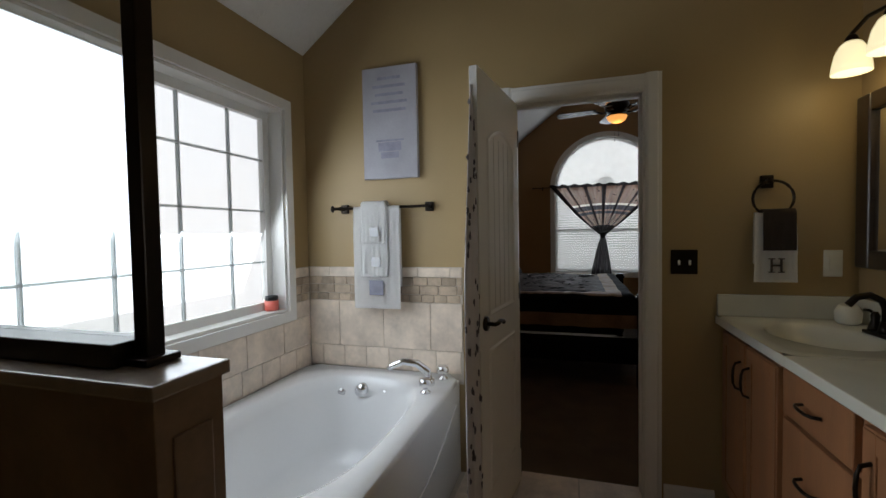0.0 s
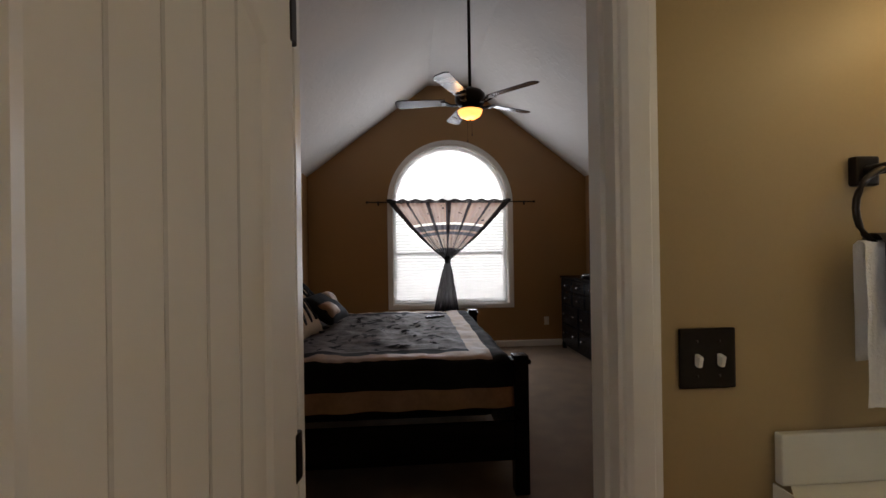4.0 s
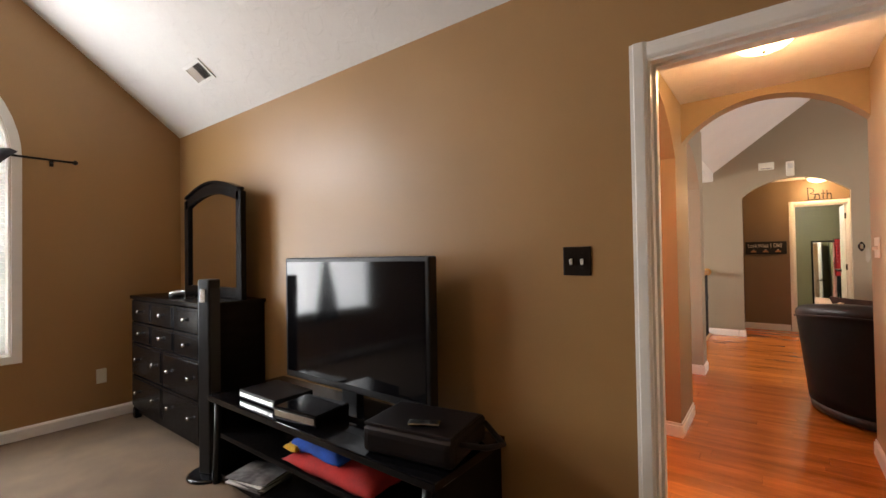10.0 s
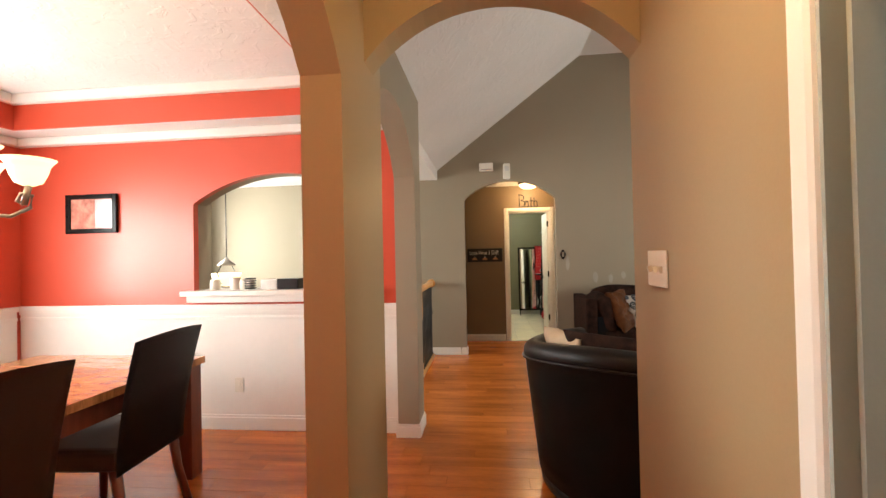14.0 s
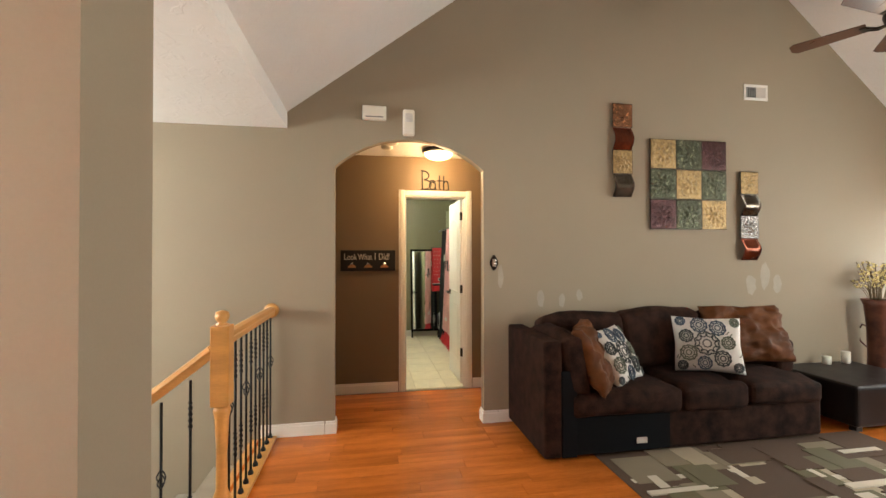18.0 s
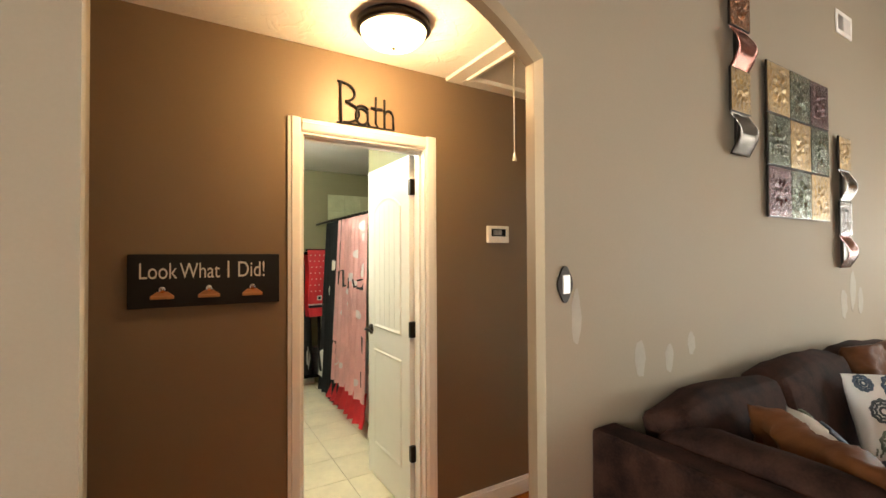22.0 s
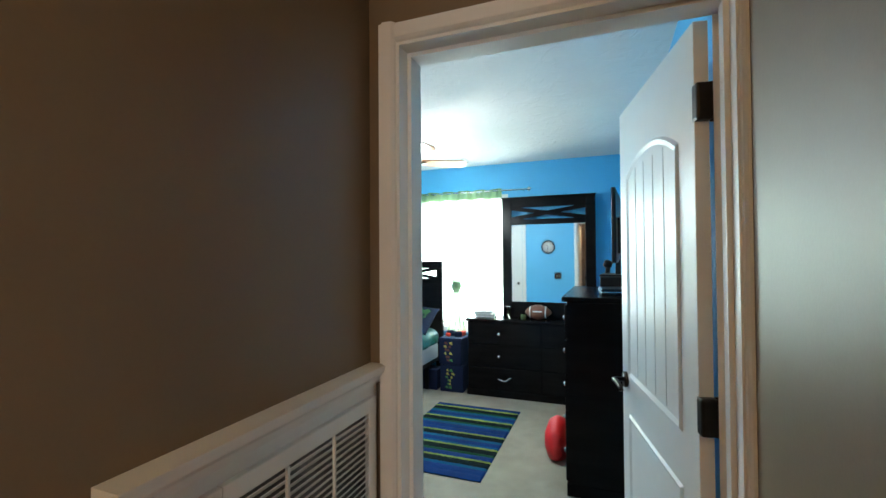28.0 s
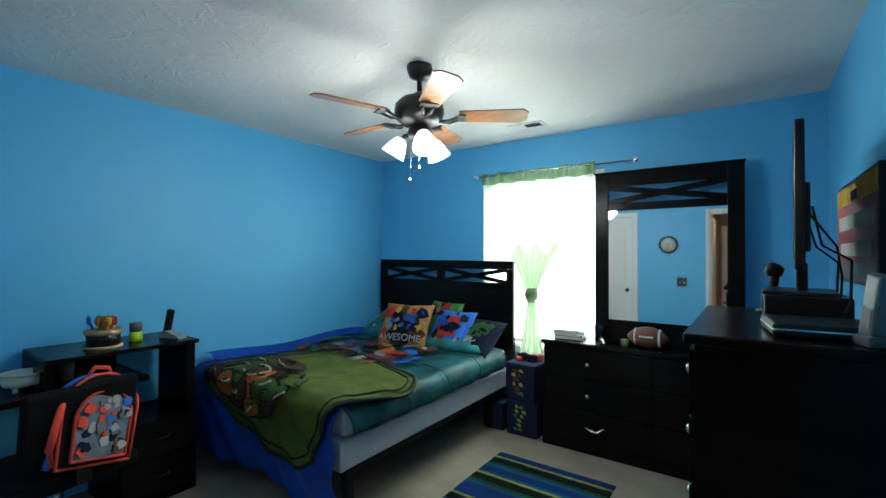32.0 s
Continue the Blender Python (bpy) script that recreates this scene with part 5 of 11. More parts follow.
P0, P1, Q0, Q1 = -1.36, EX + FOOT, -DROP, EY1 - EY0 + DROP
NP, NQ = 100, 132
verts, bands = {}, {}
for i in range(NP + 1):
    for j in range(NQ + 1):
        verts[i, j] = quilt(P0 + (P1 - P0) * i / NP, Q0 + (Q1 - Q0) * j / NQ)
for i in range(NP):
    for j in range(NQ):
        p, q = P0 + (P1 - P0) * (i + 0.5) / NP, Q0 + (Q1 - Q0) * (j + 0.5) / NQ
        ds, df = min(q - Q0, Q1 - q), P1 - p
        d = min(ds, df)
        k = "hem_band" if d < 0.11 else "black_border" if d < 0.28 else "tan_band" if d < 0.40 else "inner_black_band" if ds < 0.48 else "centre_field"
        if k == "inner_black_band":
            k += "" if q < 0.9 else "_far"
        bands.setdefault(k, []).append((i, j))
for k, cells in bands.items():
    own, got = bmesh.new(), {}
    for i, j in cells:
        ring = ((i, j), (i + 1, j), (i + 1, j + 1), (i, j + 1))
        for c in ring:
            if c not in got:
                got[c] = own.verts.new(verts[c])
        f = own.faces.new([got[c] for c in ring])
        f.smooth = True
    part(k.replace("_far", ""), own, {"hem_band": BEDTAN, "tan_band": BEDTAN, "centre_field": BEDGREY}.get(k, BEDBLACK), cf)
part("backing", sheet(lambda u, v: quilt(P0 + 0.02 + (EX - P0 - 0.06) * u, 0.03 + (EY1 - EY0 - 0.06) * v) + Vector((0, 0, -0.022)), 60, 80), BEDBLACK, cf)
random.seed(11)
lv = bmesh.new()
for k in range(150):
    p, q, a, s = random.uniform(-1.0, 0.12), random.uniform(0.16, 1.68), random.gauss(0.9, 0.8), random.uniform(0.05, 0.12)
    pts = []
    for t in range(9):
        u = t / 8
        wdt = 0.19 * math.sin(math.pi * u) * s
        pts.append((u * s - s / 2, wdt, u))
    loop = [(x, w) for x, w, _ in pts] + [(x, -w) for x, w, _ in reversed(pts[1:-1])]
    own = bmesh.new()
    own.faces.new([own.verts.new(quilt(p + x * math.cos(a) - w * math.sin(a), q + x * math.sin(a) + w * math.cos(a)) + Vector((0, 0, 0.006))) for x, w in loop])
    merge(lv, own)
tagged(part("leaf_applique", lv, BEDBLACK, cf, "scattered dark leaf embroidery"), kind="stuff")


# pillows
def cushion(name, label, w, h, t, m, at, rx, rz, seed, border=None, category="pillow"):
    """A cushion that leans back: rx lifts its head end; its face looks along +x before rz."""
    ob = thing(name, label, category)
    ob.matrix_world = Matrix.Translation(at) @ Matrix.Rotation(radians(rz), 4, "Z") @ Matrix.Rotation(radians(rx), 4, "Y")
    part("cover", pillow(w, h, t, seed=seed), m, ob)
    if border:
        loop = [(a * w / 2 * 0.98, b * h / 2 * 0.98, 0) for a, b in [(math.cos(k * math.tau / 48), math.sin(k * math.tau / 48)) for k in range(49)]]
        loop = [(max(-w / 2 * 0.955, min(w / 2 * 0.955, x * 1.6)), max(-h / 2 * 0.955, min(h / 2 * 0.955, y * 1.6)), 0.0) for x, y, _ in loop]
        part("piping", tube(loop, 0.011, seg=8), border, ob, "satin edging")
    return ob


cushion("pillow_sham", "dark patterned pillow sham with tan edging", 0.52, 0.72, 0.22, SHAM, (-1.16, 4.16, 0.935), 34, -4, 1, BEDTAN)
cushion("pillow_sham", "dark patterned pillow sham with tan edging", 0.55, 0.80, 0.24, SHAM, (-1.12, 5.13, 0.96), 40, 5, 2, BEDTAN)
cushion("bed_pillow", "black pillow against the headboard", 0.50, 0.72, 0.24, BEDBLACK, (-1.33, 4.1, 1.07), 62, 0, 3)
cushion("bed_pillow", "black pillow slumped against the headboard", 0.50, 0.72, 0.26, BEDBLACK, (-1.30, 4.9, 1.09), 58, 8, 4)


def script_m(ob, s):
    """The swash letter on a cushion, laid on its face."""
    pts = [(0.10, -0.42), (0.02, -0.30), (-0.10, -0.28), (-0.12, -0.36), (0.05, -0.40), (0.25, -0.30), (0.36, -0.20), (0.30, -0.16), (-0.05, -0.20), (-0.36, -0.26), (-0.1, -0.16), (0.26, -0.02), (0.36, 0.06), (0.28, 0.08), (-0.05, 0.04), (-0.34, 0.0), (-0.05, 0.10), (0.25, 0.24), (0.34, 0.32), (0.22, 0.34), (-0.1, 0.28), (-0.32, 0.30), (-0.30, 0.40), (-0.2, 0.44)]
    path = []
    for (a, b), (c, d) in zip(pts, pts[1:]):
        for k in range(4):
            f = k / 4
            path.append((-(a + (c - a) * f) * s, (b + (d - b) * f) * s))
    t = 0.155
    path3 = [(x, y, t / 2 * (max(0, 1 - (x / 0.21) ** 2) * max(0, 1 - (y / 0.22) ** 2)) ** 0.35 + 0.003) for x, y in path]
    part("monogram", tube(path3, 0.009, seg=6), BEDBLACK, ob, "black embroidered script letter")


c1 = cushion("monogram_pillow", "cream square pillow with a black script letter", 0.42, 0.44, 0.155, CREAM, (-0.95, 4.40, 0.965), 52, -10, 5)
script_m(c1, 0.36)
c2 = cushion("monogram_pillow", "cream square pillow with a black script letter", 0.42, 0.44, 0.155, CREAM, (-1.02, 4.98, 1.0), 50, 4, 6)
script_m(c2, 0.36)
c3 = cushion("patchwork_pillow", "dark pillow with tan patches", 0.32, 0.46, 0.15, BEDBLACK, (-0.80, 4.80, 0.95), 38, -8, 7)
part("patch", turned(pillow(0.15, 0.20, 0.11, seed=9), Matrix.Translation((0.05, -0.10, 0.035))), BEDTAN, c3, "tan satin patch")
part("patch", turned(pillow(0.13, 0.18, 0.10, seed=10), Matrix.Translation((-0.06, 0.13, 0.036))), BEDTAN, c3, "tan satin patch")
rc = thing("remote_control", "black remote control lying on the comforter", "remote control", (0.10, 5.02, 0.813), 28)
part("body", box(-0.09, 0.09, -0.022, 0.022, 0, 0.018, 0.006), BLACK, rc)
for k in range(6):
    for j in (-1, 0, 1):
        part("button", box(-0.07 + k * 0.024, -0.058 + k * 0.024, j * 0.012 - 0.004, j * 0.012 + 0.004, 0.0178, 0.0205, 0.001), GREYPHOTO, rc)

# pictures on the west wall
for y0, y1, z0, z1 in ((3.78, 4.155, 1.70, 2.03), (5.06, 5.43, 1.74, 2.05)):
    ob = thing("framed_picture", "dark framed picture in a wide grey mat", "picture", (MX0, (y0 + y1) / 2, (z0 + z1) / 2))
    hw, hh = (y1 - y0) / 2, (z1 - z0) / 2
    fr = box(0.001, 0.034, -hw, -hw + 0.03, -hh, hh, 0.003)
    box(0.001, 0.034, hw - 0.03, hw, -hh, hh, 0.003, fr), box(0.001, 0.034, -hw + 0.03, hw - 0.03, hh - 0.03, hh, 0.003, fr), box(0.001, 0.034, -hw + 0.03, hw - 0.03, -hh, -hh + 0.03, 0.003, fr)
    part("frame", fr, BLACKWOOD, ob)
    part("mat_board", box(0.002, 0.014, -hw + 0.03, hw - 0.03, -hh + 0.03, hh - 0.03), GREYPHOTO, ob)
    part("photo", box(0.0142, 0.016, -hw * 0.25, hw * 0.55, -hh * 0.55, hh * 0.5), PHOTOLIGHT, ob, "small pale photo")


# ceiling fan
def ceiling_fan(name, label, at, rod, blade_r, first, blade_mat, metal, bowl, pitch=11):
    fan = thing(name, label, "ceiling fan", at)
    part("rod", tube([(0, 0, 0.09), (0, 0, rod)], 0.014), metal, fan)
    part("canopy", lathe([(0.02, rod - 0.075), (0.055, rod - 0.06), (0.07, rod - 0.02), (0.07, rod - 0.002)], seg=24), metal, fan)
    part("motor", lathe([(0.05, -0.085), (0.09, -0.075), (0.125, -0.045), (0.135, -0.01), (0.13, 0.03), (0.10, 0.06), (0.05, 0.075), (0.022, 0.10)], seg=32), metal, fan)
    for k in range(5):
        a = first + 72 * k
        m = Matrix.Rotation(radians(a), 4, "Z")
        arm = tube([(0.10, 0, -0.055), (0.16, 0.018, -0.06), (0.215, 0.03, -0.04)], 0.008)
        tube([(0.10, 0, -0.055), (0.16, -0.018, -0.06), (0.215, -0.03, -0.04)], 0.008, arm)
        box(0.20, 0.25, -0.045, 0.045, -0.045, -0.038, 0.002, arm)
        part("blade_arm", turned(arm, m), metal, fan)
        w0, w1 = 0.052, 0.068
        out = [(0.215, -w0), (blade_r - 0.03, -w1), (blade_r, -w1 + 0.03), (blade_r, w1 - 0.03), (blade_r - 0.03, w1), (0.215, w0)]
        bl = prism(out, "z", -0.004, 0.004, bevel=0.0015)
        part("blade", turned(bl, m @ Matrix.Translation((0, 0, -0.03)) @ Matrix.Rotation(radians(pitch), 4, "X")), blade_mat, fan)
    return fan


fan = ceiling_fan("ceiling_fan", "dark five-blade ceiling fan with an amber bowl light", (0.433, 4.96, 2.735), 1.02, 0.66, -46, BLADE, BRONZE, True)
part("light_collar", lathe([(0.06, -0.125), (0.105, -0.115), (0.11, -0.10), (0.06, -0.08)], seg=28), BRONZE, fan)
part("bowl", lathe([(0.004, -0.185), (0.05, -0.178), (0.085, -0.158), (0.104, -0.13), (0.108, -0.112), (0.10, -0.112), (0.02, -0.16)], seg=32), AMBER, fan, "glowing amber glass bowl")
part("finial", lathe([(0.002, -0.205), (0.01, -0.198), (0.006, -0.186)], seg=12), BRONZE, fan)
bulb("lamp_bedroom_fan", (0.433, 4.96, 2.515), 8, (1.0, 0.55, 0.2), 0.06)
for dx, dz in ((0.02, -0.30), (-0.02, -0.36)):
    part("pull_chain", tube([(dx, 0.03, -0.10), (dx, 0.035, dz)], 0.0012, lathe([(0.003, dz - 0.02), (0.006, dz - 0.01), (0.003, dz)], at=(dx, 0.035, 0), seg=8), 6), BRONZE, fan)

# window dressing
bl = thing("window_blinds", "white horizontal blinds lowered over the window", "blinds", (0, 0, 0))
me_slat = None
for k in range(34):
    z = 0.672 + k * 0.0412
    if me_slat is None:
        s = part("slat", turned(box(-0.82, 0.82, -0.024, 0.024, -0.0012, 0.0012), Matrix.Rotation(radians(50), 4, "X")), BLIND, bl)
        me_slat = s.data
    else:
        s = new("slat", me_slat)
        s.parent = bl
    s.location = (0.48, MY1 + 0.06, z)
part("head_rail", box(-0.34, 1.30, MY1 + 0.035, MY1 + 0.085, 2.055, 2.10, 0.003), BLIND, bl)
part("bottom_rail", box(-0.34, 1.30, MY1 + 0.04, MY1 + 0.08, 0.642, 0.658, 0.003), BLIND, bl)
part("cord", tube([(1.22, MY1 + 0.03, 2.05), (1.22, MY1 + 0.03, 1.2)], 0.003, None, 6), BLIND, bl)
sash = thing("window_sash", "white meeting rail of the sash window", "window", (0, 0, 0), kind="structure")
part("meeting_rail", box(-0.33, 1.29, MY1 + 0.10, MY1 + 0.135, 1.335, 1.38, 0.003), TRIM, sash)
fs = thing("arched_fan_shade", "white pleated sunburst shade in the window arch", "blinds", (0, 0, 0))


def burst(u, v):
    a, r = u * math.pi, 0.13 + v * 0.69
    return (0.48 - r * math.cos(a), MY1 + 0.055 + 0.012 * (1 if int(round(u * 96)) % 2 else -1) * (0.25 + 0.75 * v), 2.105 + r * math.sin(a))


part("pleats", sheet(burst, 96, 3), BLIND, fs)
part("hub", prism([(0.48 - 0.14 * math.cos(math.pi * k / 16), 2.104 + 0.14 * math.sin(math.pi * k / 16)) for k in range(17)], "y", MY1 + 0.03, MY1 + 0.06), BLIND, fs)
rod = thing("curtain_rod", "thin black curtain rod over the window", "curtain rod", (0, 0, 0))
part("rod", tube([(-0.70, MY1 - 0.07, 2.09), (1.68, MY1 - 0.07, 2.09)], 0.008), BRONZE, rod)
for x in (-0.70, 1.68):
    part("finial", lathe([(0.004, -0.018), (0.018, -0.006), (0.018, 0.006), (0.004, 0.018)], seg=12, at=(x, MY1 - 0.07, 2.09)), BRONZE, rod)
for x in (-0.55, 1.55):
    part("bracket", tube([(x, MY1 - 0.07, 2.09), (x, MY1 - 0.03, 2.085), (x, MY1 - 0.001, 2.08)], 0.006, box(x - 0.012, x + 0.012, MY1 - 0.006, MY1 - 0.0005, 2.05, 2.11, 0.002)), BRONZE, rod)
cu = thing("curtain", "sheer dark scarf curtain gathered into a knot", "curtain", (0, 0, 0))
KX, KZ = 0.42, 1.27


def swag(u, v, v0, v1):
    t = v0 + (v1 - v0) * v
    top = -0.44 + 1.79 * u
    squeeze = t ** 1.0
    x = top + (KX + (u - 0.5) * 0.07 - top) * squeeze
    sag = 0.10 * math.sin(math.pi * min(1, t)) * (abs(u - 0.5) * 2) ** 2 * -0.5
    y = MY1 - 0.075 + (0.016 + 0.02 * t) * math.sin(u * 26 * math.pi + 2 * t) + 0.012 * noise.noise((u * 8, t * 3, 0))
    return (x, y, 2.125 + 0.012 * math.sin(u * 60) * (t < 0.03) - (2.125 - KZ) * t + sag)


for nm, a, b, m in (("swag_top", 0.0, 0.055, SHEER_BLACK), ("swag_upper", 0.055, 0.38, SHEER_ROSE), ("swag_band", 0.38, 0.415, SHEER_TAN), ("swag_middle", 0.415, 0.50, SHEER_DUSK), ("swag_stripe", 0.50, 0.53, SHEER_ROSE), ("swag_middle", 0.53, 0.58, SHEER_DUSK), ("swag_lower", 0.58, 0.80, SHEER_ROSE), ("swag_gather", 0.80, 1.0, SHEER_BLACK)):
    part(nm, sheet(lambda u, v, a=a, b=b: swag(u, v, a, b), 130, 6), m, cu)
# two black hems, then dark strips that put the folds' shade into colour
for k, (u0, u1) in enumerate(((0.0, 0.055), (0.945, 1.0), (0.30, 0.335), (0.47, 0.515), (0.66, 0.69), (0.14, 0.16), (0.83, 0.855))):
    part("hem" if k < 2 else "folded_pleat", sheet(lambda u, v, u0=u0, u1=u1: Vector(swag(u0 + (u1 - u0) * u, v, 0.04, 0.98)) + Vector((0, -0.012, 0)), 8, 30), SHEER_BLACK if k < 2 else SHEER_DUSK, cu)
random.seed(19)
for k in range(26):
    u, t, r = random.uniform(0.1, 0.9), random.uniform(0.1, 0.34) if k % 3 else random.uniform(0.6, 0.76), random.uniform(0.006, 0.014)
    own = bmesh.new()
    own.faces.new([own.verts.new(Vector(swag(u + r * 0.9 * math.cos(q) * random.uniform(0.6, 1.2), 0.0, min(0.99, t + r * math.sin(q) * random.uniform(0.6, 1.2)), 1.0)) + Vector((0, -0.014, 0))) for q in [j * math.tau / 7 for j in range(7)]])
    part("leaf_print", own, SHEER_BLACK, cu)


def tail(u, v):
    w = 0.035 + 0.145 * v ** 0.8
    return (KX + (u - 0.5) * 2 * w - 0.03 * v, MY1 - 0.075 + 0.024 * math.sin(u * 9 * math.pi) * (0.5 + v), KZ - 0.03 - 0.70 * v)


part("tail", sheet(tail, 60, 12), SHEER_BLACK, cu)
part("knot", lathe([(0.02, -0.05), (0.045, -0.03), (0.048, 0.0), (0.04, 0.03), (0.02, 0.05)], seg=18, at=(KX, MY1 - 0.075, KZ)), SHEER_BLACK, cu)

switch_plate("switch_bedroom", "dark bronze double switch plate", (MX1, 3.577, 1.28), -90, 2, BRONZE, BRIGHT)
switch_plate("outlet_bedroom", "white wall outlet low on the wall", (1.86, MY1, 0.36), 0, 1, IVORY, IVORY, rocker=True)


def vent(name, label, m, w=0.26, h=0.16, n=8):
    ob = thing(name, label, "air vent")
    ob.matrix_world = m
    fr = box(-w / 2, w / 2, -h / 2, -h / 2 + 0.025, 0, 0.008, 0.002)
    box(-w / 2, w / 2, h / 2 - 0.025, h / 2, 0, 0.008, 0.002, fr), box(-w / 2, -w / 2 + 0.025, -h / 2 + 0.025, h / 2 - 0.025, 0, 0.008, 0.002, fr), box(w / 2 - 0.025, w / 2, -h / 2 + 0.025, h / 2 - 0.025, 0, 0.008, 0.002, fr)
    part("frame", fr, TRIM, ob)
    # flat black sheet stands in for the shade inside the duct
    part("backing", box(-w / 2 + 0.02, w / 2 - 0.02, -h / 2 + 0.02, h / 2 - 0.02, -0.004, 0.001), BLACK, ob)
    for k in range(n):
        x = -w / 2 + 0.03 + (w - 0.06) * (k + 0.5) / n
        part("slat", turned(box(-0.008, 0.008, -h / 2 + 0.024, h / 2 - 0.024, -0.0008, 0.0008), Matrix.Translation((x, 0, 0.004)) @ Matrix.Rotation(radians(35 if k < n / 2 else -35), 4, "Y")), TRIM, ob)
    return ob


ang = math.atan2(1.30, 1.72)
vent("ceiling_vent", "white ceiling vent in the sloped ceiling", Matrix.Translation((2.165, 6.27, 2.46 + (2.47 - 2.165) * 1.30 / 1.72 - 0.004)) @ Matrix.Rotation(ang, 4, "Y") @ Matrix.Rotation(math.pi, 4, "X") @ Matrix.Rotation(math.pi / 2, 4, "Z"))
vent("ceiling_vent", "white ceiling vent in the sloped ceiling", Matrix.Translation((1.75, 4.2, 2.46 + (2.47 - 1.75) * 1.30 / 1.72 - 0.004)) @ Matrix.Rotation(ang, 4, "Y") @ Matrix.Rotation(math.pi, 4, "X") @ Matrix.Rotation(math.pi / 2, 4, "Z"))


# dressers
def dresser(name, label, w, d, h, rows, at, rz, m, knob_m, knob="knob", group="", legs=0.08):
    """A chest of drawers whose back is at local y = 0 and whose front looks along -y. rows: (z0, z1, drawers)."""
    ob = thing(name, label, "dresser", at, rz, group=group)
    part("carcass", box(-w / 2 + 0.015, w / 2 - 0.015, -d + 0.022, -0.004, legs, h - 0.03, 0.003), m, ob)
    part("top", box(-w / 2, w / 2, -d, 0.0, h - 0.03, h, 0.007), m, ob)
    part("plinth", box(-w / 2 + 0.01, w / 2 - 0.01, -d + 0.03, -0.01, 0.0 if legs < 0.03 else legs - 0.03, legs + 0.03, 0.003), m, ob)
    if legs >= 0.03:
        for sx in (-1, 1):
            for y in (-d + 0.04, -0.05):
                part("foot", box(sx * (w / 2 - 0.045) - 0.03, sx * (w / 2 - 0.045) + 0.03, y - 0.025, y + 0.025, 0, legs, 0.004), m, ob)
    for z0, z1, cols in rows:
        for k in range(cols):
            x0, x1 = -w / 2 + 0.035 + (w - 0.07) * k / cols + 0.006, -w / 2 + 0.035 + (w - 0.07) * (k + 1) / cols - 0.006
            bm = box(x0, x1, -d + 0.004, -d + 0.024, z0 + 0.005, z1 - 0.005, 0.004)
            box(x0 + 0.02, x1 - 0.02, -d - 0.002, -d + 0.006, z0 + 0.022, z1 - 0.022, 0.004, bm)
            dr = part("drawer", bm, m, ob)
            xs = [(x0 + x1) / 2] if (x1 - x0) < 0.55 else [x0 + (x1 - x0) * 0.22, x1 - (x1 - x0) * 0.22]
            for x in xs:
                zc = (z0 + z1) / 2
                if knob == "knob":
                    kb = tube([(x, -d - 0.002, zc), (x, -d - 0.016, zc)], 0.006, None, 10)
                    tube([(x, -d - 0.014, zc), (x, -d - 0.02, zc), (x, -d - 0.028, zc)], 0.013, kb, 14, [0.012, 0.016, 0.010])
                else:
                    kb = tube([(x - 0.055, -d - 0.001, zc + 0.008), (x - 0.045, -d - 0.022, zc + 0.006), (x - 0.015, -d - 0.026, zc - 0.006), (x + 0.015, -d - 0.026, zc + 0.004), (x + 0.045, -d - 0.022, zc - 0.004), (x + 0.055, -d - 0.001, zc + 0.008)], 0.006, None, 8)
                part("knob" if knob == "knob" else "handle", kb, knob_m, dr, "silver drawer pull")
    return ob


NICKEL = mat("brushed_nickel", (0.62, 0.61, 0.58), 0.22, 1.0, var=0.05, bump=0)
dresser("dresser", "black wooden dresser with small silver knobs", 1.34, 0.45, 1.02, [(0.11, 0.37, 2), (0.37, 0.64, 2), (0.64, 0.81, 3), (0.81, 0.985, 3)], (2.468, 6.58, 0), -90, BLACKWOOD, NICKEL)
dm = thing("dresser_mirror", "arched mirror in a black wood frame", "mirror", (0, 0, 0))
ma = [(5.98 + 0.86 * k / 20, 1.80 + 0.085 * math.sin(math.pi * k / 20)) for k in range(21)]
part("glass", prism([(5.99, 1.03), (6.83, 1.03), *reversed(ma)], "x", 2.318, 2.324), MIRROR, dm)
part("frame_arch", prism([(y, z - 0.07) for y, z in ma] + [(y, z + 0.012) for y, z in reversed(ma)], "x", 2.298, 2.34), BLACKWOOD, dm)
part("frame_cap", prism([(y, z + 0.013) for y, z in ma] + [(y, z + 0.03) for y, z in reversed(ma)], "x", 2.285, 2.345), BLACKWOOD, dm)
for y in (5.98, 6.84):
    part("frame_side", box(2.298, 2.34, y - 0.035, y + 0.035, 1.021, 1.80, 0.004), BLACKWOOD, dm)
part("frame_bottom", box(2.298, 2.34, 6.015, 6.805, 1.021, 1.10, 0.004), BLACKWOOD, dm)
jb = thing("trinket_box", "small round silver trinket box", "box", (2.14, 6.62, 1.02))
part("base", lathe([(0.05, 0), (0.055, 0.004), (0.055, 0.03), (0.05, 0.032)], seg=24), BLACK, jb)
part("lid", lathe([(0.055, 0.032), (0.055, 0.04), (0.04, 0.055), (0.008, 0.06)], seg=24), NICKEL, jb)

# tower speaker
sp = thing("tower_speaker", "slim black tower speaker on a round base", "speaker", (1.97, 5.70, 0), 20)
part("base", lathe([(0.13, 0.0), (0.13, 0.012), (0.11, 0.02), (0.03, 0.024)], seg=32), SCREEN, sp)
part("cabinet", box(-0.045, 0.045, -0.045, 0.045, 0.02, 1.19, 0.012, seg=3), BLACK, sp)
part("grille", box(-0.036, 0.036, -0.050, -0.044, 0.08, 1.13, 0.004), mat("speaker_cloth", (0.02, 0.02, 0.021), 0.7, fine=300, bump=0.5), sp)
part("badge", box(-0.05, -0.046, -0.02, 0.02, 1.05, 1.13, 0.002), NICKEL, sp)

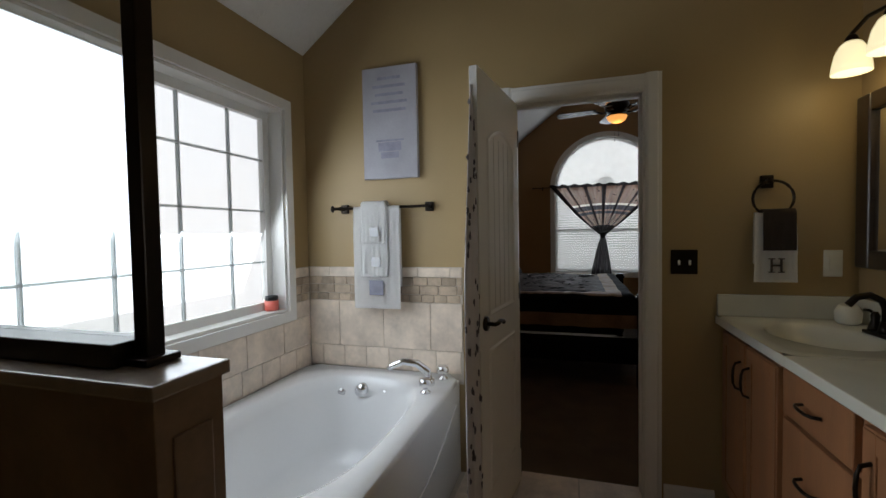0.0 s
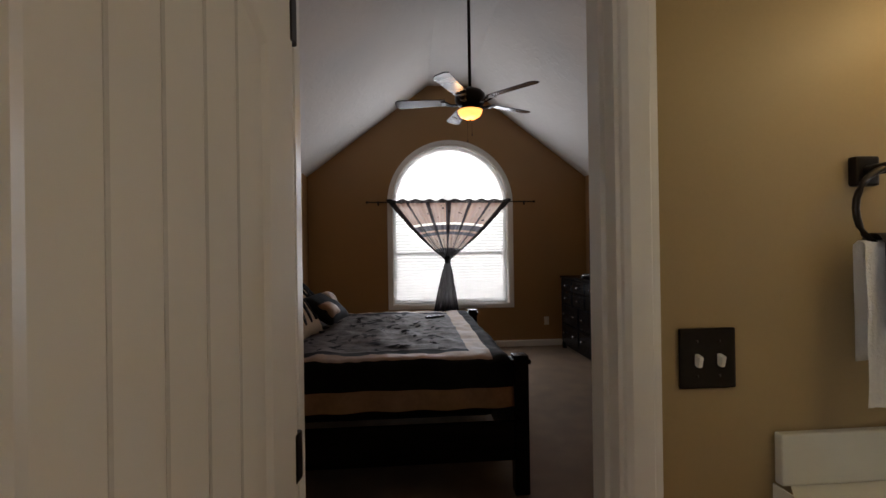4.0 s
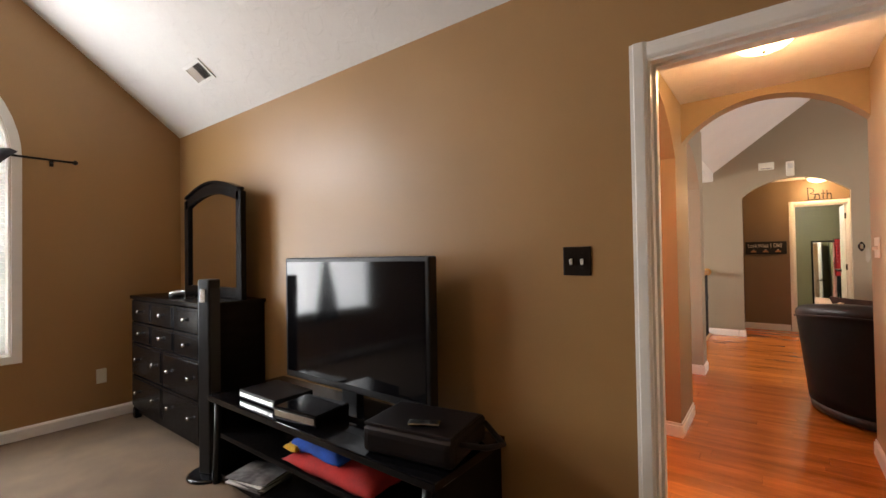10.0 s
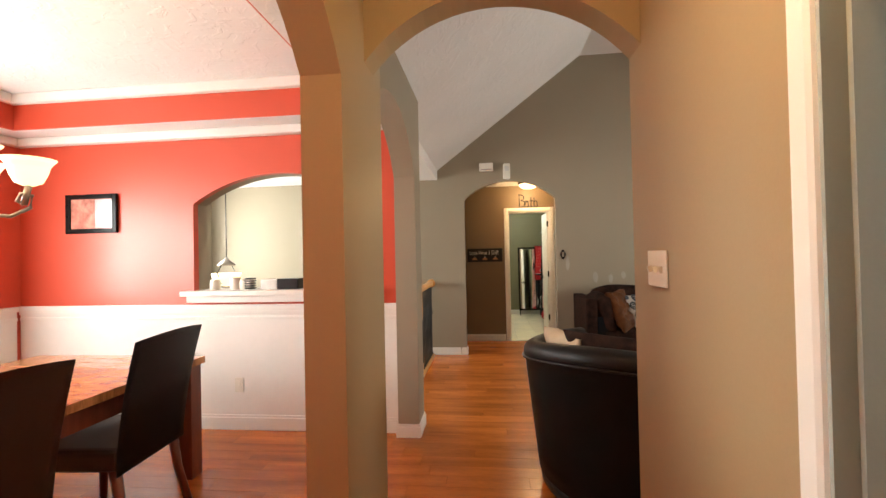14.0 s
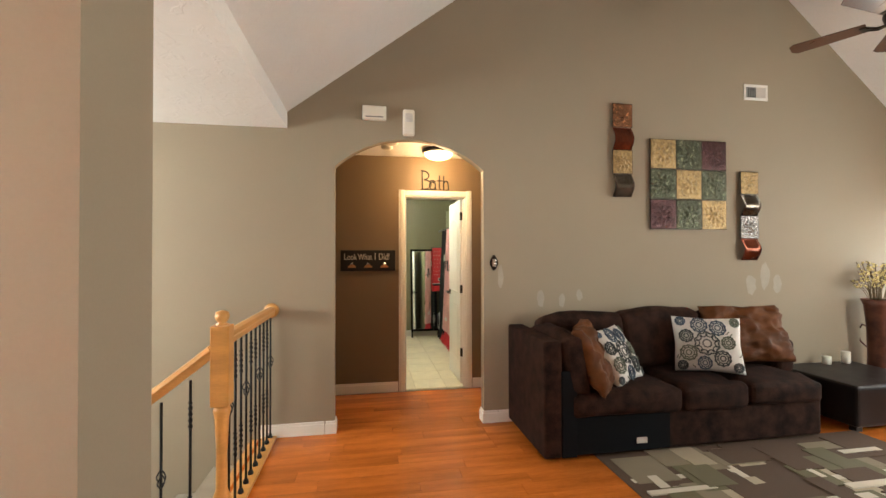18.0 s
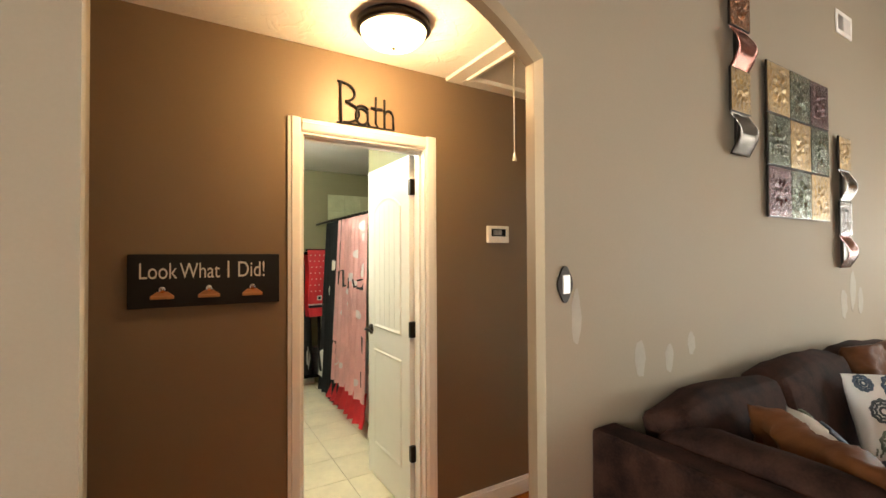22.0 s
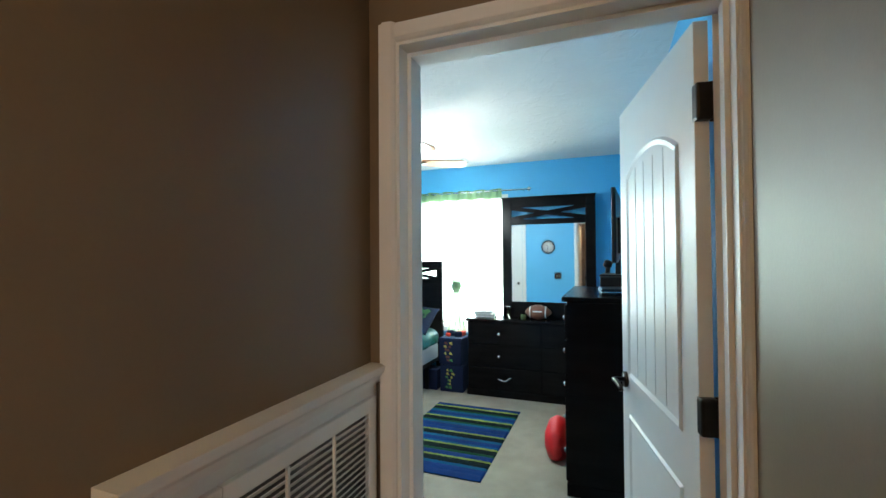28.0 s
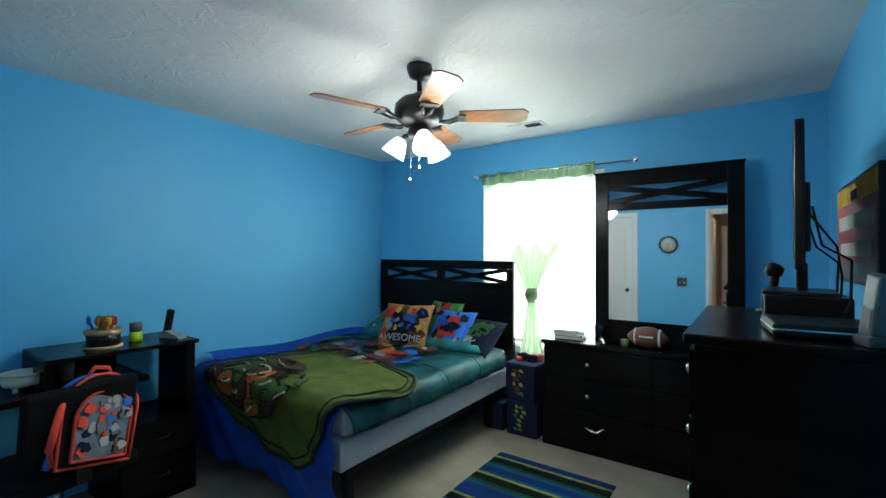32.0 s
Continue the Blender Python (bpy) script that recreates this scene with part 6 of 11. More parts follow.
# television and its stand
ts = thing("tv_stand", "black tv stand with open shelves", "tv stand", (0, 0, 0))
for z in (0.03, 0.27):
    part("shelf", box(1.95, 2.40, 3.95, 5.60, z, z + 0.028, 0.003), BLACKWOOD, ts)
part("top", box(1.92, 2.42, 3.90, 5.62, 0.475, 0.51, 0.005), SCREEN, ts)
for y in (3.93, 5.585):
    part("side", prism([(1.93, 0.001), (2.41, 0.001), (2.41, 0.475), (1.96, 0.475)], "y", y - 0.015, y + 0.015), BLACKWOOD, ts)
for y in (3.96, 5.56):
    part("leg", tube([(1.94, y, 0.002), (1.955, y, 0.475)], 0.02, None, 10), BLACK, ts)
tv = thing("television", "large black flat screen television", "television", (2.28, 4.75, 0.511))
part("bezel", box(-0.03, 0.03, -0.57, 0.57, 0.085, 0.80, 0.012, seg=3), BLACK, tv)
part("screen", box(-0.0325, -0.029, -0.545, 0.545, 0.125, 0.775), SCREEN, tv)
part("neck", box(-0.02, 0.03, -0.06, 0.06, 0.01, 0.12, 0.006), BLACK, tv)
part("foot", box(-0.13, 0.10, -0.26, 0.26, 0.0, 0.014, 0.006), SCREEN, tv)


def slabbox(name, label, cat, at, rz, w, d, h, m, front=None):
    ob = thing(name, label, cat, at, rz)
    part("case", box(-w / 2, w / 2, -d / 2, d / 2, 0.004, h, 0.006), m, ob)
    part("front_strip", box(-w / 2 + 0.01, w / 2 - 0.01, -d / 2 - 0.003, -d / 2 + 0.002, h * 0.3, h * 0.75, 0.001), front or SCREEN, ob)
    for sx in (-1, 1):
        part("foot", box(sx * w * 0.38 - 0.012, sx * w * 0.38 + 0.012, -d * 0.3, d * 0.3, 0, 0.005), BLACK, ob)
    return ob


slabbox("disc_player", "black disc player with a chrome edge", "disc player", (2.12, 5.22, 0.511), -90, 0.36, 0.24, 0.05, BLACK, NICKEL)
slabbox("game_console", "glossy black game console under the television", "game console", (2.06, 4.80, 0.511), -84, 0.30, 0.22, 0.065, SCREEN, NICKEL)
bg = thing("equipment_bag", "black soft equipment bag on the tv stand", "bag", (2.14, 4.12, 0.511), -80)
part("body", box(-0.21, 0.21, -0.17, 0.17, 0.0, 0.115, 0.035, seg=3), LEATHER, bg)
part("flap", box(-0.20, 0.20, -0.16, 0.12, 0.112, 0.124, 0.005), LEATHER, bg)
part("strap", tube([(0.2, -0.1, 0.08), (0.3, -0.06, 0.07), (0.33, 0.04, 0.05), (0.22, 0.12, 0.09)], 0.012, None, 8), LEATHER, bg)
slabbox("phone_dock", "silver handheld device on the black bag", "device", (2.06, 4.06, 0.636), -60, 0.13, 0.05, 0.014, NICKEL)
CLOTH_BLUE = mat("cloth_blue", (0.01, 0.10, 0.55), 0.9, var=0.3, scale=9, fine=80, bump=0.4)
CLOTH_RED = mat("cloth_red", (0.45, 0.015, 0.012), 0.9, var=0.3, scale=9, fine=80, bump=0.4)
cl = thing("folded_shirt", "folded blue and red shirt on the shelf", "clothes", (2.12, 4.62, 0.298))
part("red_cloth", turned(pillow(0.36, 0.62, 0.10, seed=21, wrinkle=0.02), Matrix.Translation((-0.02, -0.08, 0.045))), CLOTH_RED, cl)
part("blue_cloth", turned(pillow(0.30, 0.40, 0.11, seed=22, wrinkle=0.025), Matrix.Translation((-0.01, 0.05, 0.095))), CLOTH_BLUE, cl)
part("yellow_trim", turned(pillow(0.06, 0.10, 0.03, seed=23), Matrix.Translation((-0.15, 0.20, 0.09))), mat("cloth_yellow", (0.7, 0.42, 0.03), 0.9), cl)
PAPER = mat("paper_white", (0.62, 0.61, 0.58), 0.8, var=0.15, scale=12, bump=0.05)
mg = thing("magazine_stack", "stack of magazines on the bottom shelf", "magazines", (2.05, 5.28, 0.058), 10)
for k in range(5):
    part("magazine", turned(box(-0.11, 0.11, -0.14, 0.14, 0.009 * k, 0.009 * k + 0.008, 0.001), Matrix.Rotation(radians(7 * math.sin(k * 2.1)), 4, "Z")), PAPER if k % 2 else GREYPHOTO, mg)

# ---- hall, dining room ----
WARM_GLASS = glow("warm_lamp_glass", (1.0, 0.74, 0.40), 5.0)
CREAM_GLASS = glow("cream_lamp_glass", (1.0, 0.84, 0.55), 1.3)
SILVERWOOD = mat("pewter_scroll", (0.34, 0.30, 0.26), 0.4, 0.7, var=0.2)
TABLETOP = mat("table_wood", (0.40, 0.18, 0.07), 0.22, var=0.45, scale=5, fine=24, bump=0.05, stretch=(6, 1.5, 1), coat=0.3)
CHERRY = mat("cherry_leg", (0.14, 0.035, 0.018), 0.3, var=0.3, scale=3, fine=30, bump=0.04, stretch=(8, 8, 1))
CHAIRSEAT = mat("chair_leather", (0.022, 0.013, 0.011), 0.36, var=0.3, scale=6, fine=140, bump=0.2)


def flush_light(name, label, at, r=0.15, power=22):
    ob = thing(name, label, "ceiling lamp", at)
    part("ring", lathe([(r * 0.85, 0.0), (r * 1.04, -0.006), (r * 1.06, -0.03), (r * 0.95, -0.045), (r * 0.9, -0.03)], seg=36), BRONZE, ob, "dark bronze rim")
    part("bowl", lathe([(r * 0.93, -0.035), (r * 0.9, -0.055), (r * 0.7, -0.085), (r * 0.35, -0.10), (0.012, -0.105)], seg=36), WARM_GLASS, ob, "lit frosted glass bowl")
    part("finial", lathe([(0.008, -0.104), (0.01, -0.112), (0.004, -0.12)], seg=12), BRONZE, ob)
    bulb("lamp_" + name, (at[0], at[1], at[2] - 0.15), power, (1.0, 0.62, 0.30), 0.09)
    return ob


flush_light("hall_light", "round frosted ceiling lamp with a bronze rim", (3.5, 2.96, 2.44))
flush_light("second_hall_light", "round frosted ceiling lamp with a bronze rim", (9.38, 2.40, 2.44), power=27)
switch_plate("switch_hall", "white triple switch plate", (4.357, 2.45, 1.318), 180, 3, IVORY, IVORY, h=0.122)

dw = thing("wainscot", "white panelled wainscot with a moulded chair rail", "trim", (0, 0, 0), kind="structure")


def wains(x, y0, y1, zt=0.965):
    part("board", box(x - 0.012, x - 0.0005, y0, y1, 0.0, zt, 0.001), TRIM, dw)
    for z0, z1, d in ((zt, zt + 0.045, 0.034), (zt - 0.03, zt, 0.024), (zt - 0.075, zt - 0.05, 0.02), (0.0, 0.10, 0.026), (0.10, 0.12, 0.02)):
        part("moulding", box(x - d, x - 0.0005, y0, y1, z0, z1, 0.004), TRIM, dw)


wains(6.17, 3.74, 7.03)
nb = bmesh.new()
for z0, z1, d in ((0.0, 0.965, 0.012), (0.965, 1.01, 0.034), (0.89, 0.915, 0.02), (0.0, 0.10, 0.026)):
    box(2.60, 6.13, 7.04 - d, 7.0395, z0, z1, 0.003, nb)
part("north_board", nb, TRIM, dw)
# crown moulding
cr = bmesh.new()
for (x0, x1, y0, y1) in ((6.09, 6.1695, 3.74, 7.03), (2.60, 6.09, 6.96, 7.0395)):
    box(x0, x1, y0, y1, 2.37, H8 - 0.001, 0.012, cr)
for (x0, x1, y0, y1) in ((5.85, 5.9075, 3.993, 6.777), (2.853, 5.85, 6.72, 6.777), (2.853, 5.85, 3.993, 4.05)):
    box(x0, x1, y0, y1, H8 + 0.20, H8 + 0.279, 0.012, cr)
tagged(part("trim_crown", cr, TRIM), "white crown moulding", "trim", kind="structure")
lg = thing("pass_through_ledge", "white moulded ledge in the arched pass-through", "ledge", (0, 0, 0), kind="structure")
part("shelf", box(6.075, 6.42, 3.90, 5.50, 1.085, 1.125, 0.005), TRIM, lg)
part("apron", box(6.11, 6.168, 3.93, 5.47, 1.03, 1.084, 0.008), TRIM, lg)
switch_plate("outlet_dining", "white wall outlet with a small cord", (6.157, 5.05, 0.36), -90, 1, IVORY, IVORY, rocker=True)

dp = thing("dining_picture", "black framed picture on the red wall, reflection painted on", "picture", (6.168, 6.345, 1.785))
fr = box(-0.026, -0.001, -0.235, -0.195, -0.165, 0.165, 0.004)
box(-0.026, -0.001, 0.195, 0.235, -0.165, 0.165, 0.004, fr), box(-0.026, -0.001, -0.195, 0.195, 0.125, 0.165, 0.004, fr), box(-0.026, -0.001, -0.195, 0.195, -0.165, -0.125, 0.004, fr)
part("frame", fr, BLACKWOOD, dp)
# reflection in the picture glass, painted on as a rose and a pale half
part("print", box(-0.012, -0.002, -0.195, 0.195, -0.125, 0.125), mat("reflection_rose", (0.55, 0.22, 0.17), 0.2, var=0.5, scale=14, fine=40, bump=0), dp)
part("print_sky", box(-0.0126, -0.0118, -0.19, -0.03, -0.12, 0.12), PHOTOLIGHT, dp, "pale right half of the painted reflection")


def jar(y, label, h, m, x=6.24):
    ob = thing("ledge_candle", label, "candle", (x, y, 1.125), group="candles on the ledge")
    part("cup", lathe([(0.035, 0.0), (0.042, 0.005), (0.044, h * 0.6), (0.038, h * 0.9), (0.04, h), (0.034, h - 0.004), (0.004, h - 0.03)], seg=20), m, ob)
    return ob


jar(5.30, "cream pottery candle holder on the ledge", 0.085, IVORY), jar(5.12, "cream pottery candle holder on the ledge", 0.10, IVORY), jar(5.04, "cream pottery candle holder on the ledge", 0.08, IVORY)
for y in (4.99, 4.41):
    ob = thing("wire_candle_cage", "black banded wire candle cage", "candle", (6.24, y, 1.125), group="candles on the ledge")
    for k in range(5):
        part("band", lathe([(0.044, 0.006 + k * 0.02), (0.048, 0.010 + k * 0.02), (0.044, 0.015 + k * 0.02), (0.04, 0.010 + k * 0.02)], seg=20), BLACK, ob)
    part("candle", lathe([(0.032, 0.0), (0.032, 0.08), (0.004, 0.082)], seg=16), IVORY, ob)
bx = thing("paper_box", "black and white paper box on the ledge", "box", (6.25, 4.72, 1.125))
part("base", box(-0.05, 0.05, -0.16, 0.02, 0, 0.085, 0.003), BLACK, bx)
part("label", box(-0.05, 0.05, 0.025, 0.16, 0, 0.08, 0.003), PAPER, bx)

# dining table and chairs
dt = thing("dining_table", "brown wooden dining table with square tapered legs", "table", (0, 0, 0))
for k in range(7):
    part("board", box(3.62, 5.50, 4.885 + k * 0.172, 4.885 + k * 0.172 + 0.1705, 0.705, 0.75, 0.003), TABLETOP, dt)
for x in (3.68, 5.42):
    for y in (4.945, 6.03):
        part("leg", turned(box(-0.05, 0.05, -0.05, 0.05, 0.002, 0.704, 0.005), Matrix.Translation((x, y, 0))), CHERRY, dt)
for b in ((3.73, 5.37, 4.92, 4.945), (3.73, 5.37, 6.03, 6.055), (3.655, 3.68, 4.995, 5.98), (5.42, 5.445, 4.995, 5.98)):
    part("apron", box(*b, 0.60, 0.704, 0.003), CHERRY, dt)


def parson_chair(at, rz):
    ob = thing("dining_chair", "dark leather parson chair with wooden legs", "chair", at, rz, group="chairs round the dining table")
    part("seat", box(-0.25, 0.25, -0.02, 0.46, 0.38, 0.49, 0.03, seg=3), CHAIRSEAT, ob)

    def back(u, v):
        z = 0.36 + v * 0.64
        return ((u - 0.5) * (0.50 + 0.03 * v), -0.02 - 0.11 * v ** 1.6 + 0.03 * (1 - (2 * u - 1) ** 2) * -v, z + 0.02 * (1 - (2 * u - 1) ** 2) * v)

    part("backrest", sheet(back, 10, 14, 0.055), CHAIRSEAT, ob)
    for sx in (-0.21, 0.21):
        part("leg", tube([(sx, 0.42, 0.39), (sx, 0.425, 0.2), (sx, 0.43, 0.0)], 0.02, None, 8, [0.026, 0.023, 0.018]), CHERRY, ob)
        part("leg", tube([(sx, 0.02, 0.39), (sx, -0.01, 0.2), (sx, -0.075, 0.0)], 0.02, None, 8, [0.027, 0.023, 0.018]), CHERRY, ob)
    return ob


c = parson_chair((4.945, 4.82, 0), 4)
copy_thing(c, pose(4.12, 4.80, 0, 0, 0, -6))
copy_thing(c, pose(4.98, 6.2, 0, 0, 0, 180))
copy_thing(c, pose(4.12, 6.2, 0, 0, 0, 176))

# chandelier
ch = thing("chandelier", "pewter scroll chandelier with cream glass shades", "chandelier", (4.25, 5.05, 0))
part("stem", lathe([(0.012, 1.55), (0.03, 1.58), (0.018, 1.65), (0.035, 1.75), (0.015, 1.85), (0.01, 2.2), (0.006, 2.68), (0.06, 2.69), (0.065, 2.7185)], seg=16), SILVERWOOD, ch)
for k in range(5):
    a = k * math.tau / 5 + 0.55
    ca, sa = math.cos(a), math.sin(a)
    scroll = [(0.02, 1.63), (0.09, 1.58), (0.17, 1.57), (0.23, 1.61), (0.235, 1.66), (0.20, 1.665), (0.19, 1.635), (0.21, 1.62)]
    arm = tube([(r * ca, r * sa, z) for r, z in scroll], 0.008, None, 8)
    tube([(0.21 * ca, 0.21 * sa, 1.62), (0.225 * ca, 0.225 * sa, 1.70)], 0.012, arm, 8)
    part("arm", arm, SILVERWOOD, ch)
    part("shade", lathe([(0.02, 0.0), (0.045, 0.012), (0.062, 0.05), (0.07, 0.085), (0.092, 0.11), (0.086, 0.11), (0.06, 0.06), (0.015, 0.01)], seg=24, at=(0.225 * ca, 0.225 * sa, 1.70)), CREAM_GLASS, ch, "lit cream glass shade")
bulb("lamp_chandelier", (4.25, 5.05, 1.95), 12, (1.0, 0.75, 0.45), 0.15)
pd = thing("foyer_pendant", "bronze foyer pendant hung on a long chain", "pendant lamp", (7.5, 6.0, 0))
part("chain", tube([(0, 0, 1.36), (0, 0, 2.41)], 0.006, None, 6), BRONZE, pd)
part("cap", lathe([(0.01, 1.40), (0.04, 1.36), (0.10, 1.31), (0.09, 1.305)], seg=20), SILVERWOOD, pd)
part("bowl", lathe([(0.16, 1.22), (0.14, 1.14), (0.06, 1.08), (0.01, 1.07)], seg=24), CREAM_GLASS, pd)
part("strap", tube([(0.1, 0, 1.31), (0.17, 0, 1.22), (0.1, 0, 1.1)], 0.006, tube([(-0.1, 0, 1.31), (-0.17, 0, 1.22), (-0.1, 0, 1.1)], 0.006, None, 6), 6), BRONZE, pd)

# ---- living room ----
PEWTER = mat("wall_plaque_pewter", (0.16, 0.13, 0.10), 0.24, 0.85, var=0.4, scale=8, fine=50, bump=0.3)
GOLD = mat("plaque_gold", (0.30, 0.20, 0.085), 0.3, 0.6, var=0.45, scale=30, fine=90, bump=1.0, dist=0.006)
SAGE = mat("plaque_sage", (0.066, 0.070, 0.040), 0.26, 0.65, var=0.5, scale=30, fine=90, bump=1.0, dist=0.006)
PLUM = mat("plaque_plum", (0.060, 0.024, 0.024), 0.24, 0.7, var=0.5, scale=30, fine=90, bump=1.0, dist=0.006)
RUSTY = mat("plaque_rust", (0.20, 0.045, 0.018), 0.22, 0.6, var=0.4, scale=6, fine=50, bump=0.2)


SILVERED = mat("plaque_silver", (0.20, 0.185, 0.17), 0.26, 0.75, var=0.5, scale=30, fine=90, bump=1.0, dist=0.006)
RUSTGOLD = mat("plaque_copper", (0.20, 0.085, 0.035), 0.26, 0.7, var=0.5, scale=30, fine=90, bump=1.0, dist=0.006)


def relief(w, h, seed, m, name, parent, at):
    """An embossed square: a shallow dish with scrolls standing out of it, looking along -x."""

    def fn(u, v):
        a, b = 2 * u - 1, 2 * v - 1
        r, th = math.hypot(a, b), math.atan2(b, a)
        curl = math.sin(9 * a + 2.2 * math.sin(7 * b + seed)) * math.sin(9 * b + 2.2 * math.sin(7 * a + 2 * seed))
        d = 0.005 * curl + 0.006 * math.sin(8 * th + seed) * math.exp(-((r - 0.45) / 0.16) ** 2) + 0.006 * math.exp(-((r - 0.14) / 0.08) ** 2)
        edge = max(abs(a), abs(b))
        d *= min(1, (1 - edge) * 8)
        return (-0.012 - d - 0.006 * (1 - edge), (0.5 - u) * w, (v - 0.5) * h)

    bm = sheet(fn, 34, 34)
    box(-0.013, -0.004, -w / 2, w / 2, -h / 2, h / 2, 0.002, bm)
    ob = part(name, turned(bm, Matrix.Translation(at)), m, parent)
    part("tray", turned(box(-0.0105, 0.0, -w / 2 - 0.005, w / 2 + 0.005, -h / 2 - 0.005, h / 2 + 0.005, 0.002), Matrix.Translation(at)), BRONZE, ob, "dark bronze tray edge")
    return ob


TX = LX1 - 0.004
pan = thing("wall_art_panel", "nine embossed metal squares in gold, sage and plum", "wall art", (TX - 0.006, 0.169, 2.054))
cols = [GOLD, SAGE, PLUM, SAGE, GOLD, SAGE, PLUM, SAGE, GOLD]
for k in range(9):
    r, cc = divmod(k, 3)
    relief(0.252, 0.262, k + 1, cols[k], "square", pan, (-0.006, 0.262 * (1 - cc), 0.275 * (1 - r)))
for y in (-0.13, 0.13):
    part("strut", tube([(0.0, y, -0.38), (0.0, y, 0.38)], 0.005, None, 6), BRONZE, pan)


def wavy(at, mats, label):
    ob = thing("wall_art_strip", label, "wall art", at, group="wavy wall strips")
    for k, m in enumerate(mats):
        z0 = 0.41 - k * 0.2075
        if k % 2 == 0:
            relief(0.185, 0.205, k + 11, m, "square", ob, (-0.012, 0, z0 - 0.10))
        else:
            part("wave", sheet(lambda u, v: (-0.012 - 0.045 * math.sin(v * math.pi) ** 1.3, (0.5 - u) * 0.185, z0 - 0.205 + v * 0.205), 6, 14, 0.008), m, ob)
    part("strut", box(-0.012, 0.003, -0.02, 0.02, -0.40, 0.40, 0.002), BRONZE, ob)
    return ob


wavy((TX - 0.004, 0.836, 2.346), [RUSTGOLD, RUSTY, GOLD, PEWTER], "tall wavy metal strip with gold and rust squares")
wavy((TX - 0.004, -0.469, 1.776), [GOLD, PEWTER, SILVERED, RUSTY], "tall wavy metal strip with silver and rust squares")
vent("wall_vent", "white louvred wall vent high up", Matrix.Translation((LX1 - 0.002, -0.572, 2.956)) @ Matrix.Rotation(-math.pi / 2, 4, "Y") @ Matrix.Rotation(math.pi / 2, 4, "Z"), 0.26, 0.15, 10)
bxa = thing("door_chime", "white door chime box above the arch", "door chime", (LX1, 3.024, 2.561))
part("cover", box(-0.05, -0.001, -0.095, 0.095, -0.055, 0.055, 0.01, seg=3), IVORY, bxa)
part("slot", box(-0.0515, -0.0495, -0.07, 0.07, -0.04, -0.03, 0.0004), GREYPHOTO, bxa)
sr = thing("motion_detector", "white motion detector above the arch", "sensor", (LX1, 2.747, 2.493))
part("cover", box(-0.06, -0.001, -0.048, 0.048, -0.105, 0.105, 0.018, seg=3), IVORY, sr)
part("lens", box(-0.063, -0.058, -0.03, 0.03, 0.0, 0.07, 0.003), PAPER, sr)
sw = thing("dimmer_switch", "scalloped bronze switch plate", "light switch", (LX1, 2.021, 1.347), -90)
part("plate", prism([(0.034 * math.cos(t) * (1 + 0.10 * math.cos(4 * t)), 0.062 * math.sin(t) * (1 + 0.05 * math.cos(4 * t))) for t in [k * math.tau / 32 for k in range(32)]], "y", -0.008, -0.0005, bevel=0.002), BRONZE, sw)
part("rocker", box(-0.017, 0.017, -0.013, -0.007, -0.034, 0.034, 0.003), NICKEL, sw)

PRIMER = mat("spackle_patch", (0.36, 0.32, 0.255), 0.8, var=0.1, scale=9, bump=0.2)
random.seed(5)
for y, z, w, h in ((1.56, 1.02, 0.07, 0.16), (1.36, 1.0, 0.06, 0.12), (1.19, 1.05, 0.06, 0.10), (-0.60, 1.12, 0.12, 0.20), (-0.76, 1.2, 0.10, 0.26), (-0.9, 1.12, 0.10, 0.18), (1.93, 1.22, 0.05, 0.2)):
    pts = [(y + w / 2 * math.cos(t) * random.uniform(0.8, 1.15), z + h / 2 * math.sin(t) * random.uniform(0.8, 1.15)) for t in [k * math.tau / 14 for k in range(14)]]
    tagged(part("trim_spackle", prism([(3.195 + (p - 3.195) * 0.975, 1.443 + (q - 1.443) * 0.975) for p, q in pts], "x", LX1 - 0.0012, LX1 + 0.001), PRIMER), "pale spackle patch on the wall", "wall patch", kind="structure")

# sofa
sf2 = thing("sofa", "dark brown microsuede sectional sofa piece", "sofa", (0, 0, 0))
SX0, SX1, SY0, SY1 = 8.01, 8.785, -0.40, 1.90
part("base", box(SX0 + 0.03, SX1, SY0 + 0.03, SY1 - 0.14, 0.03, 0.30, 0.02), SUEDE, sf2)
part("raw_panel", box(SX0 + 0.018, SX0 + 0.031, 0.94, SY1 - 0.15, 0.035, 0.29, 0.003), mat("black_liner", (0.006, 0.007, 0.009), 0.9, fine=200, bump=0.3, spec=0.1), sf2, "black lining cloth")
part("arm", box(SX0, SX1, SY1 - 0.13, SY1, 0.03, 0.825, 0.02, seg=3), SUEDE, sf2)
part("arm_liner", box(SX0 - 0.002, SX0 + 0.02, SY1 - 0.24, SY1 - 0.125, 0.03, 0.62, 0.01), mat("black_liner_b", (0.006, 0.007, 0.009), 0.9, fine=200, bump=0.3, spec=0.1), sf2, "black lining cloth")
part("back_frame", box(SX1 - 0.16, SX1, SY0 + 0.02, SY1 - 0.13, 0.28, 0.74, 0.03, seg=3), SUEDE, sf2)


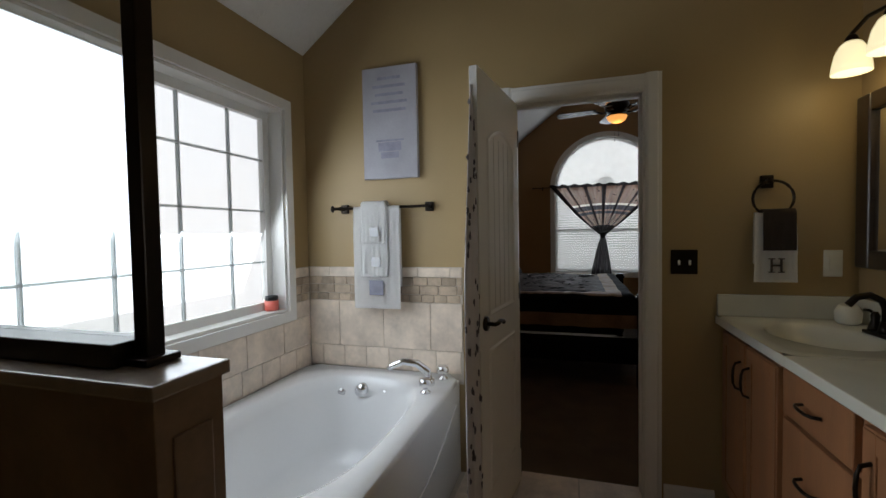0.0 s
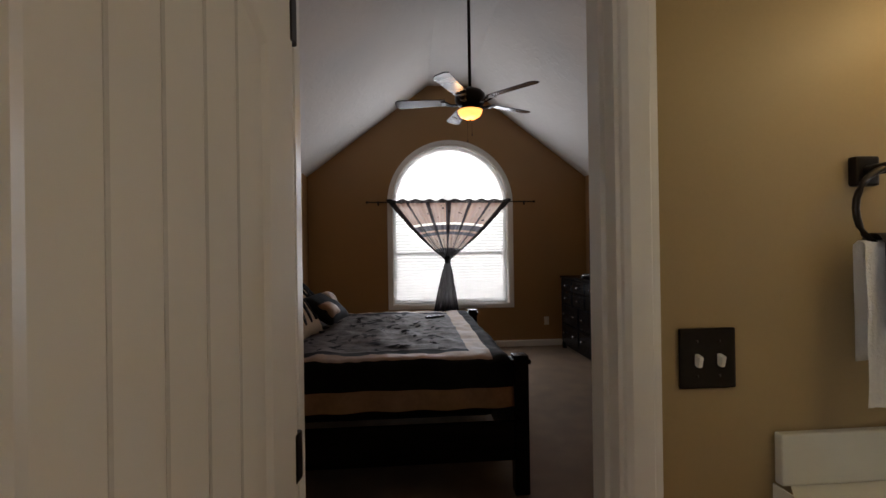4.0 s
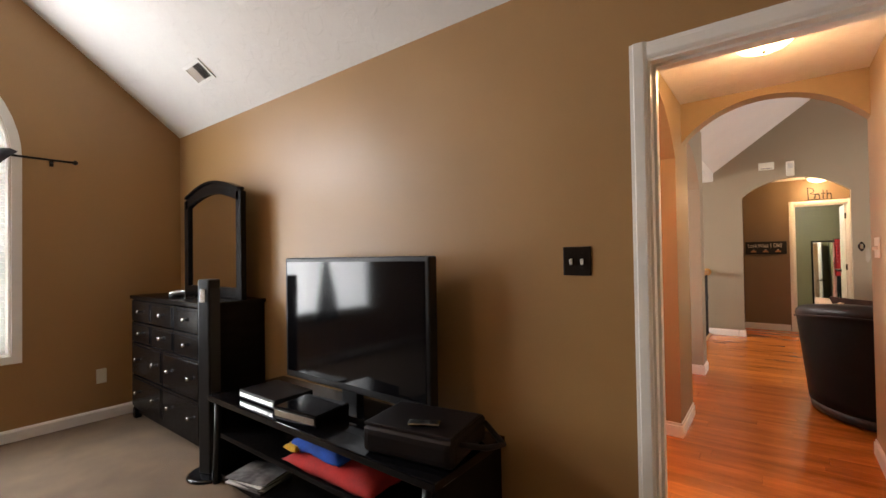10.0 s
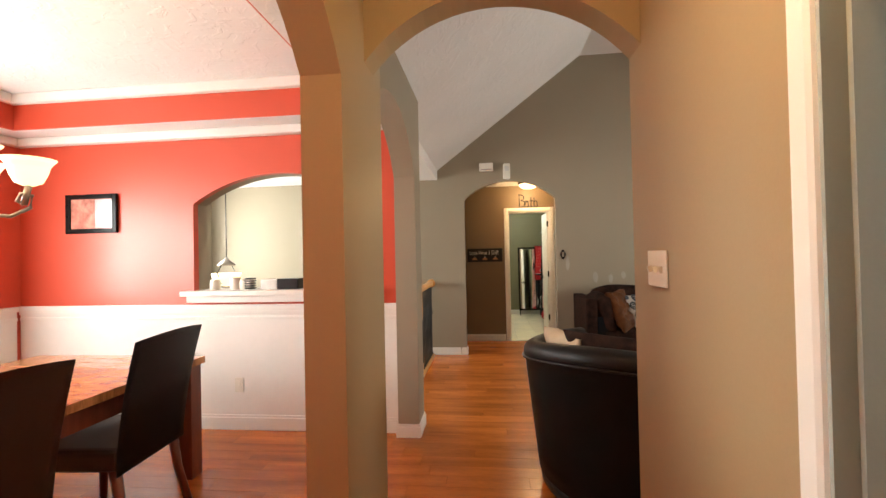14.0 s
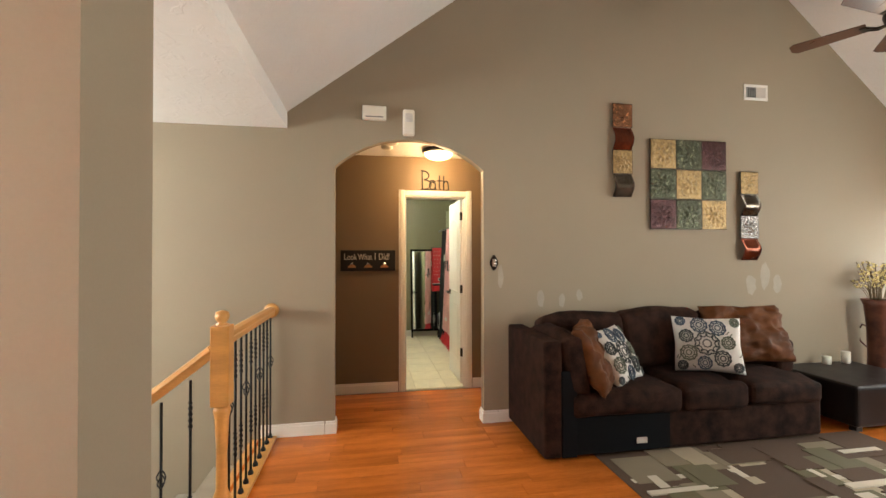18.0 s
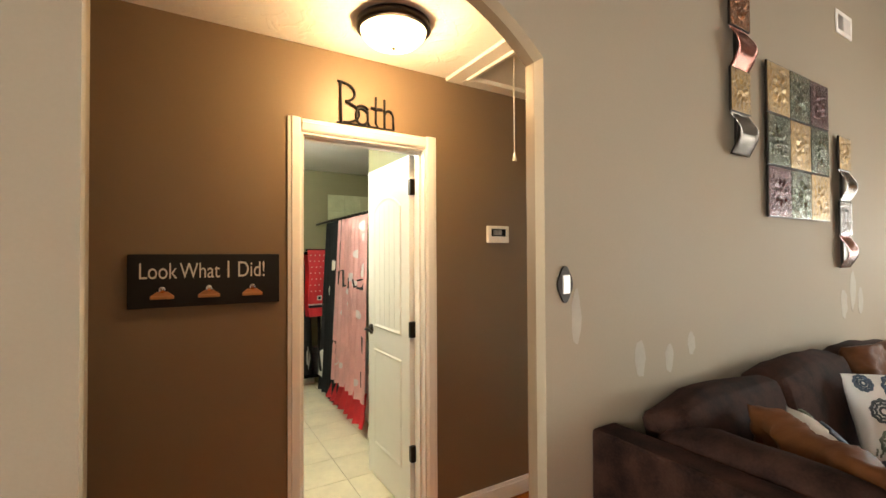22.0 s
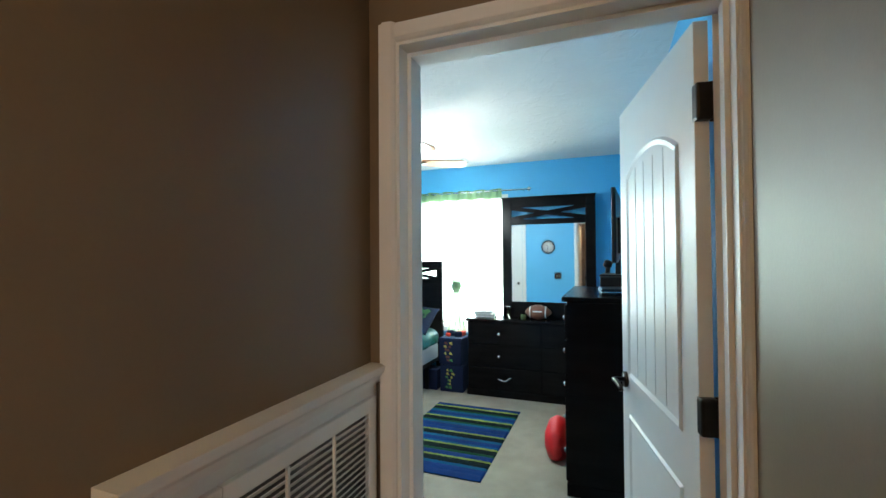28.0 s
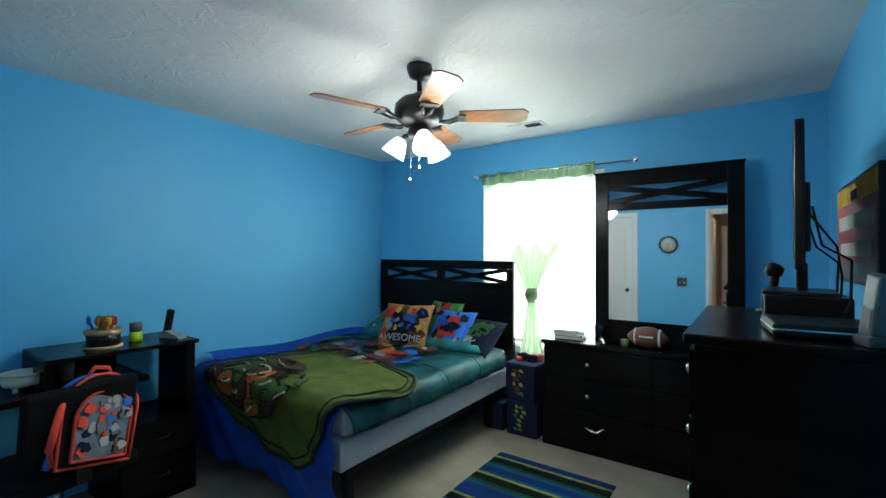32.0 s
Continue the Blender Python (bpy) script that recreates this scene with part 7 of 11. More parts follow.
def soft_block(w, d, h, seed, r=0.06, puff=0.03):
    """A stuffed seat or back block centred on the origin, w along y, d along x."""
    bm = box(-d / 2, d / 2, -w / 2, w / 2, -h / 2, h / 2, r, seg=4)
    bmesh.ops.subdivide_edges(bm, edges=bm.edges[:], cuts=4, use_grid_fill=True)
    for v in bm.verts:
        a, b, c = v.co.x / d * 2, v.co.y / w * 2, v.co.z / h * 2
        bulge = puff * max(0, (1 - b * b)) * max(0, (1 - a * a))
        v.co.z += bulge * (1 if c > 0 else -0.3) + 0.022 * noise.noise((v.co.x * 6 + seed, v.co.y * 6, v.co.z * 6)) + 0.010 * noise.noise((v.co.x * 17 + seed, v.co.y * 17, v.co.z * 17))
        v.co.x += -puff * 0.5 * max(0, 1 - b * b) * max(0, 1 - c * c) * (1 if a < 0 else 0)
    for f in bm.faces:
        f.smooth = True
    return bm


for k, (y, w) in enumerate(((1.275, 0.85), (0.575, 0.545), (-0.02, 0.64))):
    part("seat_cushion", turned(soft_block(w, 0.64, 0.17, k), Matrix.Translation((8.31, y, 0.375))), SUEDE, sf2)
for k, (y, z, t) in enumerate(((1.33, 0.68, -14), (0.62, 0.70, -12), (-0.12, 0.68, -14))):
    part("back_cushion", turned(soft_block(0.74, 0.20, 0.46, k + 5, 0.07, 0.04), Matrix.Translation((8.60, y, z)) @ Matrix.Rotation(radians(-t), 4, "Y")), SUEDE, sf2)
part("side_cushion", turned(soft_block(0.17, 0.62, 0.42, 12, 0.06, 0.03), Matrix.Translation((8.32, 1.66, 0.64)) @ Matrix.Rotation(radians(-10), 4, "X")), SUEDE, sf2)
part("roll_arm", turned(soft_block(0.20, 0.40, 0.30, 14, 0.08, 0.02), Matrix.Translation((8.56, -0.42, 0.55))), SUEDE, sf2)
part("tag", box(8.0225, 8.0282, 1.125, 1.205, 0.085, 0.125, 0.001), PAPER, sf2, "white sewn tag")

MEDAL = mat("medallion_cloth", (0.66, 0.64, 0.60), 0.85, var=0.05, scale=8, fine=160, bump=0.2)
INK = mat("medallion_ink", (0.06, 0.072, 0.075), 0.85, bump=0)
INK2 = mat("medallion_sage", (0.15, 0.17, 0.13), 0.85, bump=0)
INK3 = mat("medallion_blue", (0.07, 0.10, 0.14), 0.85, bump=0)


def lean(name, label, w, h, t, m, at, rx, rz, seed, wr=0.006):
    ob = thing(name, label, "pillow")
    ob.matrix_world = Matrix.Translation(at) @ Matrix.Rotation(radians(rz), 4, "Z") @ Matrix.Rotation(radians(rx), 4, "Y")
    part("cover", pillow(w, h, t, seed=seed, wrinkle=wr, n=34 if wr > 0.02 else 18), m, ob)
    return ob


def medallions(ob, w, h, t):
    random.seed(3)

    def on(x, y):
        a, b = x / (w / 2), y / (h / 2)
        return (x, y, t / 2 * (max(0, 1 - a * a) * max(0, 1 - b * b)) ** 0.35 + 0.0035)

    # one large medallion, a ring of middling ones, small ones between them
    spots = [(0.0, 0.02, 0.085, INK)]
    spots += [(0.152 * math.cos(k * math.tau / 7 + 0.3), 0.02 + 0.152 * math.sin(k * math.tau / 7 + 0.3), (0.056, 0.047)[k % 2], (INK3, INK, INK2)[k % 3]) for k in range(7)]
    spots += [(sx * 0.175, sy * 0.195, 0.034, m) for sx, sy, m in ((-1, -1, INK), (1, -1, INK2), (1, 1, INK3), (-1, 1, INK))]
    for cx, cy, r, m in spots:
        if abs(cx) + r > w / 2 - 0.012 or abs(cy) + r > h / 2 - 0.012:
            r = min(w / 2 - 0.012 - abs(cx), h / 2 - 0.012 - abs(cy))
        if r < 0.015:
            continue
        bm = bmesh.new()
        for f in (1.0, 0.66, 0.34):
            tube([on(cx + r * f * (1 + 0.07 * math.cos(10 * a)) * math.cos(a), cy + r * f * (1 + 0.07 * math.cos(10 * a)) * math.sin(a)) for a in [k * math.tau / 40 for k in range(41)]], 0.0042 if f < 1 else 0.0055, bm, 5)
        for k in range(10):
            a = k * math.tau / 10
            tube([on(cx + r * 0.70 * math.cos(a), cy + r * 0.70 * math.sin(a)), on(cx + r * 0.95 * math.cos(a), cy + r * 0.95 * math.sin(a))], 0.09 * r, bm, 5)
        part("medallion", bm, m, ob, "printed round medallion")
    sprig = bmesh.new()
    for k in range(26):
        x, y, a = random.uniform(-0.46, 0.46) * w, random.uniform(-0.46, 0.46) * h, random.uniform(0, math.tau)
        if any(math.hypot(x - cx, y - cy) < r + 0.014 for cx, cy, r, m in spots):
            continue
        tube([on(x + 0.016 * q * math.cos(a) + 0.006 * math.sin(q * 3), y + 0.016 * q * math.sin(a)) for q in (-1, -0.4, 0.2, 0.7, 1)], 0.0038, sprig, 5)
    tagged(part("sprig_print", sprig, INK2, ob, "small printed sprigs"), kind="stuff")


p = lean("throw_pillow", "white throw pillow with round medallions", 0.44, 0.50, 0.15, MEDAL, (8.32, 0.38, 0.69), -73, -26, 31)
medallions(p, 0.44, 0.50, 0.15)
p = lean("throw_pillow", "white throw pillow with round medallions", 0.44, 0.46, 0.15, MEDAL, (8.28, 1.20, 0.65), -60, 36, 32)
medallions(p, 0.44, 0.46, 0.15)
lean("throw_pillow", "crumpled brown satin throw pillow", 0.50, 0.56, 0.18, SATIN_BROWN, (8.22, 1.44, 0.67), -66, 58, 33, 0.04)
lean("throw_pillow", "large brown satin throw pillow", 0.50, 0.74, 0.18, SATIN_BROWN, (8.46, -0.12, 0.735), -66, -4, 34, 0.042)

# area rug of overlapping blocks
RUGS = [mat("rug_brown", (0.085, 0.05, 0.03), 0.95, fine=200, bump=0.6, dist=0.004), mat("rug_tan", (0.40, 0.33, 0.23), 0.95, fine=200, bump=0.6, dist=0.004), mat("rug_olive", (0.135, 0.115, 0.062), 0.95, fine=200, bump=0.6, dist=0.004), mat("rug_taupe", (0.22, 0.18, 0.12), 0.95, fine=200, bump=0.6, dist=0.004), mat("rug_cream", (0.58, 0.52, 0.42), 0.95, fine=200, bump=0.6, dist=0.004)]
rg2 = thing("area_rug", "brown and olive rug with overlapping cream blocks", "rug", (0, 0, 0))
part("field", box(6.55, 8.10, -0.75, 1.50, -0.014, 0.008, 0.002), RUGS[0], rg2)
random.seed(8)
for k in range(92):
    m, (w, h) = random.choice([(RUGS[1], (0.26, 0.24)), (RUGS[2], (0.34, 0.18)), (RUGS[3], (0.26, 0.26)), (RUGS[4], (0.40, 0.055)), (RUGS[4], (0.06, 0.42)), (RUGS[0], (0.2, 0.34)), (RUGS[0], (0.30, 0.16))])
    w, h = w * random.uniform(0.7, 1.3), h * random.uniform(0.7, 1.3)
    x, y, z = random.uniform(6.58, 8.07 - w), random.uniform(-0.72, 1.47 - h), 0.0085 + 0.00012 * k
    part("block", box(x, x + w, y, y + h, 0.004, z), m, rg2)

# swivel tub chair
tc = thing("tub_chair", "round black leather swivel tub chair", "armchair", (5.50, 2.14, 0))


def rim_h(a):
    return 0.775 + 0.085 * max(0, math.cos(a - radians(150))) ** 2


def shell(u, v):
    a = radians(20) + u * radians(285)
    r = 0.60 + 0.075 * v
    return (r * math.cos(a), r * math.sin(a), 0.10 + (rim_h(a) - 0.10) * v)


part("shell", sheet(shell, 48, 8, 0.03), LEATHER, tc)
part("rim_roll", tube([((0.615) * math.cos(radians(20 + 285 * k / 48)), 0.615 * math.sin(radians(20 + 285 * k / 48)), rim_h(radians(20 + 285 * k / 48)) - 0.012) for k in range(49)], 0.065, None, 14), LEATHER, tc)
part("piping", tube([((0.682) * math.cos(radians(20 + 285 * k / 48)), 0.682 * math.sin(radians(20 + 285 * k / 48)), rim_h(radians(20 + 285 * k / 48)) - 0.04) for k in range(49)], 0.007, None, 6), LEATHER, tc, "stitched leather seam")
part("inner_back", sheet(lambda u, v: (0.50 * math.cos(radians(20) + u * radians(285)), 0.50 * math.sin(radians(20) + u * radians(285)), 0.3 + v * 0.44), 40, 4, 0.08), LEATHER, tc)
part("seat", lathe([(0.30, 0.18), (0.54, 0.2), (0.56, 0.34), (0.52, 0.43), (0.3, 0.46), (0.01, 0.465)], seg=36), LEATHER, tc)
part("plinth", lathe([(0.56, 0.02), (0.585, 0.03), (0.595, 0.10), (0.5, 0.11)], seg=40), BLACK, tc)
part("swivel", lathe([(0.4, 0.0), (0.4, 0.02), (0.1, 0.025)], seg=32), BLACK, tc)
STRIPE = mat("corduroy_beige", (0.50, 0.38, 0.26), 0.9, var=0.12, scale=6, fine=120, bump=0.3)


def ribbed(w, h, t, seed):
    bm = pillow(w, h, t, seed=seed, n=44, wrinkle=0.008)
    for v in bm.verts:
        v.co.z += 0.003 * math.sin(v.co.y * 380) * (1 if v.co.z > 0 else -1)
    return bm


def chair_pillow(label, m, at, rx, rz, seed, ribs):
    ob = thing("chair_pillow", label, "pillow")
    ob.matrix_world = Matrix.Translation(at) @ Matrix.Rotation(radians(rz), 4, "Z") @ Matrix.Rotation(radians(rx), 4, "Y")
    part("cover", ribbed(0.44, 0.48, 0.17, seed) if ribs else pillow(0.46, 0.52, 0.17, seed=seed), m, ob)


chair_pillow("ribbed beige pillow in the tub chair", STRIPE, (5.50, 2.52, 0.70), 66, -75, 41, True)
chair_pillow("dark brown pillow in the tub chair", SUEDE, (5.26, 2.35, 0.73), 66, -40, 42, False)
chair_pillow("ribbed beige pillow in the tub chair", STRIPE, (5.10, 2.02, 0.74), 66, -5, 43, True)

# ottoman and vase
ot = thing("ottoman", "wide black leather ottoman", "ottoman", (0, 0, 0))
part("body", box(8.05, 8.77, -1.60, -0.72, 0.04, 0.37, 0.03, seg=3), LEATHER, ot)
for x in (8.11, 8.71):
    for y in (-1.54, -0.78):
        part("foot", box(x - 0.03, x + 0.03, y - 0.03, y + 0.03, 0, 0.045, 0.004), BLACK, ot)
RUSTMETAL = mat("rust_metal", (0.10, 0.035, 0.02), 0.45, 0.4, var=0.5, scale=7, fine=40, bump=0.3)
vs = thing("floor_vase", "tall dark rust metal vase holding gold twigs", "vase", (8.64, -1.76, 0))
part("body", lathe([(0.09, 0), (0.10, 0.02), (0.085, 0.1), (0.075, 0.4), (0.08, 0.7), (0.10, 0.92), (0.125, 0.98), (0.115, 0.98), (0.09, 0.9), (0.02, 0.88)], seg=24), RUSTMETAL, vs)
for q in (-1, 1):
    part("scroll", tube([(q * 0.09, 0, 0.5), (q * 0.15, 0, 0.55), (q * 0.17, 0, 0.65), (q * 0.13, 0, 0.72), (q * 0.09, 0, 0.7)], 0.008, None, 6), RUSTMETAL, vs)
random.seed(6)
tw, bd = bmesh.new(), bmesh.new()
for k in range(42):
    a, l, o = random.uniform(0, math.tau), random.uniform(0.2, 0.42), random.uniform(0.03, 0.17)
    pts = [(0.03 * math.cos(a), 0.03 * math.sin(a), 0.9), (o * 0.6 * math.cos(a), o * 0.6 * math.sin(a), 0.95 + l * 0.5), (o * 1.3 * math.cos(a), o * 1.3 * math.sin(a), 0.95 + l)]
    tube(pts, 0.003, tw, 5)
    for j in range(5):
        f = random.uniform(0.3, 1)
        q = Vector(pts[1]).lerp(Vector(pts[2]), f)
        own = bmesh.new()
        bmesh.ops.create_icosphere(own, subdivisions=1, radius=random.uniform(0.006, 0.014), matrix=Matrix.Translation(q + Vector((random.uniform(-0.02, 0.02), random.uniform(-0.02, 0.02), 0))))
        merge(bd, own)
tagged(part("twigs", tw, mat("twig", (0.12, 0.08, 0.03), 0.8), vs), kind="stuff")
tagged(part("bud_cluster", bd, mat("gold_bud", (0.62, 0.50, 0.18), 0.4, 0.2), vs, "small gold buds"), kind="stuff")
for y, h in ((-1.22, 0.075), (-1.44, 0.11)):
    ob = thing("glass_votive", "small white glass votive on the ottoman", "candle", (8.68, y, 0.371))
    part("cup", lathe([(0.03, 0), (0.035, 0.004), (0.036, h), (0.03, h), (0.004, h - 0.03)], seg=18), IVORY, ob)

# window curtain of the living room
GOLDSHEER = sheer("sheer_gold", (0.36, 0.19, 0.09), 0.07)
lc = thing("living_curtain", "sheer amber valance with a knotted tail", "curtain", (0, 0, 0))
part("valance", sheet(lambda u, v: (7.72 + 0.98 * u, LS + 0.07 + 0.016 * math.sin(u * 44) , 2.16 - 0.30 * v - 0.012 * math.sin(u * 30) * v), 90, 6), GOLDSHEER, lc)
part("swag", sheet(lambda u, v: ((7.78 + 0.88 * u) * (1 - v) + (8.22 + 0.05 * (u - 0.5)) * v, LS + 0.05 + 0.014 * math.sin(u * 40), 2.1 - 0.78 * v), 70, 10), GOLDSHEER, lc)
part("tail", sheet(lambda u, v: (8.22 + (u - 0.5) * (0.06 + 0.14 * v), LS + 0.05 + 0.02 * math.sin(u * 22), 1.32 - 0.44 * v), 40, 8), GOLDSHEER, lc)
part("knot", lathe([(0.02, -0.05), (0.05, -0.02), (0.05, 0.02), (0.02, 0.05)], seg=14, at=(8.22, LS + 0.06, 1.31)), GOLDSHEER, lc)
lr = thing("living_curtain_rod", "dark curtain rod with a ball end", "curtain rod", (0, 0, 0))
part("rod", tube([(7.66, LS + 0.07, 2.15), (8.755, LS + 0.07, 2.15)], 0.009, None, 8), BRONZE, lr)
for x in (7.66, 8.755):
    part("finial", lathe([(0.004, -0.02), (0.02, 0), (0.004, 0.02)], seg=12, at=(x, LS + 0.07, 2.15)), BRONZE, lr)
    part("bracket", box(x - 0.006, x + 0.006, LS + 0.0005, LS + 0.07, 2.144, 2.156), BRONZE, lr)
switch_plate("outlet_living", "white wall outlet under the window", (8.36, LS, 0.45), 180, 1, IVORY, IVORY, rocker=True)
sn = thing("corner_sensor", "small white corner sensor", "sensor", (8.75, LS, 2.28))
part("cover", box(-0.03, 0.03, 0.001, 0.04, -0.045, 0.045, 0.01), IVORY, sn)

f2 = ceiling_fan("living_fan", "brown five-blade ceiling fan with a lit bowl", (7.62, -0.62, 3.10), 0.92, 0.66, 100, mat("fan_blade_brown", (0.10, 0.045, 0.025), 0.3, stretch=(1, 8, 1)), BRONZE, True)
part("bowl", lathe([(0.004, -0.19), (0.06, -0.18), (0.10, -0.14), (0.105, -0.10), (0.05, -0.09)], seg=28), WARM_GLASS, f2, "lit glass bowl")

# stair railing
rl = thing("stair_railing", "oak railing with twisted black iron balusters", "railing", (0, 0, 0))
NX, NY = 7.63, 3.815


def newel(x, y, z0, z1):
    bm = box(x - 0.045, x + 0.045, y - 0.045, y + 0.045, z0 - 0.0, z0 + 0.16, 0.004)
    lathe([(0.040, z0 + 0.16), (0.043, z0 + 0.18), (0.028, z0 + 0.22), (0.026, z0 + 0.4), (0.034, z0 + 0.58), (0.042, z0 + 0.62), (0.036, z0 + 0.65)], bm, 20, (x, y, 0))
    box(x - 0.045, x + 0.045, y - 0.045, y + 0.045, z0 + 0.65, z1 - 0.075, 0.005, bm)
    lathe([(0.030, z1 - 0.076), (0.034, z1 - 0.07), (0.018, z1 - 0.062), (0.03, z1 - 0.05), (0.036, z1 - 0.03), (0.03, z1 - 0.008), (0.008, z1)], bm, 20, (x, y, 0))
    return part("newel_post", bm, OAK, rl, "turned oak newel post")


newel(NX, NY, 0.001, 1.135)


def rail_bar(a, b, w=0.03, h=0.032):
    a, b = Vector(a), Vector(b)
    d = (b - a).normalized()
    s = d.cross(Vector((0, 0, 1))).normalized()
    u = s.cross(d)
    own = bmesh.new()
    prof = [(-w, -h), (w, -h), (w, -h * 0.2), (w * 1.15, h * 0.2), (w * 0.8, h * 0.8), (0, h), (-w * 0.8, h * 0.8), (-w * 1.15, h * 0.2), (-w, -h * 0.2)]
    r0, r1 = [own.verts.new(a + s * p + u * q) for p, q in prof], [own.verts.new(b + s * p + u * q) for p, q in prof]
    own.faces.new(r0), own.faces.new(r1)
    for k in range(len(prof)):
        own.faces.new((r0[k], r0[(k + 1) % len(prof)], r1[(k + 1) % len(prof)], r1[k]))
    bmesh.ops.recalc_face_normals(own, faces=own.faces[:])
    return own


part("handrail", rail_bar((NX + 0.044, NY, 0.985), (LX1 - 0.02, NY, 0.985)), OAK, rl)
part("rosette", tube([(LX1 - 0.02, NY, 0.985), (LX1 - 0.001, NY, 0.985)], 0.055, None, 24, [0.05, 0.058]), OAK, rl)
part("shoe_rail", box(NX - 0.04, LX1 - 0.001, NY - 0.045, NY + 0.06, -0.012, 0.016, 0.004), OAK, rl)
SL = -0.78
part("handrail", rail_bar((NX, NY + 0.045, 0.93), (NX, NY + 2.6, 0.93 + SL * 2.555)), OAK, rl)


def baluster(x, y, z0, z1, style):
    bm = tube([(x, y, z0), (x, y, z1)], 0.0075, None, 4)
    lathe([(0.018, z0), (0.018, z0 + 0.012), (0.01, z0 + 0.03)], bm, 8, (x, y, 0))
    if style == 1:
        zc = z0 + (z1 - z0) * 0.62
        for k in range(4):
            a = k * math.tau / 4
            tube([(x + 0.022 * math.sin(math.pi * t / 8) * math.cos(a + t * 0.35), y + 0.022 * math.sin(math.pi * t / 8) * math.sin(a + t * 0.35), zc - 0.05 + 0.1 * t / 8) for t in range(9)], 0.0035, bm, 5)
    else:
        for zc in (z0 + (z1 - z0) * 0.82, z0 + (z1 - z0) * 0.35):
            for k in range(2):
                tube([(x + 0.008 * math.cos(t * 0.9 + k * math.pi), y + 0.008 * math.sin(t * 0.9 + k * math.pi), zc - 0.07 + 0.14 * t / 16) for t in range(17)], 0.004, bm, 5)
    return part("baluster", bm, BLACK, rl, "black twisted iron baluster")


for k in range(10):
    x = NX + 0.115 + k * 0.112
    baluster(x, NY, 0.016, 0.955, 1 if k % 3 == 0 else 0)
for k in range(16):
    y = NY + 0.15 + k * 0.135
    baluster(NX, y, -0.06 + SL * (y - NY) * 1.0 - 0.05, 0.90 + SL * (y - NY), 1 if k % 3 == 1 else 0)
st = thing("staircase", "carpeted stairs going down from the landing", "stairs", (0, 0, 0), kind="structure")
for k in range(8):
    part("step", box(6.44, NX + 0.03 if k < 0 else LX1 - 0.005, 3.96 + k * 0.25, 3.96 + (k + 1) * 0.25 + 0.02, -1.49, -0.185 * (k + 1), 0.01), CARPET_LIGHT, st)
part("landing_nosing", box(6.43, LX1 - 0.002, 3.90, 3.965, -0.18, -0.004, 0.01), OAK, st)

# kitchen
CTOP = mat("laminate_counter", (0.05, 0.045, 0.035), 0.25, var=0.6, scale=9, fine=40, bump=0.03)



def kitchen_front(ob, name, y0, y1, z0, z1, x, handle):
    """A cabinet front that looks along -x, with a raised frame and a wire pull."""
    bm = box(x - 0.02, x, y0, y1, z0, z1, 0.003)
    if z1 - z0 > 0.25:
        g = 0.055
        for b in ((y0 + 0.004, y0 + g, z0 + 0.004, z1 - 0.004), (y1 - g, y1 - 0.004, z0 + 0.004, z1 - 0.004), (y0 + g, y1 - g, z1 - g, z1 - 0.004), (y0 + g, y1 - g, z0 + 0.004, z0 + g)):
            box(x - 0.027, x - 0.019, *b, 0.003, bm)
    f = part(name, bm, MAPLE, ob)
    hy, hz, vert = handle
    pts = [(-0.05, 0.0), (-0.045, 0.022), (0.0, 0.026), (0.045, 0.022), (0.05, 0.0)]
    part("handle", tube([(x - 0.022 - d, hy if vert else hy + q, hz + q if vert else hz) for q, d in pts], 0.0045, None, 8), BRONZE, f, "dark wire pull")


# a run of units along the kitchen's east wall, worktop over the base units
for k, y1 in enumerate((2.325, 1.802, 1.28, 0.76, 0.24, -0.28)):
    y0 = (1.806, 1.284, 0.764, 0.244, -0.276, -0.796)[k]
    up = thing("wall_cabinet", "honey maple wall cabinet with a dark wire pull", "cabinet", (0, 0, 0), group="kitchen wall cabinets")
    part("body", box(4.10, 4.408, y0, y1, 1.345, 2.085, 0.002), MAPLE, up)
    hand = y0 + 0.05 if k % 2 == 0 else y1 - 0.05
    kitchen_front(up, "door", y0 + 0.02, y1 - 0.02, 1.365, 2.065, 4.098, (hand, 1.50, True))
    lo = thing("base_cabinet", "honey maple base cabinet with a drawer over a door", "cabinet", (0, 0, 0), group="kitchen base cabinets")
    part("body", box(3.82, 4.408, y0, y1, 0.1, 0.864, 0.002), MAPLE, lo)
    part("toe_kick", box(3.88, 4.408, y0, y1, -0.012, 0.1), BLACK, lo)
    kitchen_front(lo, "drawer", y0 + 0.02, y1 - 0.02, 0.73, 0.855, 3.818, ((y0 + y1) / 2 - 0.02, 0.79, False))
    kitchen_front(lo, "door", y0 + 0.02, y1 - 0.02, 0.13, 0.71, 3.818, (hand, 0.62, True))
cc = bmesh.new()
box(4.03, 4.408, -0.80, 2.327, 2.086, 2.10, 0.003, cc), box(4.05, 4.408, -0.80, 2.327, 2.1005, 2.135, 0.006, cc)
tagged(part("trim_cabinet_crown", cc, MAPLE), "maple crown on the wall cabinets", "trim", kind="structure")
wt = thing("kitchen_worktop", "dark speckled laminate worktop with a backsplash", "worktop", (0, 0, 0))
part("slab", box(3.775, 4.406, -0.80, 2.327, 0.866, 0.912, 0.012, seg=3), CTOP, wt)
part("backsplash", box(4.386, 4.406, -0.80, 2.327, 0.913, 1.055, 0.005), CTOP, wt)
switch_plate("outlet_kitchen", "white wall outlet over the worktop", (4.41, 1.40, 1.18), -90, 1, IVORY, IVORY, rocker=True)
pg = thing("black_plug", "black plug in the kitchen outlet", "plug", (4.398, 1.40, 1.205))
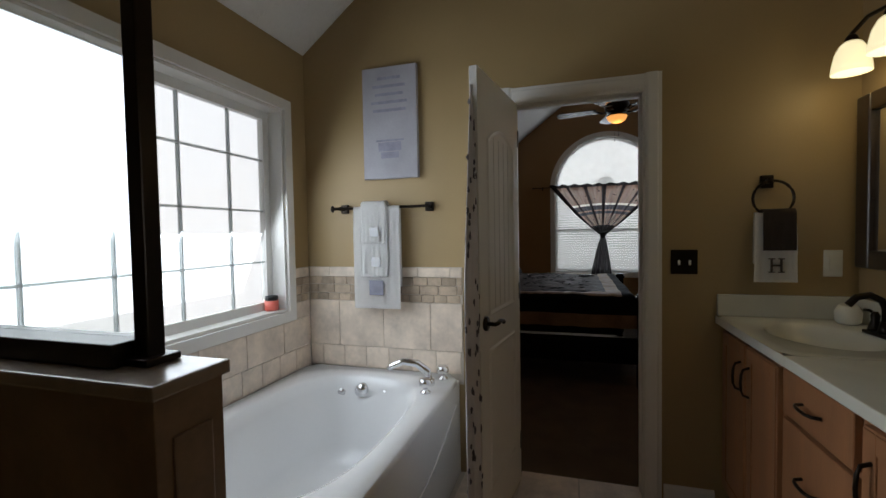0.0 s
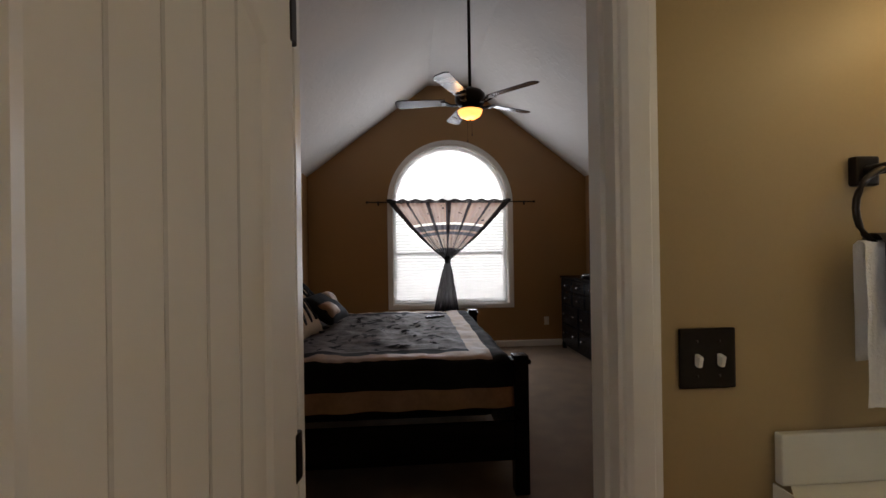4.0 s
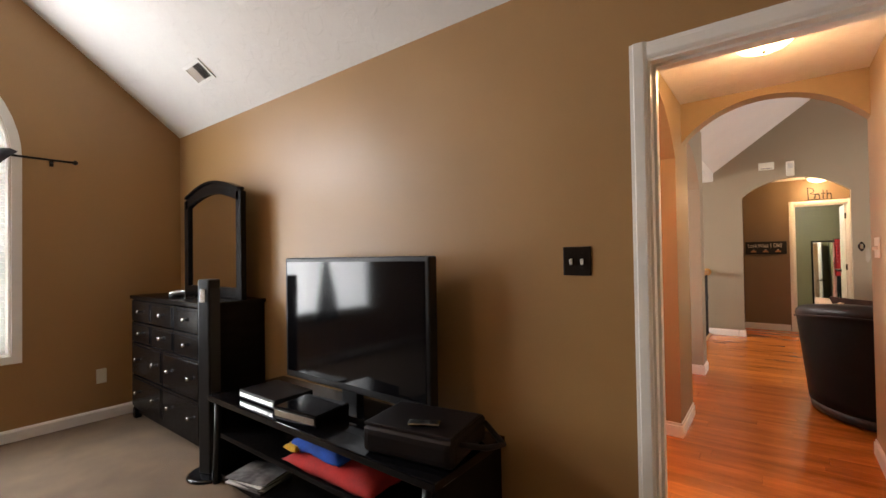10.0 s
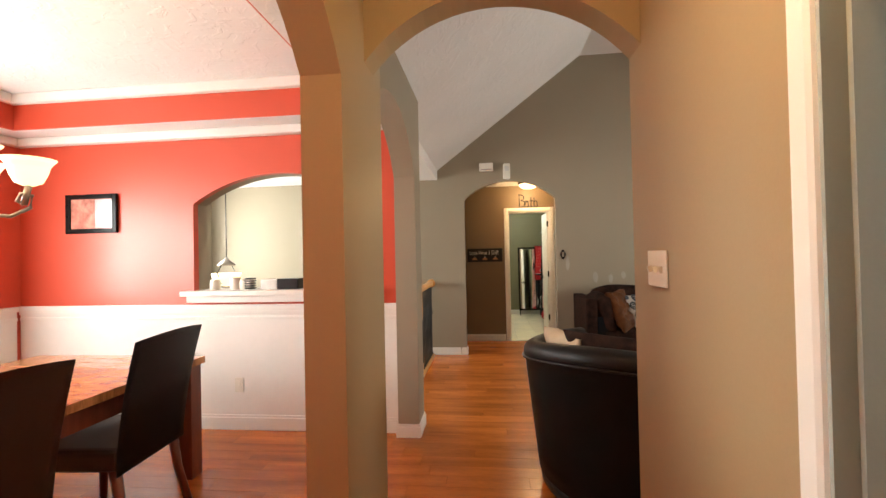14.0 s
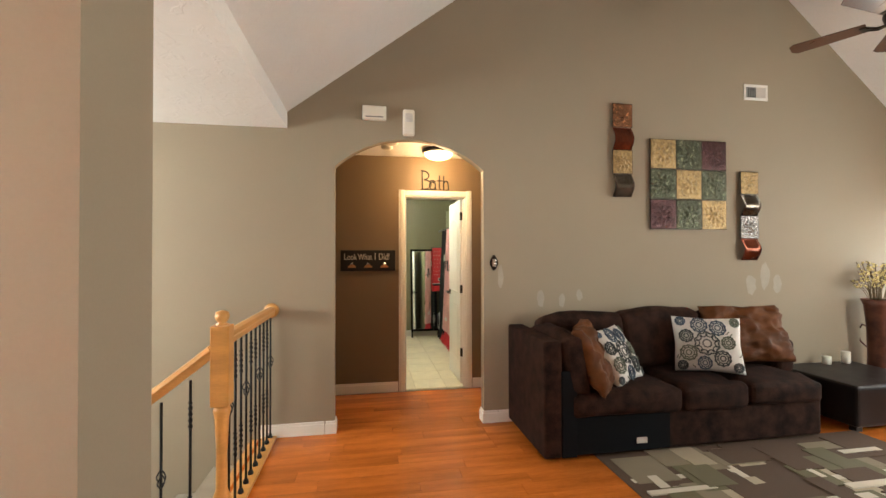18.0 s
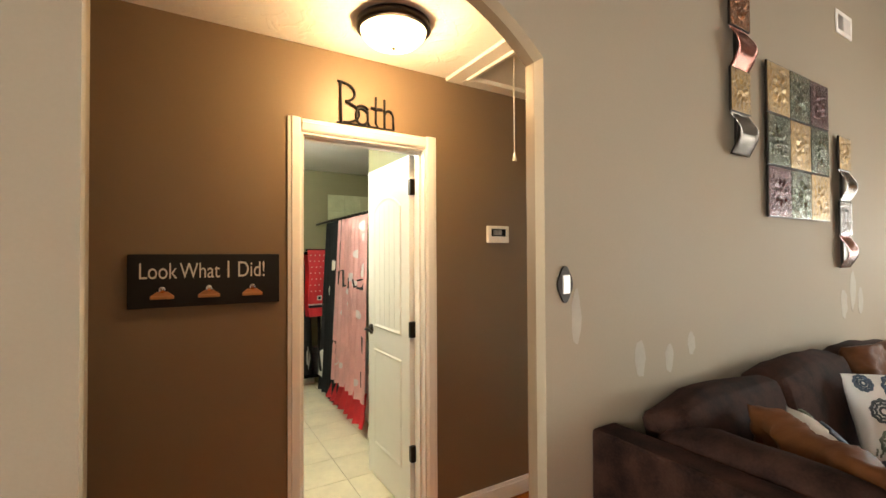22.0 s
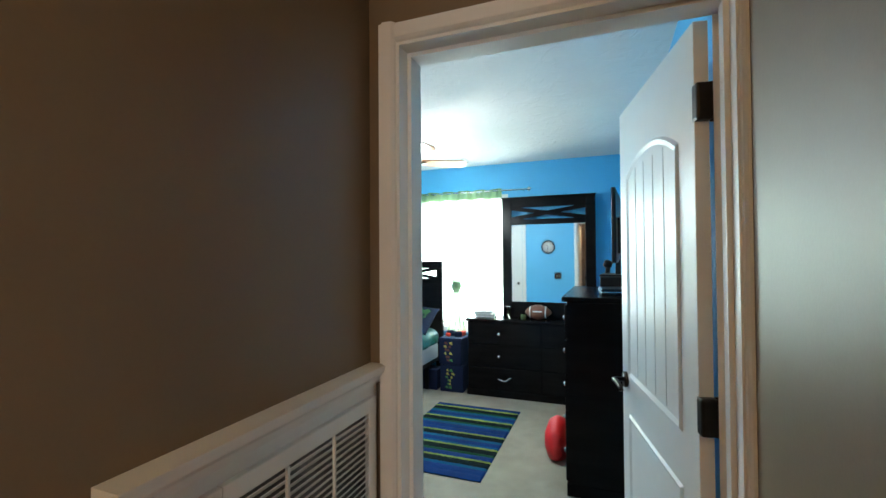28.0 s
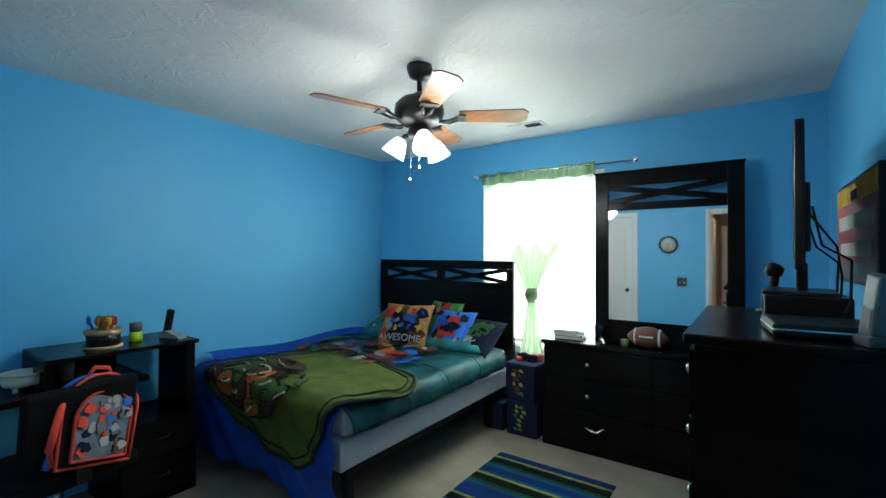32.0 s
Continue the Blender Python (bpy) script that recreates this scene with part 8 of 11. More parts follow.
part("body", box(-0.05, 0.0, -0.025, 0.025, -0.03, 0.03, 0.01), BLACK, pg)
part("cord", tube([(-0.03, 0, -0.02), (-0.05, 0.03, -0.05), (-0.03, 0.07, -0.02), (-0.01, 0.08, 0.02)], 0.004, None, 6), BLACK, pg)

# ---- second hall ----
IRON = mat("flat_black_iron", (0.010, 0.009, 0.009), 0.75, var=0.2, bump=0.1, spec=0.2)
bs = thing("bath_sign", "black cut-out metal letters on the door casing", "sign", (X9, 2.382, 2.097), -90)


def bowl(cx, cz, rx, rz, a0, a1, n=14):
    return [(cx + rx * math.cos(radians(a0 + (a1 - a0) * k / n)), -0.01, cz + rz * math.sin(radians(a0 + (a1 - a0) * k / n))) for k in range(n + 1)]


def letter(*runs):
    bm = bmesh.new()
    for run in runs:
        tube(run, 0.0062, bm, 6)
    part("letter", bm, IRON, bs)


letter([(-0.128, -0.01, 0.005), (-0.132, -0.01, 0.20)], [(-0.146, -0.01, 0.20), (-0.118, -0.01, 0.20)] , bowl(-0.118, 0.152, 0.058, 0.045, 92, -80), bowl(-0.115, 0.056, 0.078, 0.050, 84, -92))
letter(bowl(-0.022, 0.045, 0.032, 0.040, 30, 330), [(0.008, -0.01, 0.075), (0.008, -0.01, 0.02), (0.018, -0.01, 0.004)], bowl(-0.022, 0.078, 0.03, 0.022, 10, 150))
letter([(0.052, -0.01, 0.155), (0.050, -0.01, 0.02), (0.062, -0.01, 0.004)], [(0.025, -0.01, 0.098), (0.085, -0.01, 0.098)])
letter([(0.098, -0.01, 0.15), (0.098, -0.01, 0.003)], bowl(0.122, 0.062, 0.024, 0.034, 170, 0), [(0.146, -0.01, 0.062), (0.148, -0.01, 0.003)])
part("base_bar", box(-0.15, 0.15, -0.014, -0.006, -0.002, 0.004, 0.001), IRON, bs)
CHALK = mat("chalk_white", (0.62, 0.60, 0.55), 0.8, var=0.15, bump=0)
WOODCLIP = mat("clip_wood", (0.36, 0.16, 0.06), 0.5, var=0.2, fine=40, stretch=(1, 1, 8))
wb = thing("clip_board_sign", "black display board with white words and three clips", "sign", (X9, 3.073, 1.355), -90)
part("board", box(-0.277, 0.277, -0.018, -0.001, -0.106, 0.106, 0.003), BLACK, wb)
for word, x, s, z in (("Look", -0.178, 0.078, 0.036), ("What", -0.032, 0.078, 0.036), ("I", 0.072, 0.09, 0.038), ("Did!", 0.162, 0.082, 0.038)):
    part("word", turned(text_mesh(word, s, 0.0015), Matrix.Translation((x, -0.0185, z)) @ Matrix.Diagonal((0.80, 1.0, 1.15, 1.0))), CHALK, wb)
for x in (-0.163, 0.0, 0.165):
    bm = box(x - 0.040, x + 0.040, -0.03, -0.0175, -0.072, -0.058, 0.004)
    cl = part("clip", prism([(x - 0.04, -0.06), (x + 0.04, -0.06), (x + 0.018, -0.042), (x - 0.018, -0.042)], "y", -0.028, -0.0185, bm), WOODCLIP, wb, "copper bulldog clip")
    part("grip", tube([(x, -0.0185, -0.034), (x, -0.03, -0.034)], 0.012, None, 14), CHROME, cl, "chrome clip grip")
tm = thing("thermostat", "white thermostat with a grey display", "thermostat", (X9, 1.564, 1.573), -90)
part("case", box(-0.078, 0.078, -0.026, -0.001, -0.05, 0.05, 0.008, seg=3), IVORY, tm)
part("display", box(-0.055, 0.05, -0.0275, -0.0255, -0.012, 0.032, 0.002), SCREEN, tm, "grey display")
part("window", box(-0.045, 0.02, -0.0282, -0.027, -0.006, 0.026, 0.001), GREYPHOTO, tm)

ah = thing("attic_hatch", "white attic hatch with moulded trim in the ceiling", "hatch", (0, 0, 0), kind="structure")
for b in ((8.885, 9.757, 0.535, 0.62), (8.885, 9.757, 1.83, 1.915), (8.885, 8.97, 0.62, 1.83), (9.672, 9.757, 0.62, 1.83)):
    part("moulding", box(*b, H8 - 0.020, H8 - 0.0005, 0.006), TRIM, ah)
for b in ((8.97, 9.672, 0.62, 0.645), (8.97, 9.672, 1.805, 1.83), (8.97, 8.995, 0.645, 1.805), (9.647, 9.672, 0.645, 1.805)):
    part("inner_bead", box(*b, H8 - 0.032, H8 - 0.0005, 0.008), TRIM, ah)
part("panel", box(8.996, 9.646, 0.646, 1.804, H8 - 0.008, H8 - 0.0005, 0.001), mat("hatch_panel", (0.62, 0.60, 0.56), 0.6, var=0.06, scale=2), ah)
pc = thing("pull_cord", "white attic pull cord with a bell-shaped end", "pull cord", (9.36, 1.757, 0))
part("cord", tube([(0, 0, 1.955), (0.001, 0, 2.2), (0, 0, 2.432)], 0.0028, None, 6), IVORY, pc)
part("bell", lathe([(0.010, 1.918), (0.0115, 1.922), (0.008, 1.94), (0.004, 1.955), (0.002, 1.958)], seg=16), IVORY, pc)

wr = thing("return_air_panel", "white panelled return-air box with a louvred grille", "air vent", (0, 0, 0), kind="structure")
part("board", box(X9 - 0.02, X9 - 0.0005, 0.532, 1.20, 0.0, 1.115, 0.003), TRIM, wr)
part("cap", prism([(X9 - 0.001, 1.115), (X9 - 0.03, 1.115), (X9 - 0.034, 1.13), (X9 - 0.052, 1.145), (X9 - 0.054, 1.163), (X9 - 0.001, 1.163)], "y", 0.532, 1.215), TRIM, wr)
part("base_moulding", box(X9 - 0.034, X9 - 0.0005, 0.532, 1.208, 0.0, 0.1, 0.005), TRIM, wr)
for b in ((0.56, 0.595, 0.17, 1.085), (1.045, 1.08, 0.17, 1.085), (0.595, 1.045, 1.05, 1.085), (0.595, 1.045, 0.17, 0.205)):
    part("grille_frame", box(X9 - 0.034, X9 - 0.019, *b, 0.004), TRIM, wr)
part("backing", box(X9 - 0.0215, X9 - 0.0195, 0.595, 1.045, 0.205, 1.05), GREYPHOTO, wr)
lv_mesh = None
for k in range(54):
    z = 0.215 + k * 0.0155
    if lv_mesh is None:
        s_ = part("louvre", turned(box(-0.0008, 0.0008, -0.225, 0.225, -0.0085, 0.0085), Matrix.Rotation(radians(-38), 4, "Y")), TRIM, wr)
        lv_mesh = s_.data
    else:
        s_ = new("louvre", lv_mesh)
        s_.parent = wr
    s_.location = (X9 - 0.028, 0.82, z)
for y in (0.745, 0.895):
    part("grille_bar", box(X9 - 0.036, X9 - 0.030, y - 0.004, y + 0.004, 0.205, 1.05, 0.001), TRIM, wr)
s2 = thing("smoke_detector", "round white smoke detector on the hall ceiling", "smoke detector", (9.30, 2.90, H8))
part("case", lathe([(0.055, 0.0), (0.055, -0.03), (0.03, -0.045), (0.004, -0.045)], seg=28), IVORY, s2)
sw2 = thing("hall_switch", "dark bronze switch plate in the second hall", "light switch", (LX1 + 0.09, 1.93, 1.36), 90)
part("plate", box(-0.035, 0.035, -0.008, -0.0005, -0.06, 0.06, 0.004), BRONZE, sw2)
part("toggle", turned(box(-0.005, 0.005, -0.022, -0.006, -0.012, 0.012, 0.002), Matrix.Rotation(0.25, 4, "X")), IVORY, sw2)
sd = thing("smoke_detector", "round white smoke detector on the hall ceiling", "smoke detector", (9.15, 2.87, H8))
part("case", lathe([(0.07, 0.0), (0.07, -0.012), (0.062, -0.03), (0.02, -0.036), (0.004, -0.036)], seg=32), IVORY, sd)

# a closed door at the hall's end
de = thing("door_hall_end", "closed white panelled door at the end of the hall", "door", (9.36, 4.66, 0), kind="structure")
part("leaf", box(-0.328, 0.328, -0.02, 0.02, 0.004, 2.027, 0.002), TRIM, de)
for x0, x1, z0, z1 in ((-0.23, 0.23, 0.22, 0.84), (-0.23, 0.23, 0.98, 1.82)):
    part("panel", box(x0, x1, -0.026, -0.019, z0, z1, 0.005), TRIM, de)

# ---- second bath ----
BLK_CURTAIN = mat("curtain_black", (0.014, 0.015, 0.018), 0.75, var=0.3, scale=8, fine=120, bump=0.2)
PINK_CURTAIN = mat("curtain_pink", (0.84, 0.47, 0.45), 0.75, var=0.14, scale=4, fine=120, bump=0.2)
RED_CLOTH = mat("red_cloth", (0.72, 0.045, 0.06), 0.8, var=0.15, scale=6, fine=120, bump=0.3)
KTILE = mat("tile_cream", (0.70, 0.64, 0.48), 0.32, var=0.12, scale=5, fine=30, bump=0.05, island=0.05)
sc = thing("shower_curtain", "shower curtain with black and pink panels and a red hem", "shower curtain", (0, 0, 0))


def curtain(x0, x1, z0, z1, spread, n, amp=0.028, push=0.0):
    def fn(u, v):
        x = x0 + (x1 - x0) * u
        f = 1 - v
        return (x + spread * f * (u - 0.3), 1.845 + amp * math.sin(u * n) * (0.55 + 0.45 * f) + 0.010 * math.sin(u * n * 2.3 + 1) + 0.05 * f + push, z0 + (z1 - z0) * v)

    return fn


part("black_panel", sheet(curtain(11.80, 12.28, 0.03, 1.80, 0.18, 34), 70, 12, 0.002), BLK_CURTAIN, sc, "black panel with white dots")
part("pink_panel", sheet(curtain(11.08, 11.86, 0.25, 1.80, 0.10, 40, push=0.01), 90, 12, 0.002), PINK_CURTAIN, sc, "pink panel with dark script")
part("red_hem", sheet(curtain(11.08, 11.90, 0.06, 0.30, 0.16, 46, 0.034, push=0.03), 90, 6, 0.002), RED_CLOTH, sc, "gathered red hem")
fnp = curtain(11.08, 11.86, 0.25, 1.80, 0.10, 40, push=0.01)
fnb = curtain(11.80, 12.28, 0.03, 1.80, 0.18, 34)
INKD = mat("curtain_ink", (0.012, 0.01, 0.014), 0.8, bump=0)
PALE = mat("curtain_pale", (0.80, 0.70, 0.70), 0.8, bump=0)


def on_cloth(fn, pts, m, label, lift=0.006):
    own = bmesh.new()
    vs = [own.verts.new(Vector(fn(u, v)) + Vector((0, lift, 0))) for u, v in pts]
    own.faces.new(vs)
    bmesh.ops.triangulate(own, faces=own.faces[:])
    bmesh.ops.solidify(own, geom=own.faces[:], thickness=0.002)
    part("print", own, m, sc, label)


random.seed(12)
for k in range(16):
    u, v, r = random.uniform(0.08, 0.92), random.uniform(0.08, 0.95), random.uniform(0.025, 0.05)
    on_cloth(fnp, [(u + r * math.cos(a), v + r * 0.6 * math.sin(a)) for a in [j * math.tau / 12 for j in range(12)]], PALE, "pale printed dot", 0.004)
for u, v, r, q in ((0.9, 0.16, 0.10, 0.09), (0.3, 0.2, 0.05, 0.02), (0.5, 0.4, 0.03, 0.06), (0.7, 0.6, 0.03, 0.04), (0.4, 0.75, 0.03, 0.03)):
    on_cloth(fnb, [(u + r * math.cos(a), v + q * math.sin(a)) for a in [j * math.tau / 14 for j in range(14)]], CHALK, "white printed spot")
word_ink = bmesh.new()
for loops in (((0.16, 0.60), (0.18, 0.68), (0.22, 0.69), (0.23, 0.60), (0.27, 0.68), (0.32, 0.69), (0.33, 0.59), (0.37, 0.60)), ((0.42, 0.60), (0.44, 0.64), (0.50, 0.645), (0.49, 0.60), (0.46, 0.59), (0.55, 0.61)), ((0.58, 0.60), (0.60, 0.645), (0.66, 0.64), (0.67, 0.60), (0.72, 0.61)), ((0.80, 0.64), (0.88, 0.65), (0.86, 0.60), (0.80, 0.60), (0.90, 0.59))):
    tube([tuple(Vector(fnp(1 - u, v)) + Vector((0, 0.006, 0))) for u, v in loops], 0.009, word_ink, 6)
part("script_print", word_ink, INKD, sc, "dark script lettering, unreadable")
for u, v in ((0.05, 0.3), (0.95, 0.2), (0.08, 0.12)):
    on_cloth(fnp, [(u - 0.03, v - 0.04), (u + 0.03, v - 0.035), (u + 0.02, v + 0.05), (u - 0.015, v + 0.04)], INKD, "dark printed mark")
rk = thing("shower_rod", "dark bronze shower rod", "curtain rod", (0, 0, 0))
part("rod", tube([(11.02, 1.845, 1.815), (12.74, 1.845, 1.815)], 0.011, None, 10), BRONZE, rk)
part("flange", tube([(11.021, 1.845, 1.815), (11.035, 1.845, 1.815)], 0.03, None, 16), BRONZE, rk)
for k in range(12):
    x = 11.12 + k * 0.1
    part("ring", tube([(x, 1.845 + 0.018 * math.cos(a), 1.812 + 0.018 * math.sin(a)) for a in [j * math.tau / 12 for j in range(13)]], 0.0025, None, 5), BRONZE, rk)
tagged(part("wall_kbath_tub_end", box(11.02, 11.05, 0.6, 1.845, 0.0, H8 - 0.001), PAINT_GREEN), "olive green painted tub end wall", "wall", kind="structure")
sur = thing("shower_surround", "pale green tile shower surround", "tile panel", (0, 0, 0), kind="structure")
for r in range(9):
    for c_ in range(5):
        y1 = 1.72 - c_ * 0.2015
        part("tile", box(KX1 - 0.012, KX1 - 0.0005, y1 - 0.2, y1, 0.40 + r * 0.197, 0.40 + r * 0.197 + 0.1955, 0.002), mat("shower_tile", (0.42, 0.42, 0.26), 0.3, var=0.14, scale=6, island=0.04) if (r, c_) == (0, 0) else bpy.data.materials["shower_tile"], sur)
tb2 = thing("bathtub", "white bathtub behind the shower curtain", "bathtub", (0, 0, 0))
bt = box(11.06, 12.735, 1.05, 1.80, 0.0, 0.42, 0.02)
part("apron", bt, WHITE, tb2)

# leaning mirror and towel
lm = thing("leaning_mirror", "tall black framed mirror leaning on the wall", "mirror", (KX1 - 0.05, 2.10, 0.0))
lm.matrix_world = Matrix.Translation((KX1 - 0.16, 2.095, 0.105)) @ Matrix.Rotation(radians(5.2), 4, "Y")
FW, FH = 0.26, 1.40
fr = box(-0.012, 0.012, -FW, -FW + 0.035, 0, FH, 0.003)
for b in ((FW - 0.035, FW, 0, FH), (-FW + 0.035, FW - 0.035, FH - 0.035, FH), (-FW + 0.035, FW - 0.035, 0, 0.035)):
    box(-0.012, 0.012, *b, 0.003, fr)
part("frame", fr, BLACKWOOD, lm)
part("glass", box(-0.004, 0.002, -FW + 0.035, FW - 0.035, 0.035, FH - 0.035), MIRROR, lm)
for y in (-FW + 0.02, FW - 0.02):
    part("foot", turned(box(-0.012, 0.012, y - 0.012, y + 0.012, -0.112, 0.002), Matrix.Rotation(radians(-0.0), 4, "Y")), BLACKWOOD, lm)
tw2 = thing("red_towel", "red dotted bath towel with a black trim band", "towel", (KX1 - 0.085, 1.85, 1.50), 0)


def towel_fn(u, v):
    return (-0.045 - 0.012 * math.sin(u * 9) * (1 - v) - 0.05 * (1 - v), (u - 0.5) * 0.26 + 0.008 * math.sin(v * 7), -0.72 + 0.74 * v)


part("cloth", sheet(towel_fn, 14, 16, 0.014), RED_CLOTH, tw2)
part("band", sheet(lambda u, v: tuple(Vector(towel_fn(u, 0.13 + 0.05 * v)) + Vector((-0.004, 0, 0))), 14, 3, 0.004), INKD, tw2, "black trim band")
part("edge", sheet(lambda u, v: tuple(Vector(towel_fn(u, 0.17 + 0.02 * v)) + Vector((-0.005, 0, 0))), 14, 2, 0.003), CHALK, tw2, "white lace edge")
part("patch", sheet(lambda u, v: tuple(Vector(towel_fn(0.42 + 0.2 * u, 0.24 + 0.07 * v)) + Vector((-0.004, 0, 0))), 4, 3, 0.003), CHALK, tw2, "small white patch")
part("patch_mark", sheet(lambda u, v: tuple(Vector(towel_fn(0.46 + 0.11 * u, 0.255 + 0.04 * v)) + Vector((-0.006, 0, 0))), 3, 2, 0.003), INKD, tw2)
dots = bmesh.new()
for i in range(5):
    for j in range(7):
        u, v = 0.12 + i * 0.19 + (j % 2) * 0.05, 0.38 + j * 0.09
        c0 = Vector(towel_fn(u, v)) + Vector((-0.004, 0, 0))
        own = bmesh.new()
        bmesh.ops.create_circle(own, cap_ends=True, segments=8, radius=0.008, matrix=Matrix.Translation(c0) @ Matrix.Rotation(math.pi / 2, 4, "Y"))
        merge(dots, own)
tagged(part("dot_print", dots, PINK_CURTAIN, tw2, "small pink dots"), kind="stuff")
part("hanger", tube([(-0.02, -0.15, 0.02), (-0.02, 0.15, 0.02)], 0.012, box(-0.02, 0.085, -0.01, 0.01, 0.01, 0.03), 8), BLACK, tw2)
# unseen ceiling fixture, added to carry the bathroom's light
flk = thing("bath_ceiling_light", "round white ceiling lamp, unseen, added to light the olive bathroom", "ceiling lamp", (10.9, 2.75, H8))
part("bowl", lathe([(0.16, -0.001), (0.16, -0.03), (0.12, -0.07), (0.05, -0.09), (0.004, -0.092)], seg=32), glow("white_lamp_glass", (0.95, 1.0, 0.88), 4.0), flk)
tile_me = None
ktf = bpy.data.objects["floor_kbath"]
for i in range(9):
    for j in range(5):
        x, y = 9.80 + i * 0.331, 3.24 - (j + 1) * 0.331
        if tile_me is None:
            ob = part("tile", box(0.002, 0.329, 0.002, 0.329, -0.006, 0.0, 0.0015), KTILE, ktf)
            tile_me = ob.data
        else:
            ob = new("tile", tile_me)
            ob.parent = ktf
        ob.location = (x, y, 0.001)

# ---- blue bedroom ----
random.seed(21)
TEAL = mat("comforter_teal", (0.014, 0.145, 0.16), 0.5, var=0.75, scale=5, fine=30, bump=0.3, dist=0.004)
ROYAL = mat("comforter_blue", (0.008, 0.09, 0.52), 0.55, var=0.3, scale=6, fine=60, bump=0.25, dist=0.004)
FLEECE = mat("fleece_green", (0.14, 0.19, 0.035), 0.95, var=0.35, scale=7, fine=220, bump=0.6, dist=0.004)
FLEECE_DARK = mat("fleece_dark", (0.016, 0.022, 0.012), 0.95, var=0.3, fine=220, bump=0.5)
PR_ORANGE = mat("print_orange", (0.52, 0.16, 0.03), 0.9, var=0.25, fine=150, bump=0.3)
PR_BROWN = mat("print_brown", (0.11, 0.035, 0.022), 0.9, var=0.25, fine=150, bump=0.3)
PR_GREEN = mat("print_green", (0.06, 0.20, 0.05), 0.9, var=0.3, fine=150, bump=0.3)
PR_GREY = mat("print_grey", (0.36, 0.37, 0.34), 0.9, var=0.2, fine=150, bump=0.3)
PR_RED = mat("print_red", (0.62, 0.05, 0.03), 0.8, var=0.2, fine=100, bump=0.2)
PR_BLUE = mat("print_blue", (0.02, 0.14, 0.58), 0.8, var=0.25, fine=100, bump=0.2)
PR_GOLD = mat("print_gold", (0.62, 0.38, 0.05), 0.8, var=0.25, fine=100, bump=0.2)
NAVY = mat("bin_navy", (0.009, 0.015, 0.042), 0.8, var=0.3, fine=120, bump=0.2, spec=0.15)
MATTRESS = mat("mattress_white", (0.56, 0.57, 0.60), 0.8, var=0.06, fine=120, bump=0.2)

# bed
BXA, BXB, BYH, BYF = 10.975, 12.46, -3.0, -1.14
kb_ = thing("bed", "double bed with a black headboard with crossed slats", "bed", (0, 0, 0))
for z0, z1 in ((0.30, 1.195), (1.315, 1.392)):
    part("headboard_panel", box(10.93, 12.50, -3.075, -3.03, z0, z1, 0.004), BLACKWOOD, kb_)
for x in (10.93, 11.68, 12.43):
    part("headboard_stile", box(x, x + 0.07, -3.073, -3.032, 1.196, 1.314, 0.002), BLACKWOOD, kb_)
for x0, x1 in ((11.0, 11.68), (11.75, 12.43)):
    for a, b in (((x0, 1.20), (x1, 1.31)), ((x0, 1.31), (x1, 1.20))):
        part("cross_slat", prism([(a[0], a[1] - 0.018), (b[0], b[1] - 0.018), (b[0], b[1] + 0.018), (a[0], a[1] + 0.018)], "y", -3.065 if a[1] < b[1] else -3.060, -3.04), BLACKWOOD, kb_)
for x in (10.945, 12.42):
    part("headboard_leg", box(x, x + 0.065, -3.07, -3.035, 0.0, 0.30, 0.003), BLACKWOOD, kb_)
for y in (BYF - 0.12, -2.85):
    for x in (BXA + 0.03, BXB - 0.08):
        part("leg", box(x, x + 0.05, y, y + 0.05, 0.0, 0.29, 0.004), BLACK, kb_)
part("frame_rail", box(BXA - 0.006, BXA + 0.03, BYH, BYF - 0.02, 0.275, 0.315, 0.003), BLACK, kb_)
part("frame_rail", box(BXB - 0.03, BXB + 0.006, BYH, BYF - 0.02, 0.275, 0.315, 0.003), BLACK, kb_)
part("box_spring", box(BXA, BXB, BYH - 0.02, BYF, 0.30, 0.47, 0.025, seg=3), MATTRESS, kb_, "pale grey box spring")
part("mattress", box(BXA + 0.01, BXB - 0.01, BYH - 0.01, BYF - 0.02, 0.472, 0.625, 0.04, seg=3), MATTRESS, kb_)
BT = 0.655


def spread(x, y, lift=0.0):
    """The lie of a cover over the bed: flat on top, rounded over the west side and the foot."""
    d1, d2 = max(0.0, BXA + 0.03 - x), max(0.0, y - (BYF - 0.04))
    d = math.hypot(d1, d2)
    bumps = 0.013 * noise.noise((x * 4.2, y * 4.2, 1.3)) + 0.006 * noise.noise((x * 11, y * 11, 4.1))
    if d < 1e-6:
        return Vector((x, y, BT + lift + bumps))
    r = 0.09
    ang = min(d / r, math.pi / 2)
    out, down = r * math.sin(ang), r * (1 - math.cos(ang)) + max(0.0, d - r * math.pi / 2)
    out += 0.015 * math.sin((x + y) * 26) * min(1, down * 4) + lift
    return Vector((min(x, 99) if d1 == 0 else BXA + 0.03 - out * d1 / d, y if d2 == 0 else BYF - 0.04 + out * d2 / d, BT + lift + bumps * max(0, 1 - down * 5) - down))


